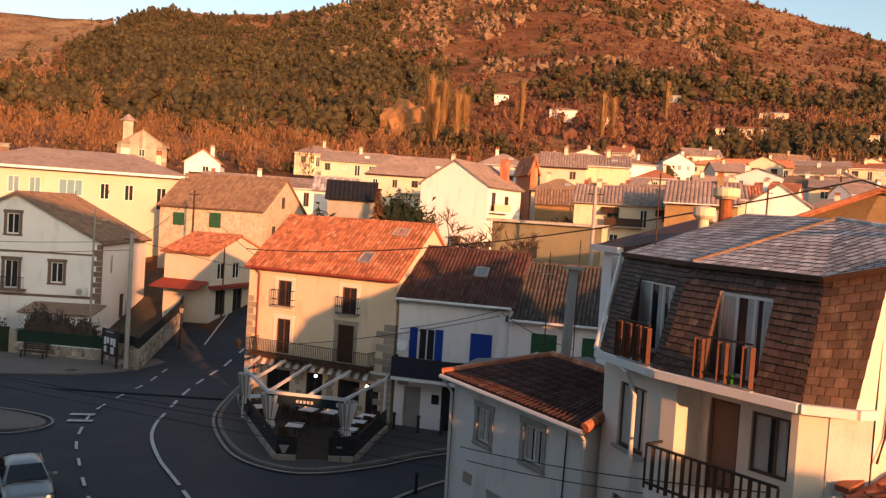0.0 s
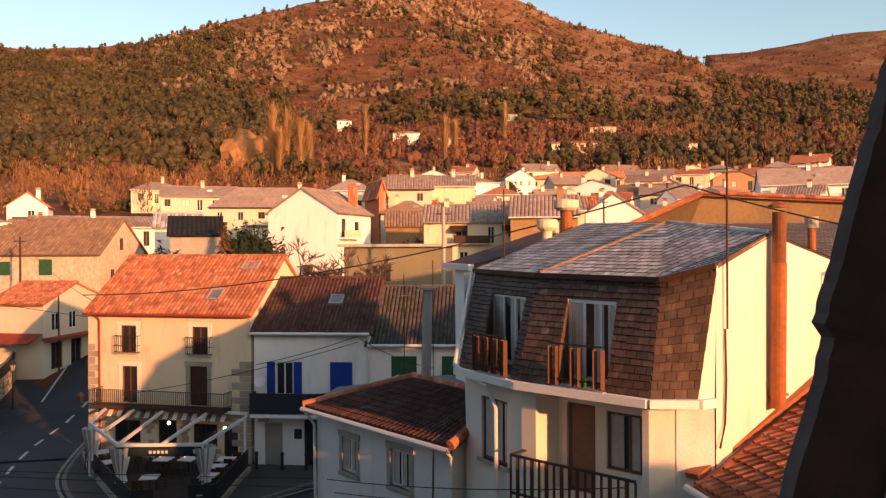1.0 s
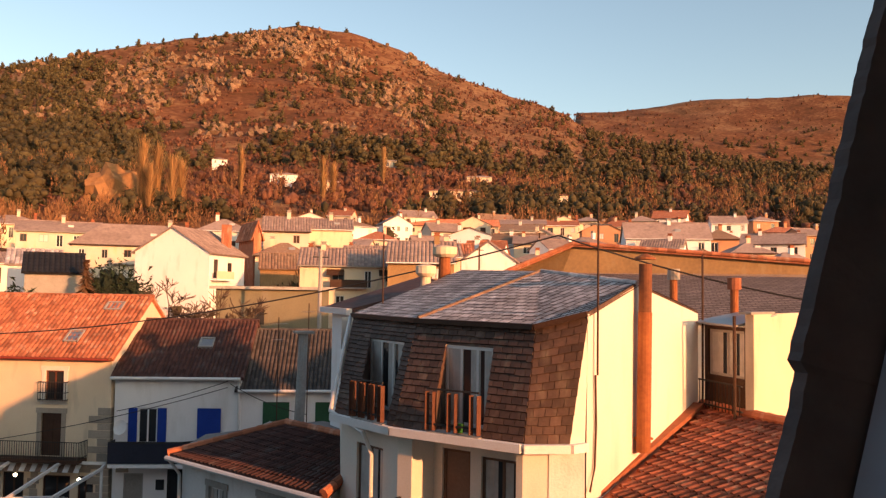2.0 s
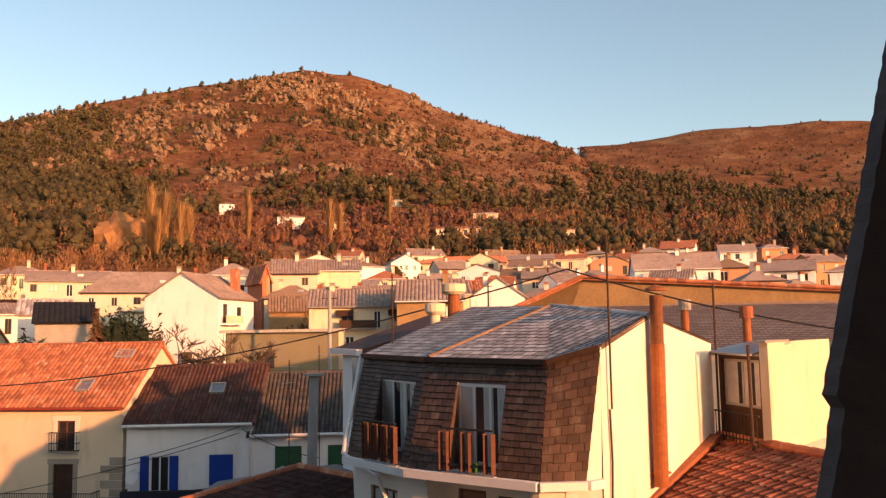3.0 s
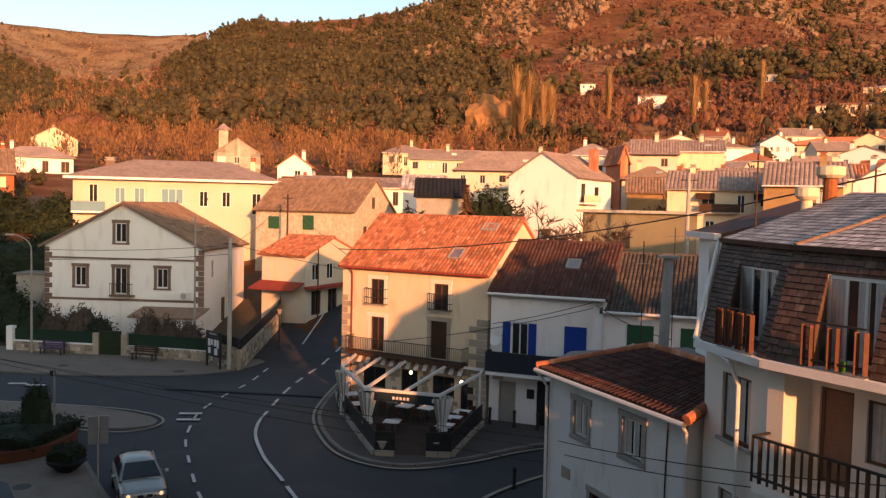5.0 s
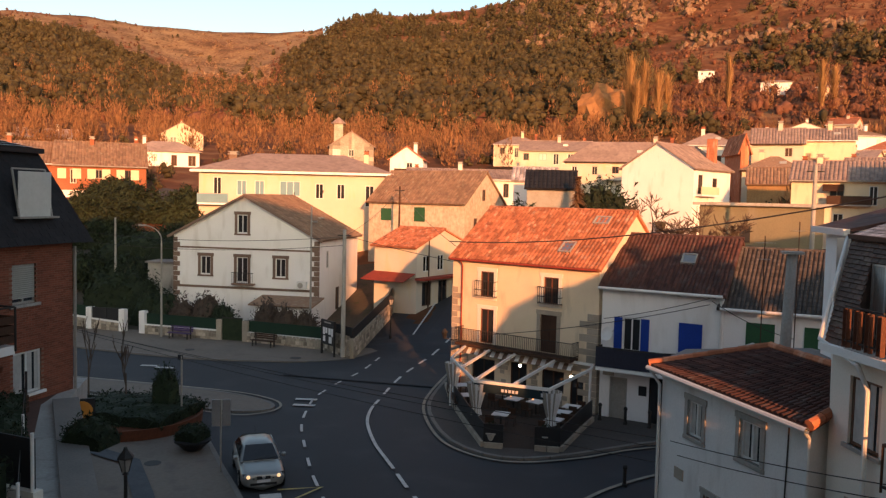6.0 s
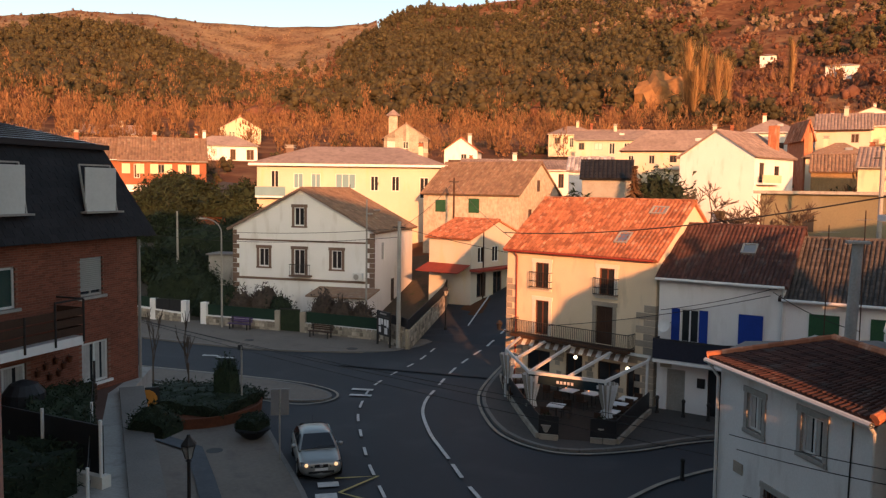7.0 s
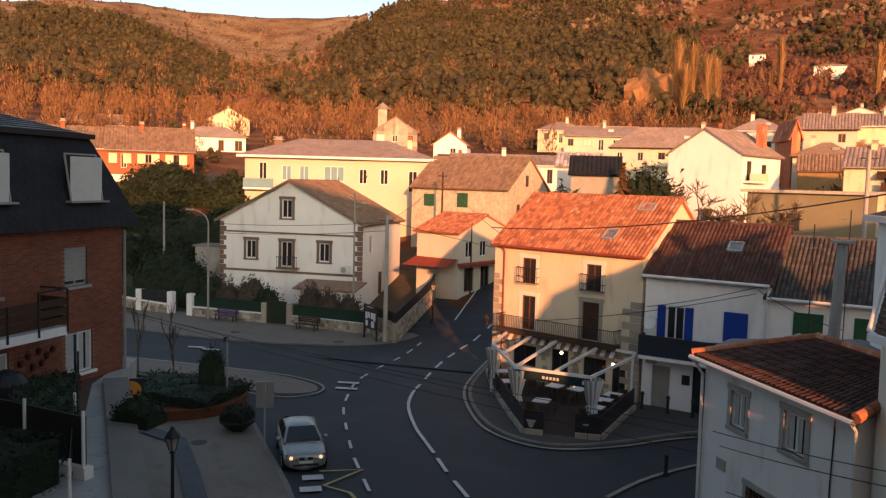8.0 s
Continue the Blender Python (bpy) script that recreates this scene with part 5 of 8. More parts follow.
while z < 9.7:
    s = wb - 9.5 + (0.13 if j % 2 else 0.0)
    while s < wb - 0.02:
        e = min(s + 0.245, wb)
        if not any(h[0] - 0.02 < (s + e) / 2 < h[0] + h[2] + 0.02 and h[1] - 0.03 < z + 0.03 < h[1] + h[3] + 0.02 for h in bh):
            p = b_face[0] + ub * s
            d = 0.008 + 0.004 * ((int(s * 97) + j * 13) % 5) / 5
            v = [p + nbk * d + V((0, 0, z)), p + ub * (e - s) + nbk * d + V((0, 0, z)), p + ub * (e - s) + nbk * d + V((0, 0, z + 0.06)), p + nbk * d + V((0, 0, z + 0.06))]
            bm.faces.new([bm.verts.new(q) for q in v])
            bm.faces.new([bm.verts.new(q) for q in (v[3], v[2], v[2] - nbk * d, v[3] - nbk * d)])
            bm.faces.new([bm.verts.new(q) for q in (v[1], v[0], v[0] - nbk * d, v[1] - nbk * d)])
        s += 0.255
    z += 0.072
    j += 1
part("brick_courses", bm, M_BRICK, bwall)["kind"] = "stuff"
for h, o in zip(bh, (dict(frame_mat=M_FRAME, sill=M_WHITE, curtain=M_CURTAIN), dict(frame_mat=M_FRAME_GY, blind=(M_BLIND, 0.86), sill=M_CONC), dict(frame_mat=M_FRAME, sill=M_WHITE, curtain=M_CURTAIN), dict(frame_mat=M_FRAME, pane_mat=material("green_tinted_glass", (0.02, 0.06, 0.05), (0.015, 0.045, 0.04), 0.1, 2, 0.5, 0.0, spec=0.6), sill=M_CONC))):
    window(brick, b_face[0], ub, up, h, **o)
m0, m1 = b_face[0] + nbk * 0.45 + V((0, 0, 9.75)), b_face[1] + nbk * 0.45 + ub * 0.5 + V((0, 0, 9.75))
t0, t1 = b_face[0] - nbk * 0.75 + V((0, 0, 12.75)), b_face[1] - nbk * 0.75 - ub * 0.75 + V((0, 0, 12.75))
mq = (t0, m0, m1, t1)
bm = bmesh.new()
bm.faces.new([bm.verts.new(p) for p in (m0, m1, t1, t0)])
e1, e2 = m1 + V((-11, 0.4, 0)), t1 + V((-10, 0.4, 0))
bm.faces.new([bm.verts.new(p) for p in (m1, e1, e2, t1)])
bm.faces.new([bm.verts.new(p) for p in (m0, b_face[0] + V((0, 0, 9.75)), b_face[1] + V((0, 0, 9.75)), m1)])
msl = part("mansard_slope", bm, M_SLATE_BK, brick)
bm = bmesh.new()
tl, bl, br, tr = mq
for p in shingles((tl.lerp(tr, 0.45), bl.lerp(br, 0.45), br, tr), 0.26, 0.34, [], 0.012):
    shingle_mesh(bm, p)
part("slate_shingles", bm, M_SLATE_BK, msl)["kind"] = "stuff"
for s0, s1 in ((0.822, 0.902), (0.585, 0.685)):
    a, b = mq[1].lerp(mq[2], s0), mq[1].lerp(mq[2], s1)
    w = (b - a).length
    e = new("dormer_window")
    e.parent = brick
    zb, zt = 0.85, 2.35
    inset = 1.2 / 3.0
    pb = lambda p, z: p - nbk * (inset * z - 0.02) + V((0, 0, z))
    c = [pb(a, zb), pb(b, zb), pb(b, zt), pb(a, zt)]
    out = nbk * 0.42
    top = [c[3] + out, c[2] + out]
    part("blind", slab(bmesh.new(), [c[0] + nbk * 0.05, c[1] + nbk * 0.05, c[1] + nbk * 0.07 + V((0, 0, 1.42)), c[0] + nbk * 0.07 + V((0, 0, 1.42))], 0.03), M_BLIND, e)
    bm = bmesh.new()
    for p, q in ((c[0], top[0] - out * 0.2), (c[1], top[1] - out * 0.2), (c[0], c[1]), (top[0] - out * 0.2, top[1] - out * 0.2)):
        beam(bm, p + nbk * 0.08, q + nbk * 0.08, 0.05, 0.05)
    part("frame", bm, M_FRAME_GY, e)
    part("sill", beam(bmesh.new(), c[0] + nbk * 0.12 - ub * 0.15, c[1] + nbk * 0.12 + ub * 0.15, 0.25, 0.06), M_PIPE, e)
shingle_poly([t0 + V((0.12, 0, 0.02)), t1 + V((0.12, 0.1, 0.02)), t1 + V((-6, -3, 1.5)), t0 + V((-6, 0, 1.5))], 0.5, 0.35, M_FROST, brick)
part("eave_board", beam(bmesh.new(), t0 + V((0.16, 0, -0.04)), t1 + V((0.16, 0.1, -0.04)), 0.16, 0.16), M_PLASTIC, brick)
bal = new("balcony")
bal.parent = brick
p0, p1 = b_face[0] + ub * (wb - 10), b_face[0] + ub * 12.9
part("balcony_slab", slab(bmesh.new(), [p0 + nbk * 1.0 + V((0, 0, 6.92)), p1 + nbk * 1.0 + V((0, 0, 6.92)), p1 + V((0, 0, 6.92)), p0 + V((0, 0, 6.92))], 0.26), M_WHITE, bal)
for z in (7.12, 7.4, 7.68):
    part("board", beam(bmesh.new(), p0 + nbk * 1.0 + V((0, 0, z)), p1 + nbk * 1.0 + V((0, 0, z)), 0.03, 0.22), M_WOODDK, bal)
    part("board", beam(bmesh.new(), p1 + nbk * 1.0 + V((0, 0, z)), p1 + V((0, 0, z)), 0.03, 0.22), M_WOODDK, bal)
for a, b in ((p1 + nbk * 1.0 - ub * 1.1, p1 + nbk * 1.0), (p1 + nbk * 1.0, p1)):
    part("rail", beam(bmesh.new(), a + V((0, 0, 8.05)), b + V((0, 0, 8.05)), 0.05, 0.05), M_IRON, bal)
for k in range(4):
    p = p1 + nbk * 1.02 - ub * 1.1 * k
    part("post", tube(bmesh.new(), p + V((0, 0, 6.75)), p + V((0, 0, 8.05 if k < 2 else 7.8)), 0.035, n=6), M_IRON, bal)
for k, (u_, z) in enumerate(((12.05, 5.75), (12.35, 5.9), (12.5, 5.55), (12.75, 6.0), (12.85, 5.6), (13.05, 5.8), (13.3, 5.95))):
    p = b_face[0] + ub * u_ + nbk * 0.08
    t = thing("wall_pot", at(p.x, p.y, z), "small dark pot hanging on the brick wall", "plant pot", "pots on the brick wall")
    part("pot", lathe(bmesh.new(), [(0.05, 0), (0.08, 0.16), (0.085, 0.18), (0.07, 0.18)], 10), M_CORTEN, t)
    part("hook", tube(bmesh.new(), (0, 0, 0.16), (-0.06, 0, 0.26), 0.01, n=5), M_IRON, t)
floor_ = tagged(link("terrace_floor", prism(bmesh.new(), [(-18.9, 15.7), (-13.2, 15.0), (-18.1, 21.4), (-18.7, 23.0)], 4.74, 4.765), material("brown_terrace_tile", (0.12, 0.062, 0.045), (0.085, 0.045, 0.034), 0.85, 8, 1.0, 0.1)), "brown tiled terrace floor before the brick wall", "floor", kind="structure")
grill = thing("covered_barbecue", at(-17.7, 17.6, 4.765, 20), "barbecue under a black rounded cover", "barbecue")
part("cover", lathe(bmesh.new(), [(0.55, 0.0), (0.6, 0.55), (0.55, 0.95), (0.36, 1.2), (0.1, 1.3)], 18), M_PLASTIC, grill)
crate = thing("wooden_crate", at(-18.1, 20.2, 4.765, 5), "weathered wooden planter crate by the wall", "crate")
for z in (0.02, 0.2, 0.38):
    part("slat", box(bmesh.new(), -0.35, 0.35, -0.3, 0.3, z, z + 0.15), M_WOODDK, crate)
pipe_run(brick, [b_face[1] + nbk * 0.06 + ub * 0.05 + V((0, 0, 9.6)), b_face[1] + nbk * 0.06 + ub * 0.05 + V((0, 0, 0.3))], 0.05, M_PIPE)
# raised garden before it
tagged(link("garden_terrace", prism(bmesh.new(), [(-10.6, 13.2), (-10.6, 6), (-30, 6), (-30, 25), (-19.2, 25), (-17.6, 21.9)][::-1], -0.2, 4.75), M_CONC), "raised garden terrace with concrete retaining wall", "terrace", kind="structure")
cop = tagged(link("coping", beam(bmesh.new(), (-17.6, 21.9, 4.82), (-10.3, 13.4, 4.82), 0.75, 0.14), M_KERB), "pale granite coping on the terrace wall", "coping", kind="structure")
gf = thing("garden_fence", at(0, 0), "dark mesh garden fence with white posts", "fence")
for i in range(5):
    a = V((-18.2, 20.9, 4.75)).lerp(V((-11.4, 12.9, 4.75)), i / 4)
    part("post", tube(bmesh.new(), a, a + V((0, 0, 1.15)), 0.035, n=8), M_FRAME if i > 1 else M_IRON, gf)
    if i < 4:
        b = V((-18.2, 20.9, 4.75)).lerp(V((-11.4, 12.9, 4.75)), (i + 1) / 4)
        for z in (0.15, 0.6, 1.1):
            part("wire", tube(bmesh.new(), a + V((0, 0, z)), b + V((0, 0, z)), 0.012, n=5), M_IRON, gf)
gw2 = thing("garden_wall", at(0, 0), "low worn white garden wall with black cloth fence", "wall")
part("wall", beam(bmesh.new(), (-19.0, 15.6, 4.85), (-12.4, 14.6, 4.85), 0.25, 0.35), M_OFFWHITE, gw2)
part("cloth", beam(bmesh.new(), (-18.9, 15.62, 5.6), (-12.5, 14.62, 5.6), 0.05, 1.1), M_PLASTIC, gw2)
for k in range(4):
    p = V((-18.2, 15.45, 4.9)).lerp(V((-12.5, 14.55, 4.9)), k / 3)
    part("post", tube(bmesh.new(), p, p + V((0, 0, 1.4)), 0.04, n=8), M_FRAME, gw2)

# ---- the village behind ----
VILLAGE = "houses of the village"


def village(l, r, eave, ridge, base, roof, wall, tile, label, depth=8.0, lit=2.9, wins=True, name="village_house", chim=True, win_w=1.0, yaw_add=0.0, rows=2, right=()):
    """A village house whose front runs from l to r (plan): uneven rows of windows and doors, a balcony, chimneys, gutters."""
    l, r = V((*l, 0)), V((*r, 0))
    w = (r - l).length
    c = (l + r) / 2
    yaw = math.degrees(math.atan2(r.y - l.y, r.x - l.x)) + yaw_add
    rg = random.Random(int(abs(c.x) * 31 + c.y * 7))
    holes, near = [], c.length < 150
    frames, panes = (M_FRAME, M_FRAME_BR, M_FRAME_GY), (M_GLASS, M_GLASS, M_GLASS, M_BLIND, M_WOODDK)
    if wins:
        n = max(1, int(w / rg.uniform(2.3, 3.4)))
        for k in range(rows):
            z = eave - 1.9 - k * lit
            if z < base + 0.4:
                break
            for i in range(n):
                if rg.random() < 0.14:
                    continue
                tall = rg.random() < 0.3
                ww = win_w * rg.choice((0.8, 1.0, 1.0, 1.4))
                u = w * (i + 0.5 + rg.uniform(-0.1, 0.1)) / n - ww / 2
                holes.append((u, z - (0.75 if tall else 0), ww, 2.0 if tall else 1.25, dict(frame_mat=rg.choice(frames), pane_mat=rg.choice(panes), leaves=2)))
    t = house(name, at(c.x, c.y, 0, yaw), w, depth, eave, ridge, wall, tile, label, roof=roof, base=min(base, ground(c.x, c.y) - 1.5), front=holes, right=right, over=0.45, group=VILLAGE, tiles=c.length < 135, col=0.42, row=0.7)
    if chim:
        chimney(t, w * rg.uniform(-0.3, 0.3), depth * 0.45, eave, ridge + rg.uniform(0.4, 0.9), wall, 0.6, rg.choice((M_TERRA, M_CONC, M_PIPE)))
        if w > 10:
            chimney(t, w * rg.choice((-0.42, 0.4)), depth * 0.55, eave, ridge + 0.3, rg.choice((M_BRICK, wall)), 0.5)
    if wins and roof != "y":
        part("gutter", tube(bmesh.new(), (-w / 2 - 0.2, -0.52, eave - (0.18 if roof == "x" else 0.05)), (w / 2 + 0.2, -0.52, eave - (0.18 if roof == "x" else 0.05)), 0.08, n=6), rg.choice((M_FRAME, M_PIPE, M_WOODDK)), t)
    if wins and rg.random() < 0.55 and near:
        x0 = w * rg.uniform(-0.45, 0.0)
        x1, z = x0 + w * rg.uniform(0.3, 0.45), eave - 2.75
        part("balcony_slab", box(bmesh.new(), x0, x1, -1.0, -0.01, z, z + 0.16), M_CONC, t)
        part("balcony_front", box(bmesh.new(), x0, x1, -1.0, -0.92, z + 0.16, z + 1.05), rg.choice((M_IRON, M_WOODDK, wall, M_BRICK)), t)
    if wins and near and rg.random() < 0.5:
        part("roof_light", box(bmesh.new(), w * 0.1, w * 0.1 + 0.9, depth * 0.2, depth * 0.2 + 0.9, eave + 0.3, eave + (ridge - eave) * 0.5 + 0.28), M_METAL, t)
    return t


village((-22.7, 148.2), (-9.8, 149.6), 20.5, 22.3, 15, "x", M_YELLOW, M_TILE_FAR, "yellow house with a pale tile roof below the pines")
village((-12, 124.3), (5.3, 124.7), 17.3, 20.6, 11, "hip", M_YELLOW, M_TILE_FAR, "large yellow villa with grey hipped roof")
village((5.5, 139.7), (13.8, 139.1), 20.9, 23.2, 14, "hip", M_OFFWHITE, M_TILE_FAR, "house with a grey pyramid roof")
fw = village((-3.0, 102.4), (5.2, 97.9), 15.6, 18.5, 7, "y", M_WHITE, M_TILE_FAR, "tall plain white gabled house with a grey roof", depth=10, wins=False, chim=False, right=[(1.2, 12.6, 1.2, 2.2, dict(kind="door", frame_mat=M_WOODDK)), (5.0, 12.8, 1.3, 1.7, dict(frame_mat=M_WOODDK)), (5.2, 9.9, 1.2, 1.2)])
part("balcony_slab", box(bmesh.new(), 4.56, 5.6, 0.3, 5, 12.3, 12.5), M_WHITE, fw)
part("balcony_front", box(bmesh.new(), 5.5, 5.56, 0.3, 5, 12.5, 13.4), M_CREAM, fw)
part("chimney", box(bmesh.new(), 2.6, 3.6, 7.5, 8.3, 15, 19.4), M_TILE, fw)
village((-11.3, 79.1), (-6.7, 79.6), 12.7, 14.3, 5, "x", M_PIPE, M_SLATE_BK, "grey shed with a dark sheet roof", depth=6, wins=False, chim=False, name="shed")
village((-14.2, 88.8), (-9.6, 89.3), 13.6, 15, 7, "x", M_WHITE, M_SLATE_RF, "small pale house behind the shed", depth=6, wins=False, chim=False)
village((14.3, 124), (21.1, 123), 20.2, 22.5, 13, "x", M_YELLOW, M_TILE_FAR, "pale yellow house with two storeys of windows")
village((12.6, 121), (13.7, 121.2), 19.6, 21.2, 13, "y", M_TILE, M_TILE, "narrow red plastered gable end", wins=False, chim=False)
village((12.5, 111), (18.5, 110.2), 14.3, 16.2, 8, "x", M_OCHRE, M_TILE_BR, "low ochre outbuilding with ribbed tile roof", depth=5, wins=False, chim=False, name="outbuilding")
village((21.5, 127.9), (28.5, 126.6), 21, 22.8, 14, "x", M_CREAM, M_TILE_FAR, "cream house with a brown balcony")
row = village((15, 93.6), (26.8, 90.9), 14.3, 16.3, 8, "x", M_CREAM, M_TILE_FAR, "cream terraced house with a grey roof and balconies")
for k in range(2):
    part("awning", slab(bmesh.new(), [(-3 + k * 6, -1.0, 13.1), (-1 + k * 6, -1.0, 13.1), (-1 + k * 6, 0, 13.8), (-3 + k * 6, 0, 13.8)], 0.05), M_WOODDK, row)
village((26.9, 92.0), (33.4, 90.2), 15.6, 17.2, 9, "x", M_CREAM, M_TILE_FAR, "cream house with brick coloured balcony")
village((56.8, 212), (85.7, 202), 29.1, 31, 22, "x", M_CREAM, M_TILE, "long cream terrace with orange roof")
village((78.5, 183.6), (88.5, 179), 28.0, 29.4, 21, "x", M_YELLOW, M_TILE_FAR, "yellow block of flats with regular windows")
village((90.7, 183.5), (98, 180), 28.3, 29.6, 21, "x", M_CREAM, M_TILE, "cream house with an orange roof")
village((23, 84.7), (29.8, 82.5), 14.6, 16.9, 8, "x", M_OCHRE, M_TILE_FAR, "ochre brick house with grey roof and skylight")
village((38.2, 102.8), (45.0, 100), 15.6, 18.2, 10, "y", M_WHITE, M_TILE_FAR, "plain white gable among the roofs", wins=False)
village((61, 136.6), (68.4, 133), 20.4, 22.0, 13, "x", M_CREAM, M_TILE_FAR, "cream house with wide eaves")
village((73.5, 118.6), (86.0, 112.6), 20.8, 23.6, 13, "x", M_WHITE, M_TILE_FAR, "white chalet with a broad pale roof")
village((114.7, 198.9), (125.6, 192.2), 29.8, 32, 24, "hip", M_CREAM, M_TILE, "cream villa with an orange hipped roof")
village((100, 140), (109, 134), 21.5, 24, 14, "y", M_WHITE, M_TILE_FAR, "white house with a steep grey roof")
village((112, 128), (124, 118), 21.2, 23.4, 14, "x", M_WHITE, M_TILE_FAR, "white house with a long pale roof")
village((129, 120), (140, 108), 22.2, 24.0, 14, "x", M_CREAM, M_TILE_FAR, "cream house at the village edge")
rng = random.Random(4)
for k in range(46):
    az = -6.5 - k * 0.83 + rng.uniform(-0.4, 0.4)
    d = (150, 190, 122, 168, 208, 138, 226)[k % 7] + rng.uniform(-5, 5)
    c = polar(az, d)
    w = rng.uniform(6.5, 10.5)
    a = radians(-az * 0.6 + rng.uniform(-25, 25))
    dv = V((math.cos(a), -math.sin(a), 0)) * w / 2
    z = c.z + rng.uniform(4.6, 6.0)
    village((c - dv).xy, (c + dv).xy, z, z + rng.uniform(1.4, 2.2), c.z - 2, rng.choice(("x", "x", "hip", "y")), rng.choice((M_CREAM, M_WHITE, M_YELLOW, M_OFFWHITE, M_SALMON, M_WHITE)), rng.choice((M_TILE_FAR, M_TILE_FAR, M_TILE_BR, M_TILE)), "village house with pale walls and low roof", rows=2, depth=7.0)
# houses up the slope on the other side
rb = village((-79.5, 96.5), (-69.9, 103.6), 14.9, 18.2, 7, "x", M_TERRA, M_TILE_BR, "red brick chalet with timbered upper floor", depth=9)
part("white_band", box(bmesh.new(), -6.0, 6.0, -0.9, 0.0, 10.3, 11.3), M_WHITE, rb)
for k in range(6):
    part("panel", box(bmesh.new(), -5.6 + k * 1.9, -4.5 + k * 1.9, -0.06, 0.0, 12.9, 14.3), M_CREAM, rb)
village((-88, 92), (-80.2, 97.5), 15.0, 18.0, 7, "x", M_TERRA, M_TILE_BR, "red brick chalet with a grey roof", depth=9)
village((-92, 131), (-81.5, 137.5), 18.8, 20.8, 13, "hip", M_WHITE, M_TILE_FAR, "white bungalow with a wide hipped roof", rows=1)
village((-103.8, 159), (-96, 163.5), 24.0, 26.6, 18, "y", M_CREAM, M_TILE_FAR, "cream gabled house on the slope")
village((-133.4, 149), (-122, 157), 22.6, 24.6, 16, "x", M_CREAM, M_TILE_FAR, "pale houses among the trees")
chp = village((-56.2, 139), (-48.6, 141.8), 20.4, 23.0, 14, "y", M_STONE, M_TILE_FAR, "small stone chapel with a bell turret", chim=False, rows=1, name="chapel")
part("bell_turret", box(bmesh.new(), -3.2, -1.6, 0.2, 1.8, 20, 24.4), M_STONE, chp)
part("turret_roof", lathe(bmesh.new(), [(1.4, 24.4), (1.3, 24.6), (0.1, 25.6)], 8, (-2.4, 1, 0)), M_TILE_FAR, chp)
village((-42, 131), (-36.5, 132), 17.8, 19.8, 12, "y", M_WHITE, M_TILE, "white gabled house with arched doorway", wins=True, rows=1)
village((-33, 112), (-18, 117), 14.3, 15.6, 9, "x", M_OFFWHITE, M_TILE_FAR, "long low house with a pale grey roof", rows=1)
village((-32, 172), (-22, 174), 23.0, 25, 16, "hip", M_CREAM, M_TILE_FAR, "cream house below the pine wood", rows=1)
# olive garden building beside the bare tree
olive = village((3.8, 61.9), (11.9, 60.6), 11.4, 11.6, 2, "flat", M_OLIVE, M_CONC, "plain olive rendered building with a flat top", depth=4, wins=False, chim=False, name="outbuilding")
part("hatch", box(bmesh.new(), -1.3, -0.6, -0.06, 0.0, 8.8, 10.0), M_PLASTIC, olive)


def slope_distance(az, el):
    for r in range(255, 720, 5):
        p = polar(az, r)
        if math.degrees(math.atan((p.z - EYE) / r)) > el:
            return r
    return 700


for az, el, w, h, wall, tile, label in ((-3.55, 8.0, 6.6, 4.6, M_WHITE, M_TILE_FAR, "white cube house on the hillside"), (-7.9, 6.9, 11, 5, M_WHITE, M_TILE_FAR, "white villa among the hillside trees"), (-19.9, 6.1, 20, 4.5, M_CREAM, M_TILE, "long cream villa below the wood"),
                                   (-15.3, 8.6, 7, 3, M_CREAM, M_TILE_FAR, "small cream house on the slope"), (-21.6, 7.3, 11, 4, M_CREAM, M_TILE_FAR, "cream villa in the trees"), (-11.0, 6.8, 9, 3.5, M_CREAM, M_TILE_FAR, "pale villa half hidden by trees"), (-26.9, 5.6, 10, 6, M_CREAM, M_TILE, "cream house with a tower room")):
    r = slope_distance(az, el)
    c = polar(az, r)
    a = radians(az)
    dv = V((math.cos(a), math.sin(a), 0)) * w / 2
    village((c - dv).xy, (c + dv).xy, c.z + h, c.z + h + 1.1, c.z - 3, "hip", wall, tile, label, depth=7, rows=1, chim=False, name="hillside_house")

# ---- woods on the hill ----
def ico(sub=1):
    bm = bmesh.new()
    bmesh.ops.create_icosphere(bm, subdivisions=max(1, sub), radius=1)
    v = np.array([q.co[:] for q in bm.verts])
    bm.verts.index_update()
    f = np.array([[q.index for q in p.verts] for p in bm.faces])
    bm.free()
    return v, f


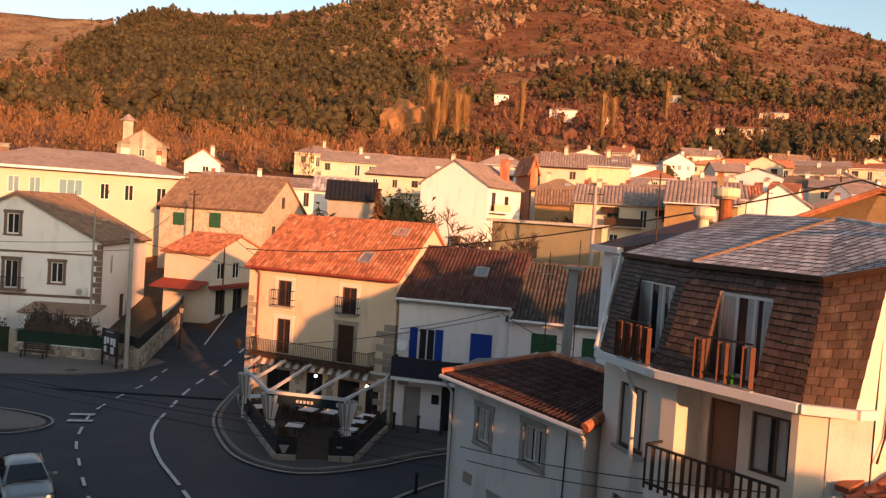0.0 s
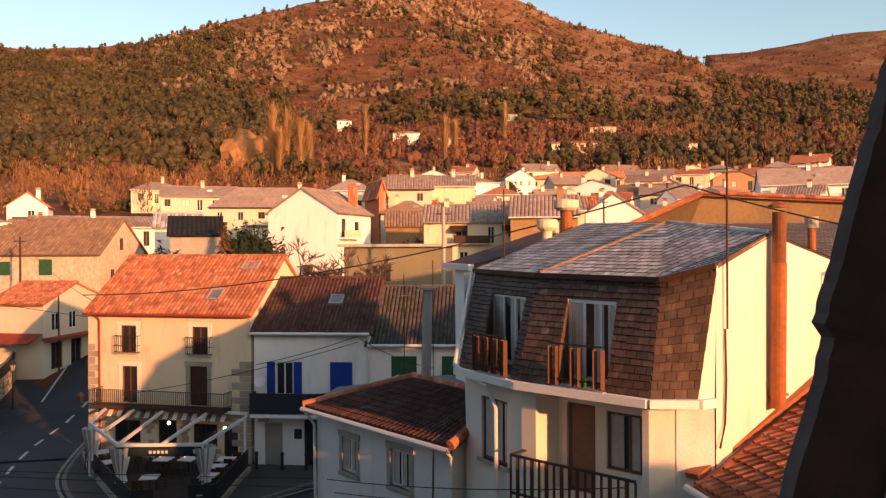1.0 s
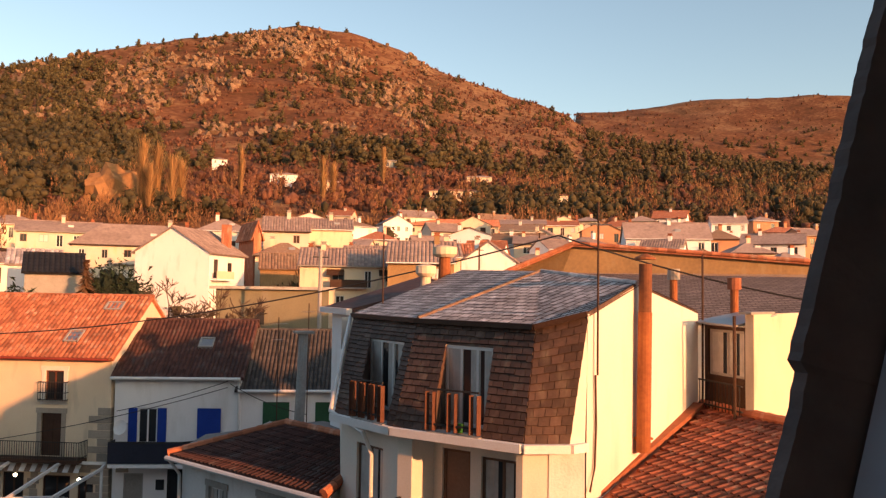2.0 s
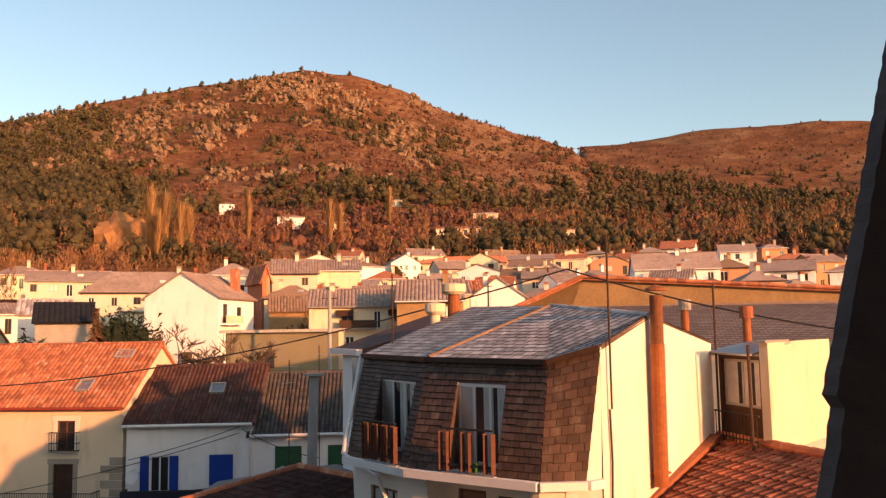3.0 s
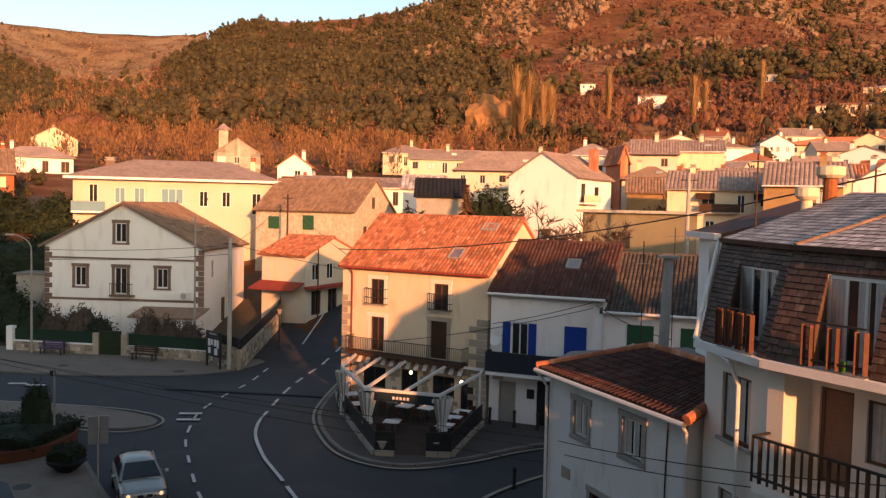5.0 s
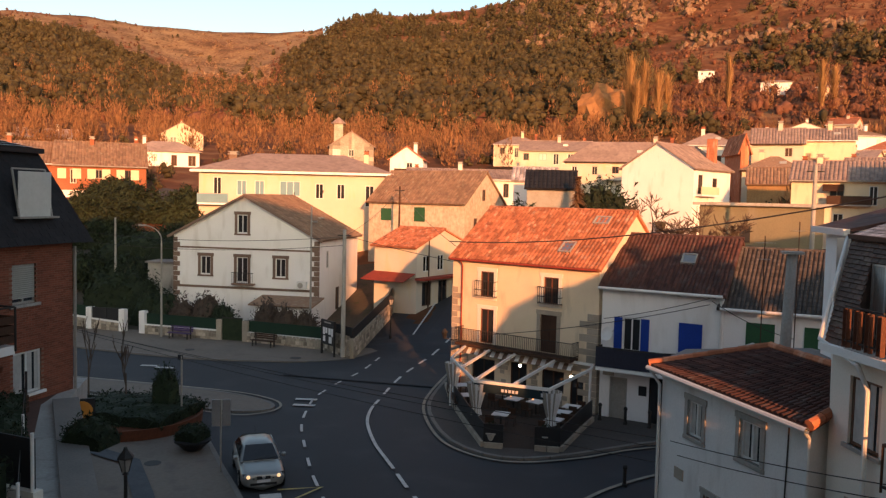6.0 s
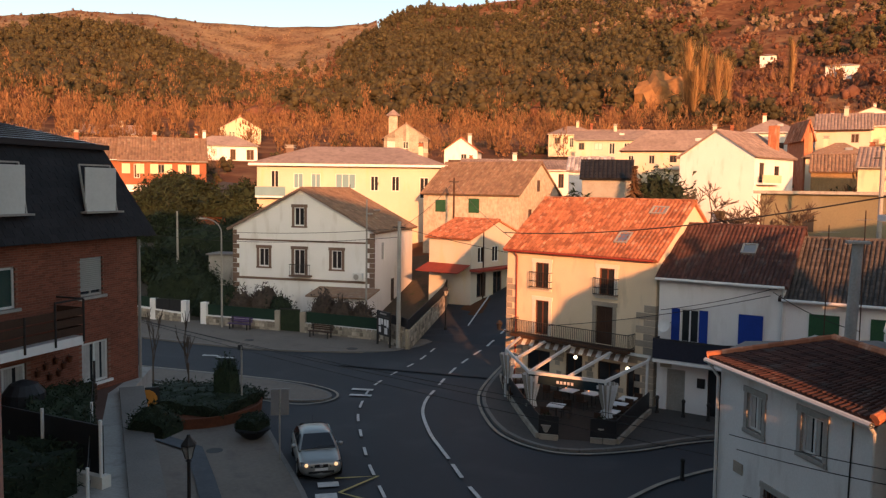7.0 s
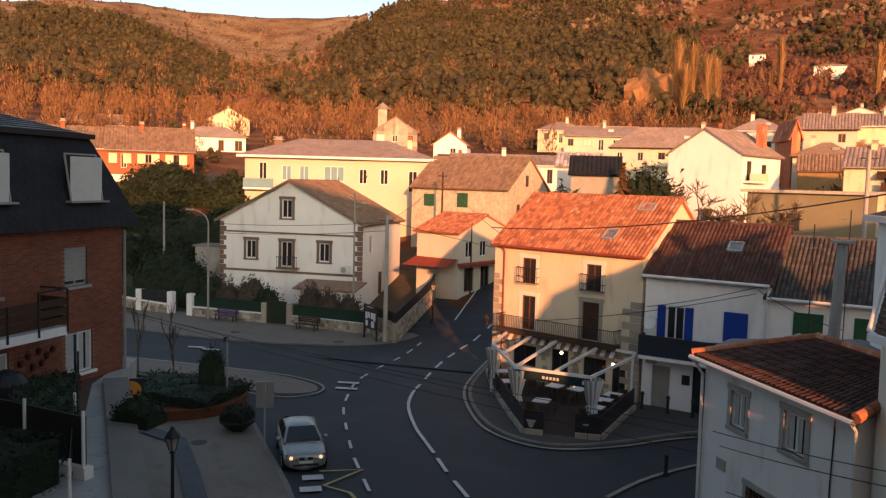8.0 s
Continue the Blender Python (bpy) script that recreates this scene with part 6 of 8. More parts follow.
def clumps(name, places, mat, label, category, lobes, flat=0.8, seed=3, sub=1, rough=0.35, tufts=0, core=1.0, tuft=0.3, up=0.0):
    """Many trees as one mesh: each place is (x, y, z, height, width); every crown has several ragged lobes."""
    rg = np.random.RandomState(seed)
    v0, f0 = ico(sub)
    vs, fs, n = [], [], 0
    for x, y, z, h, w in places:
        for k in range(lobes):
            t = (k + 0.5) / lobes
            r = w * (0.82 - 0.40 * t) * rg.uniform(0.75, 1.25)
            off = rg.uniform(-0.38, 0.38, 2) * w
            jag = 1 + rg.uniform(-rough, rough, (len(v0), 1))
            s = np.array([r, r, max(h / lobes * flat, r * 0.6)])
            c0 = np.array([x + off[0], y + off[1], z + h * (0.2 + 0.72 * t)])
            if core:
                vs.append(v0 * jag * s * core + c0)
                fs.append(f0 + n)
                n += len(v0)
            if tufts:
                d = rg.normal(size=(tufts, 3))
                d /= np.linalg.norm(d, axis=1)[:, None]
                p = c0 + d * s * rg.uniform(0.7, 1.12, (tufts, 1))
                a, b = rg.normal(size=(tufts, 3)) * r * tuft * 0.6, rg.normal(size=(tufts, 3)) * r * tuft * 0.6
                e = d * r * tuft * 1.5 + np.array([0, 0, up * r])
                vs.append(np.stack([p - a, p + b, p + e], 1).reshape(-1, 3))
                fs.append(np.arange(n, n + 3 * tufts).reshape(-1, 3))
                n += 3 * tufts
    V_, F_ = np.concatenate(vs), np.concatenate(fs)
    me = bpy.data.meshes.new(name)
    me.vertices.add(len(V_))
    me.vertices.foreach_set("co", V_.ravel())
    me.loops.add(F_.size)
    me.loops.foreach_set("vertex_index", F_.ravel().astype(np.int32))
    me.polygons.add(len(F_))
    me.polygons.foreach_set("loop_start", np.arange(0, F_.size, 3, dtype=np.int32))
    me.polygons.foreach_set("use_smooth", np.full(len(F_), category != "rocks", dtype=bool))
    me.update(calc_edges=True)
    me.materials.append(mat)
    return tagged(new(name, me), label, category, kind="stuff")


rng = random.Random(11)
pines, scrub, broad, rocks = [], [], [], []
for k in range(42000):
    az = rng.uniform(-58, 60)
    far = rng.random() < 0.22 and (az < -27 or az > 22)
    r = rng.uniform(960, 1400) if far else 250 + 470 * rng.random() ** 0.75
    x, y = -math.sin(radians(az)) * r, math.cos(radians(az)) * r
    n1, n2 = noise.noise((x * 0.011, y * 0.011, 3)), noise.noise((x * 0.028, y * 0.028, 9))
    z = ground(x, y)
    el = math.degrees(math.atan((z - EYE) / r))
    top = table(SKYLINE, az)
    # how wooded, how bushy
    wood = 0.10 + 0.5 * n1
    if 0 < az < 25:
        wood = 1.0 if el < top - 0.4 + n2 and (az > 4 or el < 10.5 + n2 * 3) else 0.3
        if az < 6:
            wood *= 0.25 + 0.75 * (n1 > -0.25 - (az - 1) * 0.1)
    elif az >= 32:
        wood = 0.95 if el > 5.2 else 0.4
    elif az >= 25:
        wood = 0.28 + n1 if el < 7 else 0.05
    elif az < -10:
        wood = (0.30 + 1.1 * n1 + 0.5 * n2) if el < top - 1.5 else 0.05
        if az < -26:
            wood += 0.12
    else:
        wood = 0.75 * (n1 + n2 * 0.6 > -0.05) if el < 8.6 else 0.10 + 0.5 * max(0, n2)
    if far:
        wood = 0.85 if (el < 10.8 and az < -27 and n1 + 0.4 * n2 > -0.12) else 0.1
    if el < 7 and abs(az) < 30 and rng.random() < 0.25:
        wood *= 0.4
    q = rng.random()
    if q < wood * 0.62:
        h = rng.uniform(4.5, 10.0) * (1.1 if az > 4 else 1.0) * (0.7 if el > 10 else 1)
        pines.append((x, y, z - 1.2, h, h * rng.uniform(0.32, 0.52)))
    elif q < (0.34 if el > 10.0 and -17 < az < 7 and n1 + n2 > -0.15 else 0.60) and not (26 < az < 33 and el > 7.2):
        h = rng.uniform(0.9, 3.0) * (1.35 if el < 8 else 0.8) * (1.4 if far else 1)
        scrub.append((x, y, z - 0.5, h, h * rng.uniform(0.7, 1.4)))
    elif q < 0.66 and el < 7.2:
        h = rng.uniform(6, 10)
        broad.append((x, y, z - 0.5, h, h * rng.uniform(0.28, 0.4)))
    elif q < 0.86 and el > 9.6 and -18 < az < 9 and noise.noise((x * 0.016, y * 0.016, 21)) + 0.5 * noise.noise((x * 0.05, y * 0.05, 2)) > 0.2 - 0.02 * (el - 10):
        rocks.append((x, y, z - 1.0, rng.uniform(1.2, 5.0), rng.uniform(1.2, 4.2)))
    elif q < 0.70 and el > 6.5 and 24 < az < 34:
        rocks.append((x, y, z - 0.6, rng.uniform(1, 3.0), rng.uniform(1, 3)))
CRAGS = ((-7.6, 17.1, 1.3, 0.55, 90), (-9.2, 16.3, 1.5, 0.6, 110), (-12.5, 15.4, 0.9, 0.7, 90), (-5.8, 16.5, 0.8, 0.35, 40), (-2.6, 14.9, 1.1, 0.5, 60), (-2.1, 13.1, 1.0, 0.6, 60), (-4.2, 13.6, 0.8, 0.3, 30), (-3.5, 10.6, 0.7, 0.3, 20), (30.0, 9.1, 1.6, 0.25, 60), (42.2, 10.5, 1.5, 0.2, 25), (23.3, 10.5, 0.5, 0.5, 30))  # bearing, height angle, spreads, boulders
for az0, el0, sa, se, count in CRAGS:
    for k in range(count):
        az, el = rng.gauss(az0, sa * 0.6), rng.gauss(el0, se * 0.6)
        if az > 22:
            r = rng.uniform(1080, 1330)
        else:
            r = next((q for q in range(300, 716, 4) if math.degrees(math.atan((polar(az, q).z - EYE) / q)) > el), 712)
        p = polar(az, r)
        h = rng.uniform(1.2, 5.2)
        rocks.append((p.x, p.y, p.z - h * 0.3, h * rng.uniform(0.8, 1.3), h * rng.uniform(0.5, 0.85)))
for k in range(1000):  # bare russet trees between the houses and the wood
    az = rng.uniform(-34, 50) if k % 2 else rng.uniform(8, 48)
    r = rng.uniform(172, 262) if az > 6 else rng.uniform(215, 262)
    x, y = -math.sin(radians(az)) * r, math.cos(radians(az)) * r
    h = rng.uniform(3.0, 6.5)
    (broad if rng.random() < 0.62 else pines).append((x, y, ground(x, y) - 0.4, h, h * rng.uniform(0.32, 0.5)))
for k in range(230):  # dark garden trees between the village houses
    az = rng.uniform(-42, 8) if k < 150 else rng.uniform(8, 46)
    r = rng.uniform(92, 205) if k < 150 else rng.uniform(128, 190)
    x, y = -math.sin(radians(az)) * r, math.cos(radians(az)) * r
    h = rng.uniform(2.8, 5.2) if k < 150 else rng.uniform(1.8, 3.4)
    (broad if rng.random() < 0.45 else pines).insert(0, (x, y, ground(x, y) - 0.4, h, h * rng.uniform(0.35, 0.55)))
clumps("pine_wood", pines[:9600], M_PINE, "dense dark green pines covering the hillside", "wood", 3, 0.7, 3, sub=1, rough=0.3, tufts=22, core=0.86, tuft=0.34)
clumps("scrub", scrub[:13000], M_SCRUB, "russet oak scrub over the hill", "scrub", 1, 0.9, 5, rough=0.4, tufts=20, core=0.7, tuft=0.3)
clumps("bare_trees", broad[-3000:], M_BARE, "bare russet broadleaf trees above the village", "trees", 2, 0.9, 7, rough=0.5, tufts=60, core=0, tuft=0.16, up=0.55)
clumps("rock_outcrops", rocks[-3200:], M_ROCK, "weathered granite outcrops on the hilltop", "rocks", 2, 0.9, 9, rough=0.55)
# the pale quarry face
qv, qf = ico(3)
bm = bmesh.new()
vs = []
c = polar(3.1, 283)
for p in qv:
    d = 1 + 0.3 * noise.noise(tuple(p * 2.2)) + 0.22 * noise.noise(tuple(p * 7))
    vs.append(bm.verts.new(c + V((p[0] * 10.5 * d, p[1] * 7 * d, p[2] * 9.5 * d + 2))))
for f in qf:
    bm.faces.new([vs[i] for i in f])
tagged(link("quarry_face", bm, material("pale_ochre_rock", (0.34, 0.18, 0.075), (0.20, 0.10, 0.042), 0.95, 0.8, 0.15, 0.6)), "pale ochre quarry rock face above the houses", "rock", kind="structure")


def poplar(az, r, h, w):
    p = polar(az, r)
    t = thing("poplar", at(p.x, p.y, p.z), "tall bare golden poplar above the roofs", "tree", "bare poplars")
    part("trunk", tube(bmesh.new(), (0, 0, -1), (0, 0, h * 0.7), 0.35, 0.08, 6), M_BARK, t)
    rg = random.Random(int(az * 100))
    bm = bmesh.new()
    for k in range(560):
        z = h * rg.uniform(0.05, 0.8)
        a = rg.uniform(0, 6.28)
        rad = w * (0.15 + 0.85 * rg.random()) * math.sin(3.14 * (0.16 + 0.66 * z / h))
        b = V((math.cos(a) * rad * 0.3, math.sin(a) * rad * 0.3, z))
        e = V((math.cos(a) * rad, math.sin(a) * rad, min(h, z + h * rg.uniform(0.14, 0.3))))
        s = V((math.cos(a + 1.57), math.sin(a + 1.57), 0)) * rg.uniform(0.06, 0.15)
        bm.faces.new([bm.verts.new(q) for q in (b - s, b + s, e)])
    part("crown", bm, M_POPLAR, t)


for a, r, h, w in ((1.35, 262, 25, 4.2), (0.4, 266, 23, 4.0), (-0.5, 262, 20, 3.5), (-1.1, 268, 18, 3.2), (-5.0, 300, 20, 2.4), (-14.8, 330, 18, 2.2), (-10.6, 290, 18, 3.0), (-11.3, 300, 15, 3), (0.9, 258, 17, 4)):
    poplar(a, r, h, w)


def bare_tree(x, y, z, h, spread, label, mat=M_TWIG, seed=1, levels=4, upright=0.5, name="bare_tree", thick=0.09):
    t = thing(name, at(x, y, z), label, "tree")
    rg = random.Random(seed)
    trunk, twigs = bmesh.new(), bmesh.new()

    def grow(p, d, l, r, lev):
        e = p + d * l
        tube(trunk if lev < 1 else twigs, p, e, r, r * 0.65, 6 if lev < 2 else 4, False)
        if lev >= levels:
            return
        for k in range(3 if lev < 3 else 4):
            a = rg.uniform(0, 6.28)
            s = rg.uniform(0.4, 1.0) * spread
            nd = (d + V((math.cos(a) * s, math.sin(a) * s, upright * rg.random()))).normalized()
            grow(p.lerp(e, rg.uniform(0.55, 1.0)), nd, l * rg.uniform(0.55, 0.8), max(0.026, r * 0.62), lev + 1)

    grow(V((0, 0, 0)), V((0, 0, 1)), h * 0.36, thick, 0)
    part("trunk", trunk, M_BARK, t)
    part("crown", twigs, mat, t)
    return t


bare_tree(1.5, 53.5, 4.9, 8.2, 1.25, "gnarled leafless fruit tree before a white wall", M_BARK, seed=5, levels=5, upright=0.2, thick=0.13)
bare_tree(3.7, 54.6, 4.9, 7.8, 1.25, "gnarled leafless fruit tree before a white wall", M_BARK, seed=8, levels=5, upright=0.2, thick=0.12)


def leafy(name, x, y, z, w, d, h, label, mat=M_HEDGE, seed=1, category="hedge", n=900, size=0.16, yaw=0.0, dome=0.0, kind=""):
    """A hedge or shrub: a dark inner body and many small leaf blades."""
    t = thing(name, at(x, y, z, yaw), label, category, kind=kind)
    rg = random.Random(seed)
    bm = bmesh.new()
    top = lambda u, v: h * (1 - dome * (u * u + v * v)) * (0.9 + 0.12 * math.sin(u * 9 + seed) * math.cos(v * 7))
    k = 8
    grid = [[bm.verts.new((u * w / 2, v * d / 2, max(0.05, top(u, v) * 0.9))) for v in np.linspace(-0.95, 0.95, k)] for u in np.linspace(-0.96, 0.96, k * 2)]
    lo = [[bm.verts.new((q.co.x, q.co.y, 0)) for q in r] for r in grid]
    for i in range(len(grid) - 1):
        for j in range(k - 1):
            bm.faces.new((grid[i][j], grid[i + 1][j], grid[i + 1][j + 1], grid[i][j + 1]))
        bm.faces.new((lo[i][0], lo[i + 1][0], grid[i + 1][0], grid[i][0]))
        bm.faces.new((lo[i + 1][-1], lo[i][-1], grid[i][-1], grid[i + 1][-1]))
    for j in range(k - 1):
        bm.faces.new((lo[0][j + 1], lo[0][j], grid[0][j], grid[0][j + 1]))
        bm.faces.new((lo[-1][j], lo[-1][j + 1], grid[-1][j + 1], grid[-1][j]))
    part("body", bm, mat, t)
    bm = bmesh.new()
    for _ in range(n):
        u, v = rg.uniform(-1, 1), rg.uniform(-1, 1)
        zt = top(u, v)
        side = rg.random() < 0.55
        if side:
            if rg.random() < 0.5:
                v = rg.choice((-1, 1)) * rg.uniform(0.92, 1.05)
            else:
                u = rg.choice((-1, 1)) * rg.uniform(0.95, 1.04)
            zz = max(0.05, zt) * rg.random() ** 0.8
        else:
            zz = zt * rg.uniform(0.88, 1.06)
        p = V((u * w / 2, v * d / 2, zz))
        a, b = V((rg.uniform(-1, 1), rg.uniform(-1, 1), rg.uniform(-1, 1))), V((rg.uniform(-1, 1), rg.uniform(-1, 1), rg.uniform(-1, 1)))
        s = size * rg.uniform(0.6, 1.4)
        bm.faces.new([bm.verts.new(p + q) for q in (-a * s * 0.5, b * s * 0.5, a * s)])
    part("leaves", bm, mat, t)
    return t


leafy("evergreen_shrub", -11.2, 74.5, 3.0, 4.5, 4, 8.6, "tall dark evergreen beside the stone cottage", M_HEDGE, 3, "shrub", 2600, 0.4, dome=0.35)
leafy("evergreen_shrub", -4.2, 82, 5.0, 6.5, 4, 9.0, "dark evergreen mass beside the grey shed", M_HEDGE, 6, "shrub", 1800, 0.4, dome=0.3)
bm = bmesh.new()
cf = thing("conifer", at(-6.2, 77.0, 4.8), "small ragged golden conifer by the shed", "tree")
part("trunk", tube(bmesh.new(), (0, 0, 0), (0, 0, 8.6), 0.12, 0.03, 6), M_BARK, cf)
rg = random.Random(2)
for k in range(420):
    z = rg.uniform(4.2, 8.8)
    a, r = rg.uniform(0, 6.28), (9.0 - z) * 0.33 * rg.uniform(0.5, 1)
    p = V((math.cos(a) * r, math.sin(a) * r, z - r * 0.2))
    q = V((math.cos(a), math.sin(a), -0.4)) * 0.4
    s = V((-math.sin(a), math.cos(a), 0)) * 0.14
    bm.faces.new([bm.verts.new(w) for w in (p - s - q, p + s - q, p + q)])
part("crown", bm, M_BARE, cf)

# ---- details of the cream house ----
sk = new("balcony")
sk.parent = cream
part("balcony_slab", box(bmesh.new(), -4.0, 3.75, -0.85, 0, 2.86, 3.02), M_WOODDK, sk)
bal_rail = [(-4.0, 0.0), (-4.0, -0.82), (3.75, -0.82), (3.75, 0.0)]
for z in (3.12, 3.88):
    for a, b in zip(bal_rail, bal_rail[1:]):
        part("rail", beam(bmesh.new(), (*a, z), (*b, z), 0.035, 0.035), M_IRON, sk)
for a, b in zip(bal_rail, bal_rail[1:]):
    n = int(math.dist(a, b) / 0.12)
    for i in range(n + 1):
        p = V((*a, 0)).lerp(V((*b, 0)), i / n)
        part("bar", tube(bmesh.new(), p + V((0, 0, 3.02)), p + V((0, 0, 3.88)), 0.015, n=5), M_IRON, sk)
for side, x0 in (("l", -OW / 2), ("r", OW / 2)):
    z, k = -0.1, 0
    while z < (5.2 if side == "r" else 6.2):
        hgt = 0.34 + 0.1 * ((k * 7) % 3) / 3
        wd = (0.95 if k % 2 else 0.55) * (1.15 if side == "r" else 0.75)
        x = (x0 - 0.015, x0 + wd) if side == "l" else (x0 - wd, x0 + 0.015)
        part("quoin", box(bmesh.new(), *x, -0.03, 0.3, z, z + hgt - 0.03), M_GRANITE, cream)
        z += hgt
        k += 1
rg = random.Random(6)
z = -0.05
while z < 2.75:
    x = -OW / 2 + 0.8
    hgt = rg.uniform(0.25, 0.36)
    while x < OW / 2 - 1.0:
        w = rg.uniform(0.3, 0.65)
        inside = any(h[0] - OW / 2 - 0.05 < x + w and x < h[0] + h[2] - OW / 2 + 0.05 and z < h[1] + h[3] + 0.05 and z + hgt > h[1] - 0.05 for h in ((1.6, 0.9, 1.6, 1.2), (4.3, 0.1, 1.1, 2.1), (6.4, 0.9, 1.4, 1.2), (8.2, 0.1, 0.8, 2.0)))
        if not inside:
            part("stone", box(bmesh.new(), x + 0.015, min(x + w, OW / 2 - 0.9) - 0.015, -0.02 - rg.uniform(0, 0.02), 0.1, z + 0.012, z + hgt - 0.012), M_GRANITE, cream)
        x += w
    z += hgt
pipe_run(cream, [(-OW / 2 + 0.05, -0.36, 7.86), (OW / 2 - 0.05, -0.36, 7.86)], 0.07, M_AWNRED, "gutter")
pipe_run(cream, [(-OW / 2 + 0.75, -0.3, 7.8), (-OW / 2 + 0.75, -0.08, 7.5), (-OW / 2 + 0.75, -0.08, 0.2)], 0.045, M_AWNRED)


def skylight(parent, x, y, z, pitch, w=0.8, h=0.95):
    e = new("skylight")
    e.parent = parent
    e.matrix_basis = pose(x, y, z, pitch, 0, 0)
    bm = bmesh.new()
    for a in ((-w / 2, w / 2, -h / 2, -h / 2 + 0.08), (-w / 2, w / 2, h / 2 - 0.08, h / 2), (-w / 2, -w / 2 + 0.08, -h / 2, h / 2), (w / 2 - 0.08, w / 2, -h / 2, h / 2)):
        box(bm, *a, 0, 0.14)
    part("frame", bm, M_FRAME_GY, e)
    part("pane", box(bmesh.new(), -w / 2 + 0.06, w / 2 - 0.06, -h / 2 + 0.06, h / 2 - 0.06, 0.07, 0.09), M_METAL, e)


skylight(cream, 2.3, 1.05, 8.85, 35.5)
skylight(cream, 3.3, 3.2, 10.35, 35.5, 1.0, 0.7)
skylight(blue, 0.9, 1.9, 8.55, 34.8, 0.75, 0.8)
skylight(white, 4.4, 4.6, 8.95, 0, 0.8, 0.9)
skylight(white, 4.0, 7.6, 9.2, 0, 0.8, 0.9)

# ---- details of the blue-shuttered house ----
sb = new("balcony")
sb.parent = blue
part("balcony_slab", box(bmesh.new(), -3.0, 3.0, -0.95, 0, 2.75, 2.92), M_WHITE, sb)
part("canvas_screen", box(bmesh.new(), -3.0, 3.0, -0.96, -0.92, 2.95, 3.95), M_CANVAS, sb)
part("rail", beam(bmesh.new(), (-3.0, -0.94, 3.98), (3.0, -0.94, 3.98), 0.05, 0.05), M_IRON, sb)
part("canvas_screen", box(bmesh.new(), -3.02, -2.98, -0.94, 0, 2.95, 3.95), M_CANVAS, sb)
pipe_run(blue, [(-3.2, -0.36, 6.98), (3.1, -0.36, 6.98)], 0.08, M_FRAME, "gutter")
pipe_run(blue, [(2.98, -0.3, 6.95), (2.98, -0.07, 6.6), (2.98, -0.07, 0.2)], 0.05, M_FRAME)
pipe_run(green, [(-3.3, -0.36, 6.38), (3.4, -0.36, 6.38)], 0.08, M_FRAME, "gutter")
part("meter_box", box(bmesh.new(), -0.95, -0.55, -0.05, 0.0, 1.5, 2.0), M_PLASTIC, blue)
part("sign_plate", box(bmesh.new(), -2.9, -2.3, -0.04, 0.0, 2.35, 2.65), M_GRANITE, blue)
dish = thing("satellite_dish", blue.matrix_basis @ pose(-2.55, -0.5, 4.6, 70, 0, -20), "white satellite dish on a wall arm", "satellite dish")
part("dish", lathe(bmesh.new(), [(0.05, 0.0), (0.2, 0.02), (0.36, 0.09), (0.37, 0.1), (0.2, 0.035), (0.04, 0.02)], 18), M_FRAME, dish)
part("arm", tube(bmesh.new(), (0, 0, 0), (0, 0.3, -0.4), 0.02, n=6), M_PIPE, dish)
for x, y in ((-1.9, 42.6), (-0.6, 42.2), (0.6, 41.9), (-0.4, 33.2)):
    t = thing("bollard", at(x, y, 0.12 if y > 40 else 0), "dark iron street bollard on the paving", "bollard", "street bollards")
    part("body", lathe(bmesh.new(), [(0.11, 0), (0.10, 0.1), (0.075, 0.14), (0.07, 0.72), (0.1, 0.76), (0.1, 0.82), (0.06, 0.9)], 10), M_IRON, t)

# chimney flue and roof bits between the houses
t = thing("flue_pipe", at(5.6, 34.6, 5.4), "tall pale cement flue with a cowl", "flue")
part("pipe", tube(bmesh.new(), (0, 0, 0), (0.12, 0, 4.2), 0.22, 0.2, 12), M_CONC, t)
part("cap", box(bmesh.new(), -0.28, 0.52, -0.35, 0.35, 4.2, 4.3), M_PIPE, t)
mast(5.0, 37.0, 4.0, 10.2, "thin steel pole with wire brackets", [(5.9, 0.8, 0.4), (5.2, 0.6, 1.0)])
mast(6.6, 38.5, 4.0, 10.8, "thin steel pole with wire brackets", [(6.4, 0.8, 0.8)])

# ---- the bar's terrace: low wall, pergola, curtains, tables ----
o_inv = cream.matrix_basis
per = thing("terrace_pergola", o_inv.copy(), "white steel pergola with folded striped curtains", "pergola")
PW, PD, PZ = (-4.2, 3.9), -6.2, 2.75
fl, fr, bl_, br_ = V((1.83, -6.86, 2.6)), V((5.49, -5.91, 2.6)), V((-1.95, -3.8, 2.75)), V((5.2, -1.3, 2.8))
wl_, wm_, wr_ = V((-3.4, -0.45, 2.85)), V((0.1, -0.4, 2.85)), V((4.9, -0.4, 2.85))
for a, b in ((fl, fr), (fl, bl_), (fr, br_), (bl_, wl_), (wl_, wr_), (fl, wm_), (fl.lerp(fr, 0.52), V((2.7, -0.4, 2.85))), (bl_.lerp(fl, 0.45), V((-1.6, -0.42, 2.85))), (br_, wr_)):
    part("beam", beam(bmesh.new(), a, b, 0.10, 0.14), M_FRAME, per)
for p in (fl, fr, bl_, br_):
    part("post", box(bmesh.new(), p.x - 0.05, p.x + 0.05, p.y - 0.05, p.y + 0.05, 0.12, p.z), M_FRAME, per)
part("banner", slab(bmesh.new(), [fl + V((0, -0.08, -0.5)), fr + V((0, -0.08, -0.5)), fr + V((0, -0.08, -0.08)), fl + V((0, -0.08, -0.08))], 0.03), material("teal_black_canvas", (0.012, 0.028, 0.036), (0.01, 0.02, 0.028), 0.8, 10, 1), per)
mid = fl.lerp(fr, 0.5)
ud = (fr - fl).normalized()
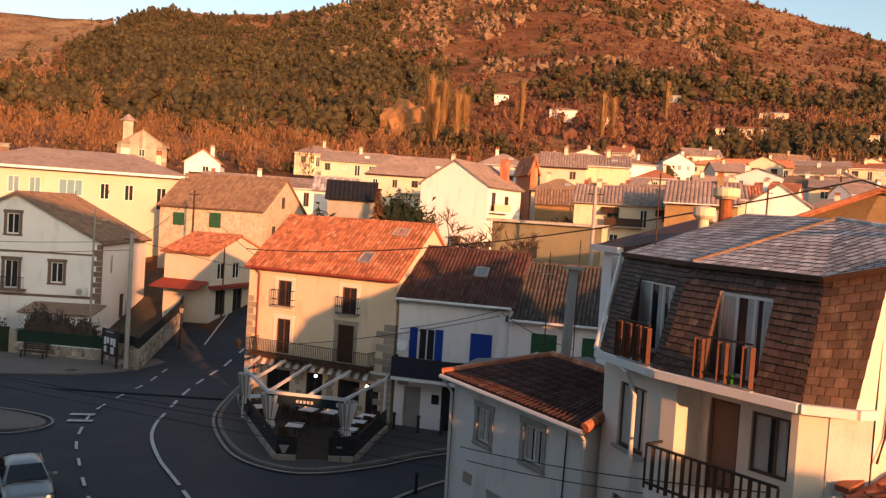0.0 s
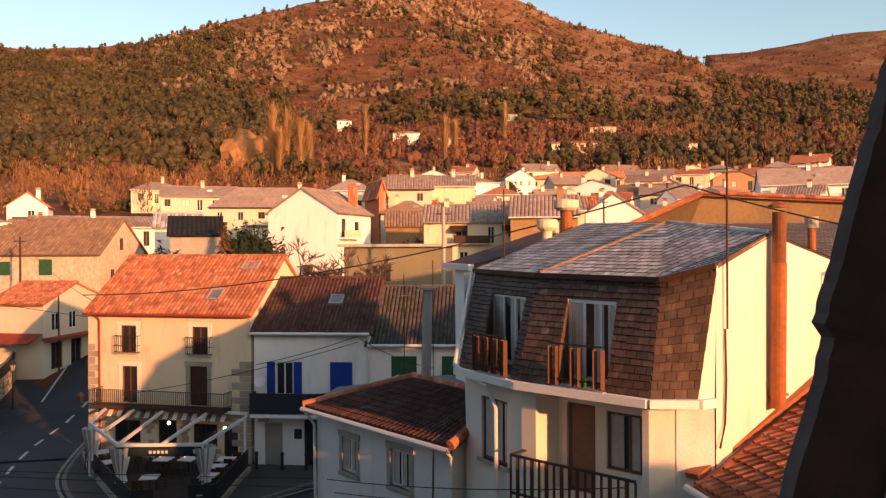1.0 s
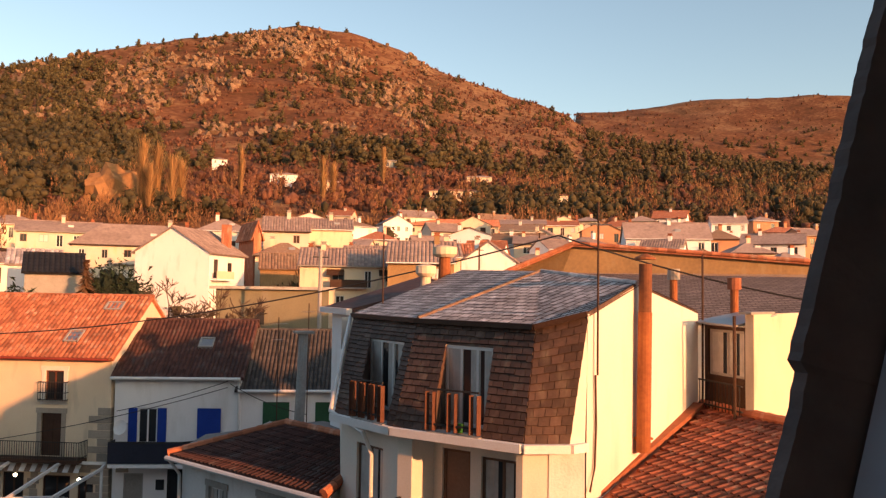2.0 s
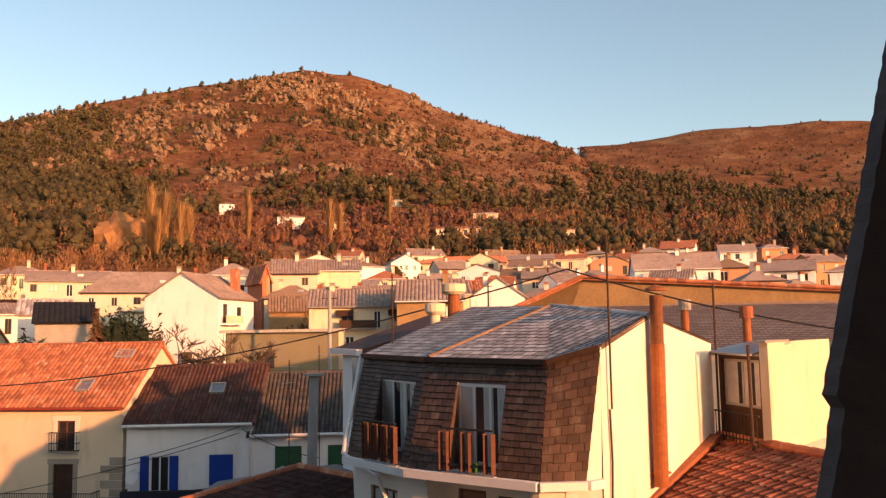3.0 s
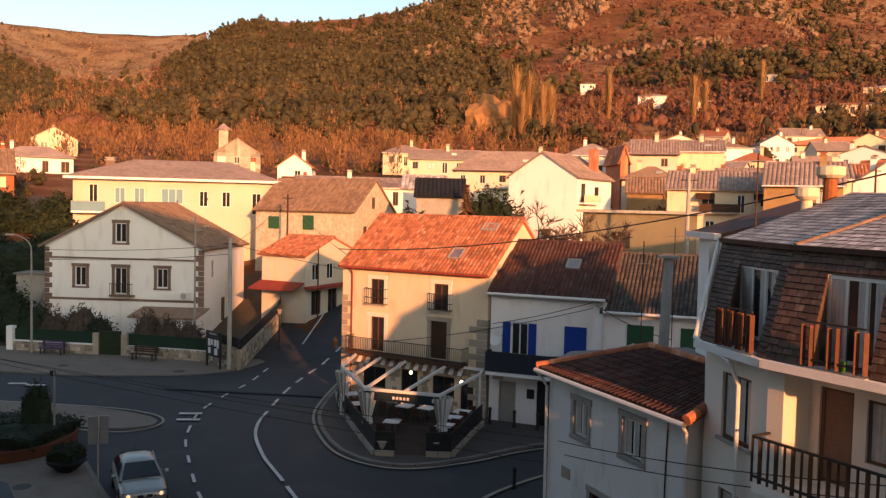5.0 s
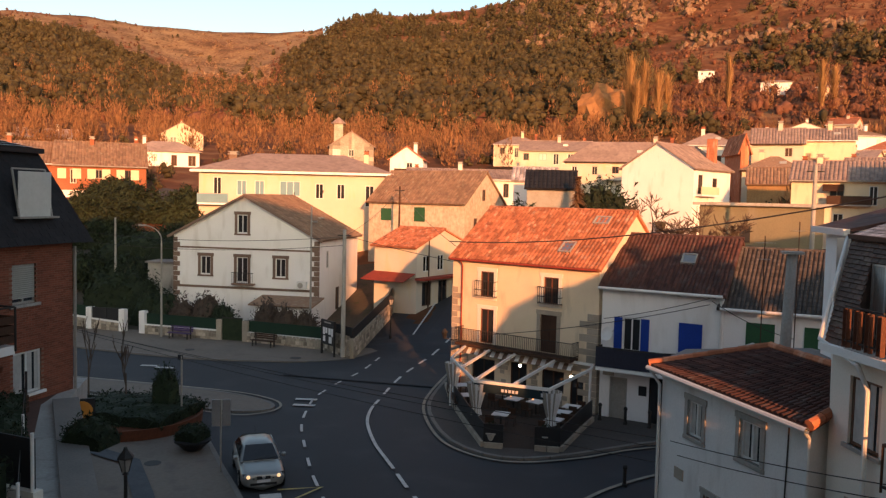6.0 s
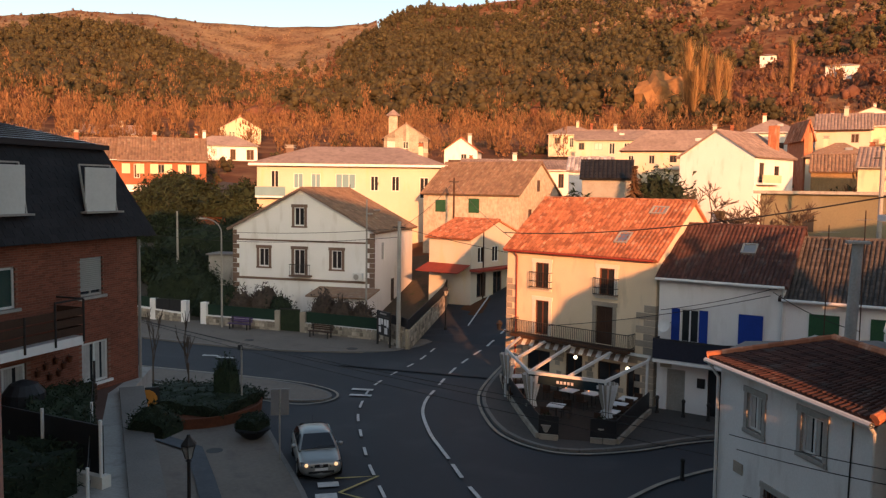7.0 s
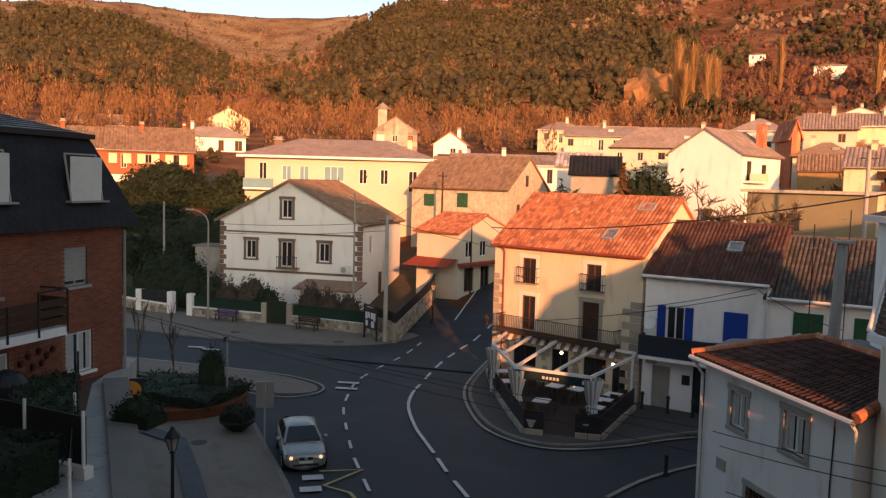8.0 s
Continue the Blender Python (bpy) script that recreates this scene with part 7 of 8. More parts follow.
for k in range(5):
    a = mid + ud * (-0.42 + k * 0.18) + V((0, -0.125, -0.37))
    part("lettering_bar", slab(bmesh.new(), [a, a + ud * 0.12, a + ud * 0.12 + V((0, 0, 0.14)), a + V((0, 0, 0.14))], 0.01), M_PAPER, per)
for p in (fl, fr):
    part("lettering_patch", box(bmesh.new(), p.x + (0.25 if p is fl else -0.4), p.x + (0.4 if p is fl else -0.25), p.y - 0.17, p.y - 0.12, p.z - 0.38, p.z - 0.2), M_PAPER, per)


def curtain(p, z0, z1, seed):
    rg = random.Random(seed)
    bm = bmesh.new()
    n = 22
    ring = lambda z, r: [bm.verts.new((p.x + math.cos(k / n * 6.28) * r * (1 + 0.22 * (k % 2)), p.y + math.sin(k / n * 6.28) * r * (1 + 0.22 * (k % 2)), z)) for k in range(n)]
    prof = [(z1, 0.42), (z1 - 0.3, 0.38), (z1 - 0.9, 0.26), (z0 + 0.35, 0.18), (z0 + 0.2, 0.2), (z0, 0.24)]
    rs_ = [ring(z, r) for z, r in prof]
    for a, b in zip(rs_, rs_[1:]):
        for k in range(n):
            bm.faces.new((a[k], a[(k + 1) % n], b[(k + 1) % n], b[k])).material_index = k % 2
    bm.faces.new(rs_[-1])
    return part("curtain", bm, [M_PAPER, M_PIPE], per)


for p, s in ((fl, 1), (fr, 2), (bl_, 3)):
    curtain(p + V((0.05, 0.15, 0)), 0.9, 2.5, s)
# Dark sheet laid over the paving, standing in for shade under the pergola.
dark_floor = tagged(link("terrace_floor", prism(bmesh.new(), [(-4.7, -0.5), (-2.0, -3.3), (1.3, -6.3), (3.8, -8.4), (6.5, -6.9), (5.6, -3.2), (5.2, -0.6)], 0.1, 0.128), material("shade_dark_terrace_floor", (0.05, 0.038, 0.03), (0.035, 0.027, 0.022), 0.9, 12, 1.0, 0.2)), "terrace floor of the bar, darkened to stand for shade", "floor", kind="structure")
dark_floor.matrix_basis = o_inv
aw = thing("striped_awning", o_inv.copy(), "folded grey and white striped awning valance", "awning")
for k in range(26):
    part("stripe", slab(bmesh.new(), [(-3.6 + k * 0.28, -0.62, 2.4), (-3.33 + k * 0.28, -0.62, 2.4), (-3.33 + k * 0.28, -0.35, 2.72), (-3.6 + k * 0.28, -0.35, 2.72)], 0.015), M_PAPER if k % 2 else M_TRIM, aw)
fence_pts = [V((-4.9, -0.3, 0.12)), V((-2.2, -3.3, 0.12)), V((1.2, -6.4, 0.12)), V((3.7, -8.6, 0.12)), V((4.5, -8.2, 0.12))]
fence_r = [V((5.7, -7.45, 0.12)), V((6.7, -6.9, 0.12)), V((5.75, -3.2, 0.12)), V((5.3, -1.2, 0.12))]
tf = thing("terrace_screen", o_inv.copy(), "low stone kerb with black screens round the terrace", "screen")
for run in (fence_pts, fence_r):
    for a, b in zip(run, run[1:]):
        m = max(1, int((b - a).length / 0.55))
        for i in range(m):
            part("stone", beam(bmesh.new(), a.lerp(b, (i + 0.03) / m) + V((0, 0, 0.12)), a.lerp(b, (i + 0.97) / m) + V((0, 0, 0.12)), 0.32, 0.24), M_GRANITE, tf)
        part("screen", beam(bmesh.new(), a + V((0, 0, 0.66)), b + V((0, 0, 0.66)), 0.05, 0.86), M_PLASTIC, tf)


def bar_table(x, y, yaw, white_top):
    t = thing("bar_table", o_inv @ pose(x, y, 0.12, 0, 0, yaw), "square bar table with a pale top on a dark leg", "table", "tables on the terrace")
    part("tabletop", box(bmesh.new(), -0.4, 0.4, -0.4, 0.4, 0.72, 0.76), M_PAPER if white_top else M_WOODDK, t)
    part("leg", tube(bmesh.new(), (0, 0, 0.02), (0, 0, 0.72), 0.04, n=8), M_IRON, t)
    part("foot", lathe(bmesh.new(), [(0.25, 0), (0.25, 0.02), (0.05, 0.05)], 12), M_IRON, t)


def bar_chair(x, y, yaw):
    t = thing("bar_chair", o_inv @ pose(x, y, 0.12, 0, 0, yaw), "dark wicker terrace chair at a table", "chair", "chairs on the terrace")
    part("seat", box(bmesh.new(), -0.22, 0.22, -0.22, 0.22, 0.43, 0.47), M_WOODDK, t)
    part("backrest", box(bmesh.new(), -0.22, 0.22, 0.19, 0.23, 0.5, 0.85), M_WOODDK, t)
    for sx in (-0.2, 0.2):
        for sy in (-0.2, 0.2):
            part("leg", tube(bmesh.new(), (sx, sy, 0), (sx, sy, 0.86 if sy > 0 else 0.43), 0.018, n=6), M_IRON, t)


for x, y, w, tops in ((-2.6, -2.0, -40, 1), (-0.9, -3.6, -40, 1), (0.2, -1.9, 5, 1), (1.4, -2.6, 5, 1), (2.6, -2.3, 0, 1), (2.6, -5.6, 20, 1), (4.7, -3.2, 10, 1), (4.5, -1.9, 10, 1), (5.1, -4.7, 10, 1)):
    bar_table(x, y, w, tops)
    bar_chair(x + 0.1, y + 0.75, w)
    bar_chair(x - 0.1, y - 0.75, w + 180)
for x, y in ((3.9, -8.3), (6.0, -7.0)):
    t = thing("plant_pot", o_inv @ pose(x, y, 0.36), "pale ribbed plant pot with a dark shrub", "plant pot", "pots on the terrace")
    part("pot", lathe(bmesh.new(), [(0.17, 0), (0.22, 0.08), (0.28, 0.34), (0.31, 0.36), (0.31, 0.42), (0.25, 0.42)], 16), M_CONC, t)
    bm = bmesh.new()
    rg = random.Random(3)
    for k in range(90):
        a, r, z = rg.uniform(0, 6.28), rg.uniform(0, 0.25), rg.uniform(0.4, 0.95)
        p = V((math.cos(a) * r, math.sin(a) * r, z))
        bm.faces.new([bm.verts.new(p + V((rg.uniform(-0.08, 0.08), rg.uniform(-0.08, 0.08), rg.uniform(-0.08, 0.08)))) for _ in range(3)])
    part("shrub", bm, M_HEDGE, t)
for x, y, z, s, m in ((0.7, -1.0, 2.3, 0.09, M_BULB), (4.2, -1.5, 2.3, 0.09, M_BULB), (1.2, -2.6, 1.0, 0.05, M_FIRE), (3.6, -1.9, 1.0, 0.05, M_FIRE), (2.4, -2.3, 0.95, 0.03, M_FIRE)):
    t = thing("terrace_lamp", o_inv @ pose(x, y, z), "small glowing lamp on the terrace", "lamp", "lamps on the terrace")
    part("bulb", lathe(bmesh.new(), [(s * 0.4, -s), (s, -s * 0.4), (s, s * 0.4), (s * 0.4, s)], 10), m, t)
    part("cord" if z > 2 else "base", tube(bmesh.new(), (0, 0, s) if z > 2 else (0, 0, -z + 0.9), (0, 0, 0.5) if z > 2 else (0, 0, -s), 0.01, n=6), M_IRON, t)

# ---- garden wall, gates, benches, notice board before the white house ----
gwall = thing("garden_boundary", at(0, 0), "rough stone garden wall with white coping and green mesh", "wall")
runs = [((-48, 57.5), (-40.6, 57.1)), ((-38.6, 56.9), (-31.6, 56.5)), ((-29.4, 56.5), (-22.6, 55.6)), ((-22.6, 55.6), (-19.6, 53.3)), ((-19.6, 53.3), (-21.0, 66)), ((-21.0, 66), (-23.0, 80))]
rg = random.Random(9)
for i, (a, b) in enumerate(runs):
    za, zb = max(0, ground(*a)), max(0, ground(*b))
    a3, b3 = V((*a, za)), V((*b, zb))
    hgt = (0.75, 0.75, 0.75, 1.5, 1.35, 1.35)[i]
    part("wall_core", beam(bmesh.new(), a3 + V((0, 0, hgt / 2)), b3 + V((0, 0, hgt / 2)), 0.3, hgt), M_MORTAR, gwall)
    d = (b3 - a3).normalized()
    side = V((d.y, -d.x, 0)) if i < 4 else V((-d.y, d.x, 0)) * -1
    L = (b3 - a3).length
    z = 0.05
    while z < hgt - 0.12 and i != 5:
        x = 0.0
        hh = rg.uniform(0.2, 0.34)
        while x < L - 0.15:
            w = rg.uniform(0.25, 0.6)
            p, q = a3 + d * x, a3 + d * min(L, x + w - 0.04)
            part("stone", beam(bmesh.new(), p + side * 0.15 + V((0, 0, z + hh / 2)), q + side * 0.15 + V((0, 0, z + hh / 2)), 0.06 + rg.uniform(0, 0.03), hh - 0.035), M_STONE, gwall)
            x += w
        z += hh
    if i < 3:
        part("coping", beam(bmesh.new(), a3 + V((0, 0, hgt + 0.06)), b3 + V((0, 0, hgt + 0.06)), 0.34, 0.12), M_WHITE, gwall)
        part("mesh_screen", beam(bmesh.new(), a3 + V((0, 0.1, hgt + 0.55)), b3 + V((0, 0.1, hgt + 0.55)), 0.03, 0.85), material("green_mesh", (0.012, 0.035, 0.02), (0.01, 0.026, 0.016), 0.8, 20, 1), gwall)
    if i >= 3:
        part("dark_screen", beam(bmesh.new(), a3 + V((0, 0, hgt + 0.4)), b3 + V((0, 0, hgt + 0.4)), 0.03, 0.75), M_PLASTIC, gwall)
for x, y in ((-40.6, 57.1), (-38.6, 56.9), (-43.8, 57.3)):
    part("pillar", box(bmesh.new(), x - 0.25, x + 0.25, y - 0.25, y + 0.25, 0, 1.9), M_WHITE, gwall)
for x, y in ((-31.6, 56.5), (-29.4, 56.5)):
    part("pillar", box(bmesh.new(), x - 0.22, x + 0.22, y - 0.22, y + 0.22, 0, 1.7), M_GRANITE, gwall)
gate = thing("garden_gate", at(-30.5, 56.4, 0.12), "dark green sheet metal garden gate", "gate")
part("gate_leaf", box(bmesh.new(), -0.85, 0.85, -0.03, 0.03, 0.03, 1.75), M_HEDGE, gate)
part("gate_frame", box(bmesh.new(), -0.88, 0.88, -0.05, -0.031, 1.7, 1.8), M_IRON, gate)
gate = thing("garden_gate", at(-42.2, 57.2, 0.12), "dark iron double driveway gate", "gate")
for k in range(2):
    part("gate_leaf", box(bmesh.new(), -1.35 + k * 1.37, -0.02 + k * 1.37, -0.03, 0.03, 0.05, 1.8), M_PLASTIC, gate)
for k, (x, y, yaw, mat, lab) in enumerate(((-34.6, 55.9, -3, M_PURPLE, "violet painted slatted park bench"), (-27.2, 55.2, -8, M_WOODDK, "dark red slatted park bench"))):
    t = thing("park_bench", at(x, y, 0.12, yaw), lab, "bench", "benches on the pavement")
    for j in range(3):
        part("seat_slat", box(bmesh.new(), -1.0, 1.0, -0.45 + j * 0.15, -0.33 + j * 0.15, 0.43, 0.47), mat, t)
        part("back_slat", box(bmesh.new(), -1.0, 1.0, 0.06 + j * 0.02, 0.1 + j * 0.02, 0.55 + j * 0.14, 0.66 + j * 0.14), mat, t)
    for sx in (-0.8, 0.8):
        part("leg", box(bmesh.new(), sx - 0.04, sx + 0.04, -0.42, -0.36, 0, 0.43), M_IRON, t)
        part("leg", box(bmesh.new(), sx - 0.04, sx + 0.04, 0.02, 0.08, 0, 0.95), M_IRON, t)
nbrd = thing("notice_board", at(-21.5, 53.7, 0.12, -37), "black framed notice board with pale papers", "notice board")
part("panel", box(bmesh.new(), -0.8, 0.8, -0.08, 0.0, 0.75, 2.1), M_PLASTIC, nbrd)
for sx in (-0.85, 0.85):
    part("post", box(bmesh.new(), sx - 0.06, sx + 0.06, -0.1, 0.02, 0, 2.5), M_IRON, nbrd)
part("header", box(bmesh.new(), -0.85, 0.85, -0.1, 0.0, 2.15, 2.5), M_PLASTIC, nbrd)
for x, z, w, h in ((-0.65, 1.45, 0.28, 0.5), (-0.3, 1.55, 0.25, 0.4), (0.1, 1.5, 0.3, 0.45), (0.45, 1.4, 0.26, 0.55), (-0.62, 0.95, 0.3, 0.4), (0.15, 0.9, 0.4, 0.45)):
    part("paper", box(bmesh.new(), x, x + w, -0.09, -0.081, z, z + h), M_PAPER, nbrd)
part("lettering_bar", box(bmesh.new(), -0.45, 0.45, -0.11, -0.1, 2.28, 2.38), M_CONC, nbrd)

bm = bmesh.new()
plot = []
for k in range(15):
    y = 56.0 + k * 1.9
    plot.append([bm.verts.new((x, y, max(0.02, ground(x, y) + 0.10))) for x in np.linspace(-54, -19.9 - 0.12 * (y - 54), 16)])
for a, b in zip(plot, plot[1:]):
    for i in range(15):
        bm.faces.new((a[i], a[i + 1], b[i + 1], b[i]))
tagged(link("garden_soil", bm, M_EARTH), "dark earth and dead grass of the garden", "garden", kind="structure")
bm = bmesh.new()
lane_line = [V((-53.0, 56.0, 0)).lerp(V((-70.0, 112.0, 0)), k / 20) for k in range(21)]
rows_ = [[bm.verts.new((p.x + dx, p.y, max(0.03, ground(p.x + dx, p.y) + 0.16))) for dx in (-2.6, 0.0, 2.6)] for p in lane_line]
for a, b in zip(rows_, rows_[1:]):
    for i in range(2):
        bm.faces.new((a[i], a[i + 1], b[i + 1], b[i]))
tagged(link("lane", bm, M_PAVE_GY), "grey lane climbing beside the garden", "lane", kind="structure")

# quoins, bands and bits on the white house
for side in (-1, 1):
    z, k = 0.2, 0
    while z < 7.4:
        w = 0.62 if k % 2 else 0.38
        x = side * 6.75
        part("quoin", box(bmesh.new(), min(x + side * 0.02, x - side * w), max(x + side * 0.02, x - side * w), -0.03, 0.25, z, z + 0.4), M_TRIM, white)
        z += 0.43
        k += 1
part("string_course", box(bmesh.new(), -6.77, 6.77, -0.04, 0.0, 6.55, 6.7), M_TRIM, white)
part("string_course", box(bmesh.new(), -6.77, 6.77, -0.04, 0.0, 3.1, 3.3), M_TRIM, white)
vb = new("verge_boards")
vb.parent = white
for s in (-1, 1):
    part("verge_board", beam(bmesh.new(), (s * 7.2, -0.3, 7.5), (0, -0.3, 11.24), 0.06, 0.22), M_TRIM, vb)
bl2 = new("balcony")
bl2.parent = white
part("balcony_slab", box(bmesh.new(), -1.0, 1.0, -0.55, 0, 3.5, 3.64), M_TRIM, bl2)
for i in range(12):
    part("bar", tube(bmesh.new(), (-0.95 + i * 1.9 / 11, -0.5, 3.64), (-0.95 + i * 1.9 / 11, -0.5, 4.55), 0.016, n=5), M_IRON, bl2)
part("rail", box(bmesh.new(), -1.0, 1.0, -0.53, -0.47, 4.55, 4.6), M_IRON, bl2)
for x, z in ((5.4, 3.4), (4.7, 1.3)):
    t = thing("air_conditioner", white.matrix_basis @ pose(x, -0.3, z), "white outdoor air conditioning unit with fan grille", "air conditioner", "air conditioning units")
    s = 1.0 if z > 3 else 1.5
    part("casing", box(bmesh.new(), -0.42 * s, 0.42 * s, -0.15, 0.2, 0, 0.62 * s), M_FRAME, t)
    part("fan_grille", lathe(bmesh.new(), [(0.24 * s, 0), (0.24 * s, 0.02), (0.2 * s, 0.03)], 16), M_FRAME_GY, t).matrix_basis = pose(-0.1, -0.15, 0.31 * s, 90, 0, 0)
shed = thing("garden_annex", white.matrix_basis @ pose(4.6, -2.9, 0), "small white annex with a reddish tile roof", "annex")
part("wall", box(bmesh.new(), -2.6, 2.6, 0, 2.6, 0, 2.3), M_WHITE, shed)
part("roof", slab(bmesh.new(), [(-2.8, -0.3, 2.3), (2.8, -0.3, 2.3), (2.8, 2.7, 2.75), (-2.8, 2.7, 2.75)], 0.12), M_TILE_BR, shed)
pawn = thing("red_awning", porch.matrix_basis @ pose(0, 0, 0), "faded red awning over the cottage yard", "awning")
part("cloth", slab(bmesh.new(), [(-2.4, -1.8, 4.3), (2.2, -1.8, 4.3), (2.2, 0.0, 4.9), (-2.4, 0.0, 4.9)], 0.05), M_AWNRED, pawn)
part("canopy", box(bmesh.new(), 2.3, 3.3, -0.2, 6, 4.35, 4.55), M_AWNRED, porch)

# garden greenery
rng = random.Random(17)
for x, y, w_, h_ in ((-38.2, 59.6, 2.6, 3.6), (-36.4, 59.0, 2.4, 3.0), (-34.6, 59.6, 2.8, 3.5), (-32.8, 59.0, 2.2, 2.7), (-28.8, 59.0, 2.3, 3.3), (-27.2, 58.6, 2.1, 2.9), (-25.6, 59.0, 2.0, 2.5), (-40.5, 60.5, 2.6, 3.4)):
    leafy("garden_bush", x, y, 0.1, w_, w_ * 0.9, h_, "loose dark bush behind the garden wall", M_HEDGE if rng.random() < 0.6 else M_TWIG, int(-x * 10), "bush", 1100, 0.2, dome=0.55)
leafy("hedge", -44.5, 62.5, 0.5, 6, 3.0, 4.5, "dark shrubs beside the driveway", M_HEDGE, 4, "hedge", 1500, 0.3, dome=0.3)
leafy("hedge", -49, 75, 3.0, 12, 5, 5.0, "dark shrubs on the slope by the lane", M_HEDGE, 5, "hedge", 1500, 0.4, dome=0.3)
leafy("hedge", -62, 92, 6.5, 14, 5, 4.0, "dark shrubs below the brick chalets", M_HEDGE, 7, "hedge", 1400, 0.4, dome=0.3)
for x, y, w_, h_, k in ((-52, 68, 6, 4.0, 31), (-49, 82, 7, 5.0, 32), (-57, 78, 6, 4.4, 33), (-56, 92, 8, 5.2, 34), (-64, 86, 7, 4.6, 35), (-70, 97, 9, 4.2, 36), (-50, 92, 7, 4.8, 37)):
    leafy("garden_tree", x, y, ground(x, y), w_, w_ * 0.8, h_ - 0.4, "dark ragged evergreen tree by the lane", M_HEDGE, k, "tree", 3600, 0.45, dome=0.6)
leafy("hedge", -47, 67, 1.5, 4.0, 3.0, 4.6, "dark evergreen by the street light", M_HEDGE, 8, "hedge", 1200, 0.3, dome=0.4)
lane = thing("garden_outhouse", at(-41.5, 66.0, 1.0, 8), "pale concrete outhouse in the garden", "outhouse")
part("wall", box(bmesh.new(), -2.6, 1.8, 0, 2.4, 0, 3.9), M_CONC, lane)
part("roof", box(bmesh.new(), -2.8, 2.0, -0.2, 2.6, 3.9, 4.05), M_SHEET, lane)
leafy("hedge", -15.8, 16.9, 4.75, 6.0, 1.6, 1.0, "dark hedge in the raised garden", M_HEDGE, 11, "hedge", 2600, 0.09, yaw=-48)
leafy("hedge", -15.2, 13.2, 4.75, 5.0, 2.0, 1.1, "dark shrubs in the raised garden", M_HEDGE, 12, "hedge", 2600, 0.09)
leafy("shrub", -14.0, 18.4, 4.75, 1.2, 0.9, 0.9, "small dark shrub overhanging the coping", M_HEDGE, 13, "shrub", 700, 0.08, dome=0.4)
# round planter with cypress, two bare saplings
plr = thing("round_planter", at(-24.0, 34.6, 0.13), "low curved rusty steel planter bed", "planter")
part("rim", lathe(bmesh.new(), [(3.25, 0), (3.3, 0.5), (3.18, 0.5), (3.12, 0.36)], 40), M_CORTEN, plr)
leafy("planter_shrubs", -24.0, 34.7, 0.5, 5.6, 4.2, 0.85, "low dark shrubs filling the planter", M_HEDGE, 21, "shrubs", 2200, 0.13, dome=0.25)
leafy("clipped_cypress", -22.6, 35.2, 0.45, 0.95, 0.95, 2.7, "narrow clipped dark cypress in the planter", M_HEDGE, 22, "shrub", 1100, 0.1, dome=0.18)
bare_tree(-25.4, 36.0, 0.3, 5.2, 0.55, "slender leafless sapling by the planter", seed=12, levels=3, upright=1.1, thick=0.05)
bare_tree(-29.3, 38.2, 0.1, 5.6, 0.5, "slender leafless sapling by the planter", seed=14, levels=3, upright=1.1, thick=0.05)
bowl = thing("planter_bowl", at(-19.0, 31.7, 0.13), "dark round planter bowl with a small bush", "planter")
part("bowl", lathe(bmesh.new(), [(0.3, 0), (0.42, 0.08), (0.8, 0.42), (0.82, 0.5), (0.7, 0.5)], 22), M_PLASTIC, bowl)
leafy("planter_shrubs", -19.0, 31.7, 0.6, 1.15, 1.15, 0.75, "small dark bush in a bowl planter", M_HEDGE, 23, "shrubs", 700, 0.1, dome=0.3)


# ---- lamps, poles, signs ----
def lantern(x, y, z, h, label):
    t = thing("street_lamp", at(x, y, z), label, "street lamp", "lantern street lamps")
    part("pole", lathe(bmesh.new(), [(0.14, 0), (0.12, 0.5), (0.06, 0.6), (0.05, h - 0.75), (0.1, h - 0.72), (0.03, h - 0.66)], 12), M_IRON, t)
    part("lamp_glass", lathe(bmesh.new(), [(0.10, h - 0.64), (0.21, h - 0.25)], 6), M_CONC, t)
    part("lamp_hood", lathe(bmesh.new(), [(0.25, h - 0.25), (0.24, h - 0.2), (0.08, h - 0.02), (0.05, h + 0.08)], 6), M_IRON, t)
    bm = bmesh.new()
    for k in range(6):
        a = k * math.pi / 3
        tube(bm, (math.cos(a) * 0.105, math.sin(a) * 0.105, h - 0.64), (math.cos(a) * 0.215, math.sin(a) * 0.215, h - 0.25), 0.014, n=5)
    part("lamp_frame", bm, M_IRON, t)


lantern(-14.3, 20.3, 0.13, 3.9, "black iron lantern street lamp on the square")
lantern(-18.9, 60.0, 0.15, 3.6, "black iron lantern street lamp at the corner")
t = thing("wall_lantern", o_inv @ pose(-5.15, -0.35, 3.0), "black iron lantern on the house corner", "wall lantern")
part("lamp_glass", lathe(bmesh.new(), [(0.1, 0), (0.2, 0.38)], 6), M_PLASTIC, t)
part("lamp_hood", lathe(bmesh.new(), [(0.24, 0.38), (0.06, 0.6)], 6), M_IRON, t)
part("arm", beam(bmesh.new(), (0, 0, 0.05), (0.5, 0.35, -0.1), 0.04, 0.04), M_IRON, t)
t = thing("street_light", at(-36.4, 56.0, 0.1), "tall grey street light with a curved arm", "street light")
part("pole", tube(bmesh.new(), (0, 0, 0), (0, 0, 7.6), 0.09, 0.06, 10), M_PIPE, t)
arc = [V((-1.4 * (1 - math.cos(k / 7 * 1.5)), -0.3 * (1 - math.cos(k / 7 * 1.5)), 7.6 + 1.1 * math.sin(k / 7 * 1.5))) for k in range(8)]
prev = arc[-1]
part("arm", hose(bmesh.new(), arc, 0.05, 8), M_PIPE, t)
part("lamp_head", box(bmesh.new(), prev.x - 0.5, prev.x + 0.1, prev.y - 0.12, prev.y + 0.12, prev.z - 0.06, prev.z + 0.06), M_FRAME_GY, t)


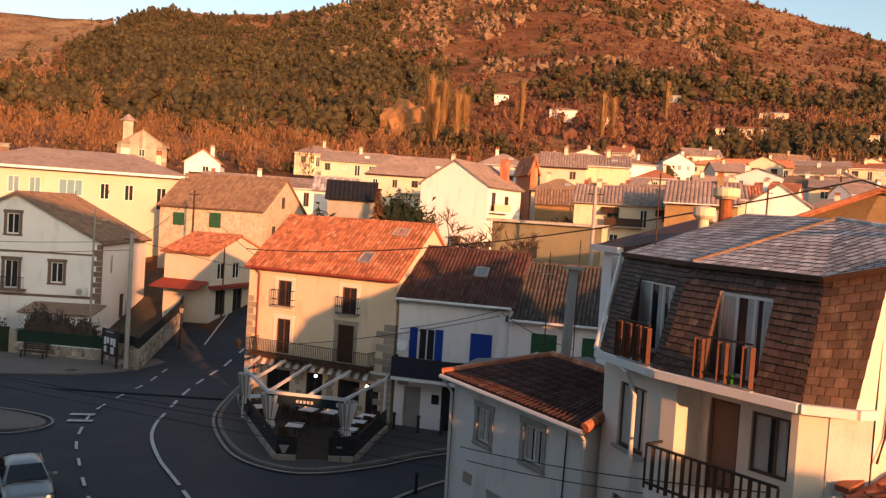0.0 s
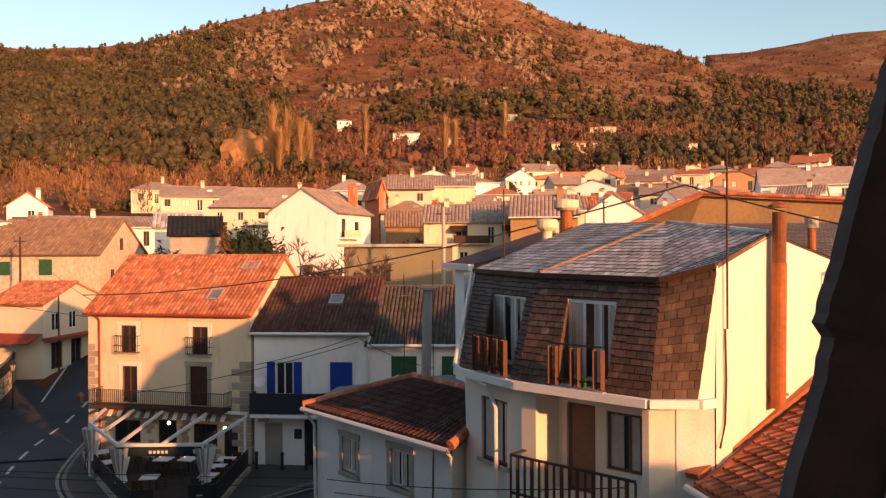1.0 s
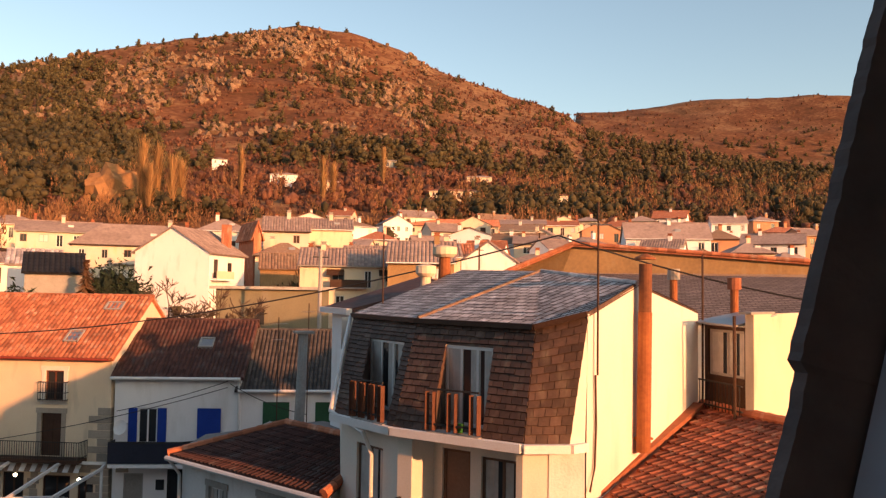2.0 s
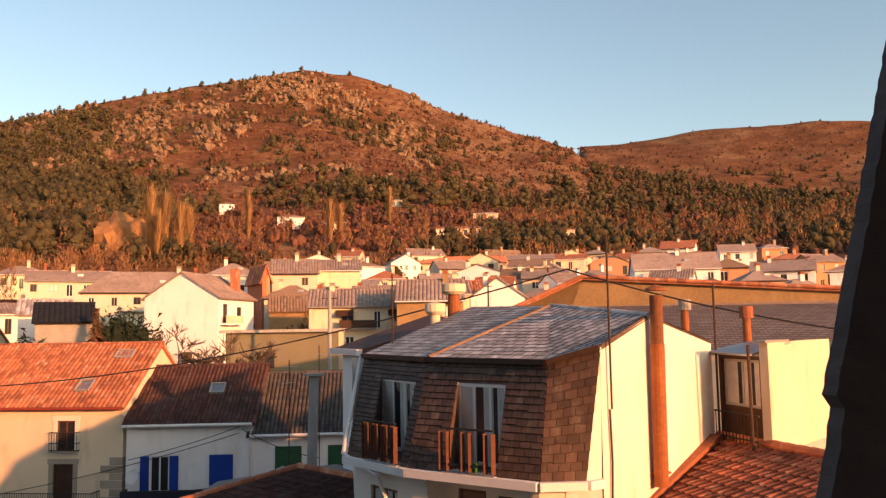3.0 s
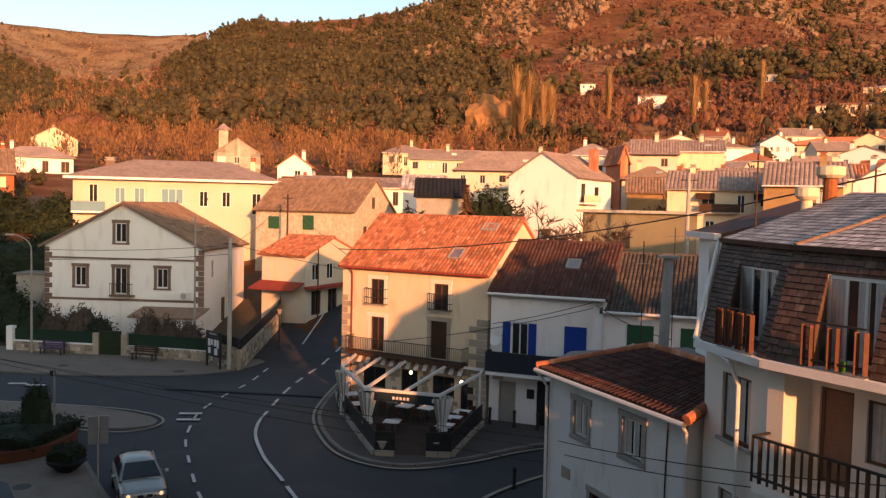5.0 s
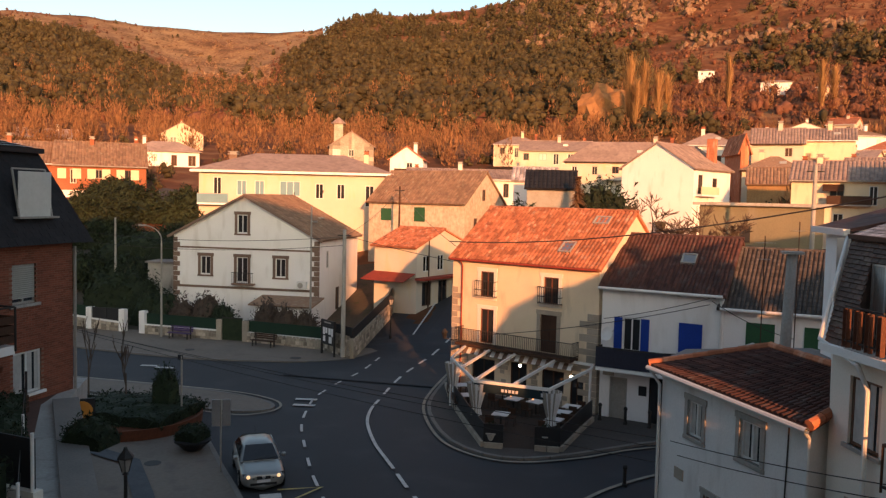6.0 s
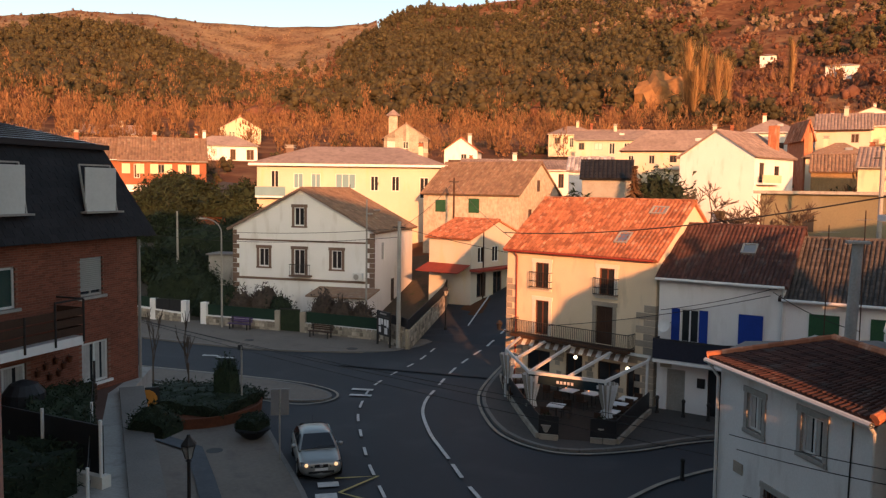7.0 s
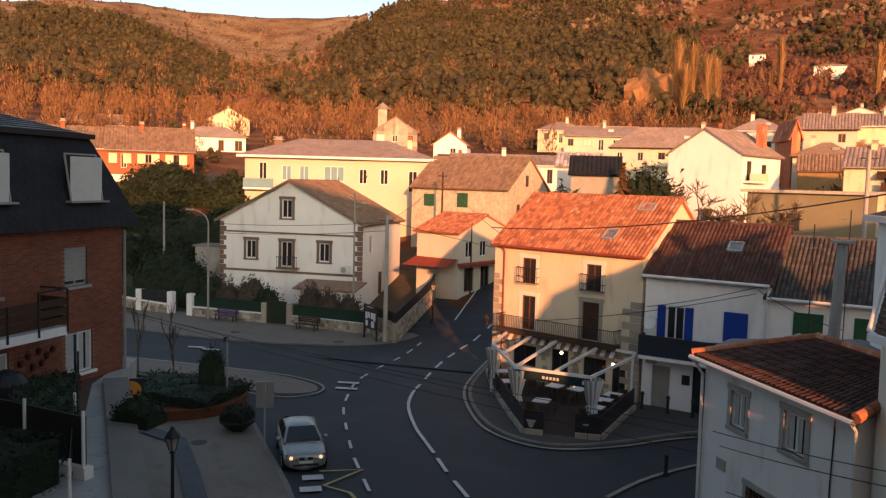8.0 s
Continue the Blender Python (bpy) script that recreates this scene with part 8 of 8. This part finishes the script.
def pole(x, y, z, h, label, mat=M_CONC, r=0.13, arms=True):
    t = thing("utility_pole", at(x, y, z), label, "utility pole", "utility poles")
    part("shaft", tube(bmesh.new(), (0, 0, 0), (0, 0, h), r, r * 0.7, 10), mat, t)
    if arms:
        part("crossarm", box(bmesh.new(), -0.5, 0.5, -0.04, 0.04, h - 0.45, h - 0.37), M_IRON, t)
        for k in (-0.4, 0.0, 0.4):
            part("insulator", lathe(bmesh.new(), [(0.03, h - 0.37), (0.05, h - 0.3), (0.03, h - 0.2)], 8), M_FRAME, t)


pole(-20.3, 53.4, 0.1, 9.0, "pale concrete utility pole at the wall corner", r=0.17)
pole(-25.7, 60.2, 0.2, 10.3, "slim pale pole before the white house", M_PIPE, 0.09, False)
pole(-18.2, 68.5, 1.5, 6.5, "slim dark pole by the side street", M_WOODDK, 0.08, False)
pole(-46.3, 64, 1.0, 8.0, "grey pole beside the brick house", M_PIPE, 0.12, False)
pole(-24.2, 79, 3.5, 9.0, "dark timber pole before the stone cottage", M_WOODDK, 0.12)
pole(9.9, 53.5, 5.0, 9.0, "pale concrete pole behind the houses", M_CONC, 0.16)
pole(33.5, 84.5, 10, 6.5, "dark timber pole among the roofs", M_WOODDK, 0.12)
pole(63, 130, 13, 9, "tall dark cypress-like pole among the roofs", M_WOODDK, 0.2, False)


def wire(a, b, sag=0.4, r=0.018, n=14, label="sagging black overhead cable"):
    t = thing("overhead_cable", at(0, 0), label, "cable", "overhead cables")
    a, b = V(a), V(b)
    part("wire", hose(bmesh.new(), [a.lerp(b, k / n) - V((0, 0, sag * 4 * (k / n) * (1 - k / n))) for k in range(n + 1)], r, 5), M_IRON, t)


wire((-45, 58, 8.0), (-20.3, 53.4, 8.6), 0.5)
wire((-45, 58, 7.2), (-20.3, 53.4, 8.0), 0.5)
wire((-20.3, 53.4, 8.7), (3.5, 41.5, 6.9), 0.5)
wire((-20.3, 53.4, 8.6), (-24.2, 79, 12.2), 0.4)
wire((-24.2, 79, 12.2), (-10.3, 48.0, 8.1), 0.5)
wire((-11.3, 47.2, 8.9), (12.5, 24.5, 13.4), 0.9, 0.028)
wire((12.5, 24.5, 13.4), (20.5, 17.5, 10.9), 0.3, 0.028)
wire((-1.9, 43.0, 5.4), (3.2, 41.4, 6.9), 0.1)
wire((-9.0, 46.0, 3.6), (3.2, 41.4, 6.6), 0.25)
wire((-1.7, 42.6, 3.9), (6.0, 38.5, 5.2), 0.3)
wire((3.3, 41.2, 6.8), (6.6, 38.5, 5.6), 0.2)
wire((1.0, 25.0, 4.4), (7.0, 16.4, 6.3), 0.15, 0.014)
wire((1.2, 24.6, 4.1), (7.0, 16.4, 6.0), 0.15, 0.014)
wire((1.4, 24.2, 2.9), (7.0, 16.4, 4.9), 0.15, 0.014)
for k, z in enumerate((6.2, 5.9, 5.4)):
    wire((-52, 42 + k * 2.0, z), (0.6, 26.6, z - 2.2), 0.7, 0.013)

sign = thing("traffic_sign", at(-16.4, 29.5, 0.13, 25), "back of twin grey traffic sign plates", "traffic sign")
part("pole", tube(bmesh.new(), (0, 0, 0), (0, 0, 3.0), 0.035, n=8), M_PIPE, sign)
for sx in (-0.36, 0.06):
    part("plate", box(bmesh.new(), sx, sx + 0.32, -0.02, 0.02, 1.9, 3.0), M_METAL, sign)
sg = thing("traffic_sign", at(-21.6, 35.0, 0.13), "slim grey pole with a small lamp arm", "traffic sign")
part("pole", tube(bmesh.new(), (0, 0, 0), (0, 0, 3.4), 0.045, n=8), M_PIPE, sg)
part("plate", box(bmesh.new(), -0.2, 0.05, -0.03, 0.03, 3.2, 3.45), M_PLASTIC, sg)
osn = thing("shop_sign", at(-18.6, 23.9, 3.4, 40), "square black sign with an orange disc", "sign")
part("panel", box(bmesh.new(), -0.45, 0.45, -0.05, 0.05, 0, 0.9), M_PLASTIC, osn)
d_ = part("disc", lathe(bmesh.new(), [(0.38, 0), (0.38, 0.02), (0.3, 0.03)], 20), M_ORANGE, osn)
d_.matrix_basis = pose(0, -0.05, 0.45, 90, 0, 0)
part("post", tube(bmesh.new(), (0, 0.0, -3.3), (0, 0, 0), 0.04, n=8), M_IRON, osn)
for x, y, r in ((-19.6, 29.6, 0.35), (-23.2, 51.9, 0.4), (-31.5, 52.0, 0.35)):
    tagged(link("manhole_cover", lathe(bmesh.new(), [(r, 0), (r, 0.012)], 18, (x, y, 0.126)), M_IRON), "round dark manhole cover in the paving", "manhole cover", "manhole covers")
bm = bmesh.new()
ribbon(bm, [(-24.5, 30.6), (-22.9, 30.2), (-20.5, 29.4), (-17.9, 26.4), (-15.6, 23.6), (-12.0, 19.0)], 0.75, 0.135, 0.008)
tagged(link("paving_band", bm, material("blue_grey_setts", (0.085, 0.09, 0.10), (0.06, 0.064, 0.072), 0.85, 6, 1.0, 0.3)), "grey band of paving across the square", "paving", kind="structure")


# ---- the parked car ----
def car(m):
    t = thing("parked_car", m, "silver hatchback car with lit headlamps", "car")

    def loft(secs, shape, smooth=2):
        """A closed shell through cross-sections along y, rounded by subdivision."""
        bm = bmesh.new()
        rings = [[bm.verts.new((x, sec[0], z)) for x, z in shape(*sec[1:])] for sec in secs]
        n = len(rings[0])
        for a, b in zip(rings, rings[1:]):
            for k in range(n):
                bm.faces.new((a[(k + 1) % n], a[k], b[k], b[(k + 1) % n]))
        bm.faces.new(rings[0])
        bm.faces.new(rings[-1][::-1])
        bmesh.ops.recalc_face_normals(bm, faces=bm.faces)
        if smooth:
            bmesh.ops.subdivide_edges(bm, edges=bm.edges[:], cuts=smooth, use_grid_fill=True, smooth=0.6)
        for f in bm.faces:
            f.smooth = True
        return bm

    def hull(z0, z1, w):
        half = [(w * 0.86, z0), (w, z0 + 0.18), (w * 1.01, (z0 + z1) / 2 + 0.08), (w * 0.93, z1 - 0.05), (w * 0.55, z1 + 0.015)]
        return [(-x, z) for x, z in half] + [(x, z) for x, z in half[::-1]]

    body = [(-2.06, 0.34, 0.60, 0.58), (-2.0, 0.24, 0.68, 0.74), (-1.75, 0.20, 0.76, 0.82), (-1.3, 0.2, 0.84, 0.85), (-0.95, 0.2, 0.90, 0.86), (0.0, 0.2, 0.93, 0.87), (1.1, 0.2, 0.96, 0.86), (1.7, 0.24, 0.97, 0.82), (1.98, 0.32, 0.93, 0.74), (2.05, 0.42, 0.84, 0.64)]
    part("body", loft(body, hull, 1), M_CAR, t)

    def roof_arc(z, w):
        half = [(0.80, 0.88), (w + (0.80 - w) * 0.45, 0.88 + (z - 0.88) * 0.55), (w, z - 0.07), (w * 0.55, z)]
        return [(-x, q) for x, q in half] + [(x, q) for x, q in half[::-1]]

    cabin = [(-1.02, 0.93, 0.74), (-0.62, 1.19, 0.66), (-0.22, 1.40, 0.59), (0.3, 1.45, 0.59), (0.95, 1.42, 0.58), (1.4, 1.26, 0.60), (1.82, 0.99, 0.66)]
    part("cabin", loft(cabin, roof_arc, 0), M_CAR, t)
    n = 0.045
    part("windscreen", slab(bmesh.new(), [(-0.70, -1.0 - n, 0.965), (0.70, -1.0 - n, 0.965), (0.53, -0.30 - n, 1.385), (-0.53, -0.30 - n, 1.385)], 0.02), M_GLASS, t)
    part("rear_window", slab(bmesh.new(), [(0.6, 1.80 + n, 1.05), (-0.6, 1.80 + n, 1.05), (-0.48, 1.30 + n, 1.35), (0.48, 1.30 + n, 1.35)], 0.02), M_GLASS, t)
    for k in (-0.25, 0.2):
        part("wiper", beam(bmesh.new(), (k, -1.02 - n, 0.975), (k + 0.42, -0.9 - n, 1.04), 0.015, 0.02), M_PLASTIC, t)
    for s in (-1, 1):
        q = [(s * 0.80, -0.70, 0.99), (s * 0.80, 0.26, 0.99), (s * 0.645, 0.26, 1.36), (s * 0.66, -0.16, 1.34)]
        part("side_window", slab(bmesh.new(), q if s > 0 else q[::-1], 0.02), M_GLASS, t)
        q = [(s * 0.80, 0.33, 0.99), (s * 0.795, 1.38, 1.02), (s * 0.66, 1.10, 1.33), (s * 0.645, 0.33, 1.36)]
        part("side_window", slab(bmesh.new(), q if s > 0 else q[::-1], 0.02), M_GLASS, t)
        lamp = part("headlamp", slab(bmesh.new(), [(s * 0.34, -2.085, 0.53), (s * 0.76, -1.98, 0.56), (s * 0.80, -1.86, 0.72), (s * 0.38, -2.02, 0.68)][::s], 0.05), M_GLASS, t, "clear swept headlamp")
        part("lit_bulb", lathe(bmesh.new(), [(0.02, 0), (0.075, 0.02), (0.06, 0.05), (0.02, 0.06)], 12), M_HEADLAMP, lamp).matrix_basis = pose(s * 0.58, -2.03, 0.62, 80, 0, 0)
        part("fog_lamp", lathe(bmesh.new(), [(0.07, 0), (0.07, 0.02), (0.03, 0.03)], 12), M_METAL, t).matrix_basis = pose(s * 0.58, -2.03, 0.36, 90, 0, 0)
        part("mirror", lathe(bmesh.new(), [(0.04, -0.09), (0.085, -0.05), (0.085, 0.05), (0.04, 0.09)], 10), M_CAR, t).matrix_basis = pose(s * 0.95, -0.68, 1.01, 0, 90, 0)
        part("door_seam", beam(bmesh.new(), (s * 0.882, 0.30, 0.36), (s * 0.83, 0.30, 0.93), 0.012, 0.012), M_PLASTIC, t)
        part("door_handle", box(bmesh.new(), min(s * 0.86, s * 0.90), max(s * 0.86, s * 0.90), 0.05, 0.22, 0.80, 0.83), M_CAR, t)
        part("side_trim", beam(bmesh.new(), (s * 0.885, -0.9, 0.52), (s * 0.885, 1.0, 0.54), 0.02, 0.05), M_PLASTIC, t)
        for y in (-1.32, 1.3):
            part("wheel_arch", tube(bmesh.new(), (s * 0.72, y, 0.34), (s * 0.872, y, 0.34), 0.37, n=22), M_RUBBER, t)
            wh = new("wheel")
            wh.parent = t
            wh.matrix_basis = pose(s * 0.80, y, 0.31, 0, 90 * s, 0)
            part("tyre", lathe(bmesh.new(), [(0.2, -0.09), (0.30, -0.09), (0.315, -0.05), (0.315, 0.06), (0.3, 0.09), (0.2, 0.085)], 22), M_RUBBER, wh)
            part("rim", lathe(bmesh.new(), [(0.2, 0.05), (0.2, 0.092), (0.08, 0.08), (0.05, 0.096)], 16), M_METAL, wh)
    part("grille", box(bmesh.new(), -0.26, 0.26, -2.10, -2.05, 0.53, 0.64), M_PLASTIC, t)
    part("bumper_grille", box(bmesh.new(), -0.5, 0.5, -2.09, -2.0, 0.29, 0.38), M_PLASTIC, t)
    part("number_plate", box(bmesh.new(), -0.26, 0.26, -2.115, -2.09, 0.41, 0.51), M_PAPER, t)
    part("badge", lathe(bmesh.new(), [(0.07, 0), (0.07, 0.012), (0.04, 0.02)], 14), M_METAL, t).matrix_basis = pose(0, -2.10, 0.61, 80, 0, 0)
    part("roof_aerial", tube(bmesh.new(), (0, 1.0, 1.43), (0, 1.2, 1.7), 0.008, n=5), M_PLASTIC, t)


car(at(-15.0, 30.0, 0, 33.0))

# ---- roof tiles and slates that can be told apart ----
for slope, q, op in slates[1:]:
    for k, p in enumerate(shingles(q, 0.19, 0.27, op)):
        bm = bmesh.new()
        shingle_mesh(bm, p)
        part("shingle", bm, M_SLATE, slope)
n = (RB_ - RA).cross(RD - RA).normalized()
ey, ex = V((0, -1, 0)), (RC - RB_).normalized()
tile_me = tile_field(bmesh.new(), V((0, 0, 0)), ey * 0.235, ey * 0.235 + ex * 0.42, ex * 0.42, 0.24, 0.6, 0.085, 0.04)
proto = part("roof_tile", tile_me, M_TILE_OLD, red_roof)
proto.location = RA + ex * 0.02
count = 1
rest = bmesh.new()
nr = 17
for j in range(nr):
    for i in range(-16, 44):
        p = RA + ey * (i * 0.235) + ex * (j * 0.385 + 0.02)
        edge = 15.3 + (p.x - 7.95) * 0.622 - 0.18
        if p.y > edge or p.y < 5.2 or (i == 0 and j == 0):
            continue
        if count < 300 and p.y > 11.5 and p.x < 14.2 and j > 3:
            o = new("roof_tile", proto.data)
            o.parent = red_roof
            o.location = p + n * (0.004 * ((i * 7 + j * 3) % 3))
            o.rotation_euler = (0, 0, radians(((i * 13 + j * 29) % 7 - 3) * 0.5))
            count += 1
        elif p.x < 14.25:
            tile_field(rest, p, p + ey * 0.235, p + ey * 0.235 + ex * 0.42, p + ex * 0.42, 0.24, 0.6, 0.085, 0.04)
part("roof_tiles", rest, M_TILE_OLD, red_roof)["kind"] = "stuff"
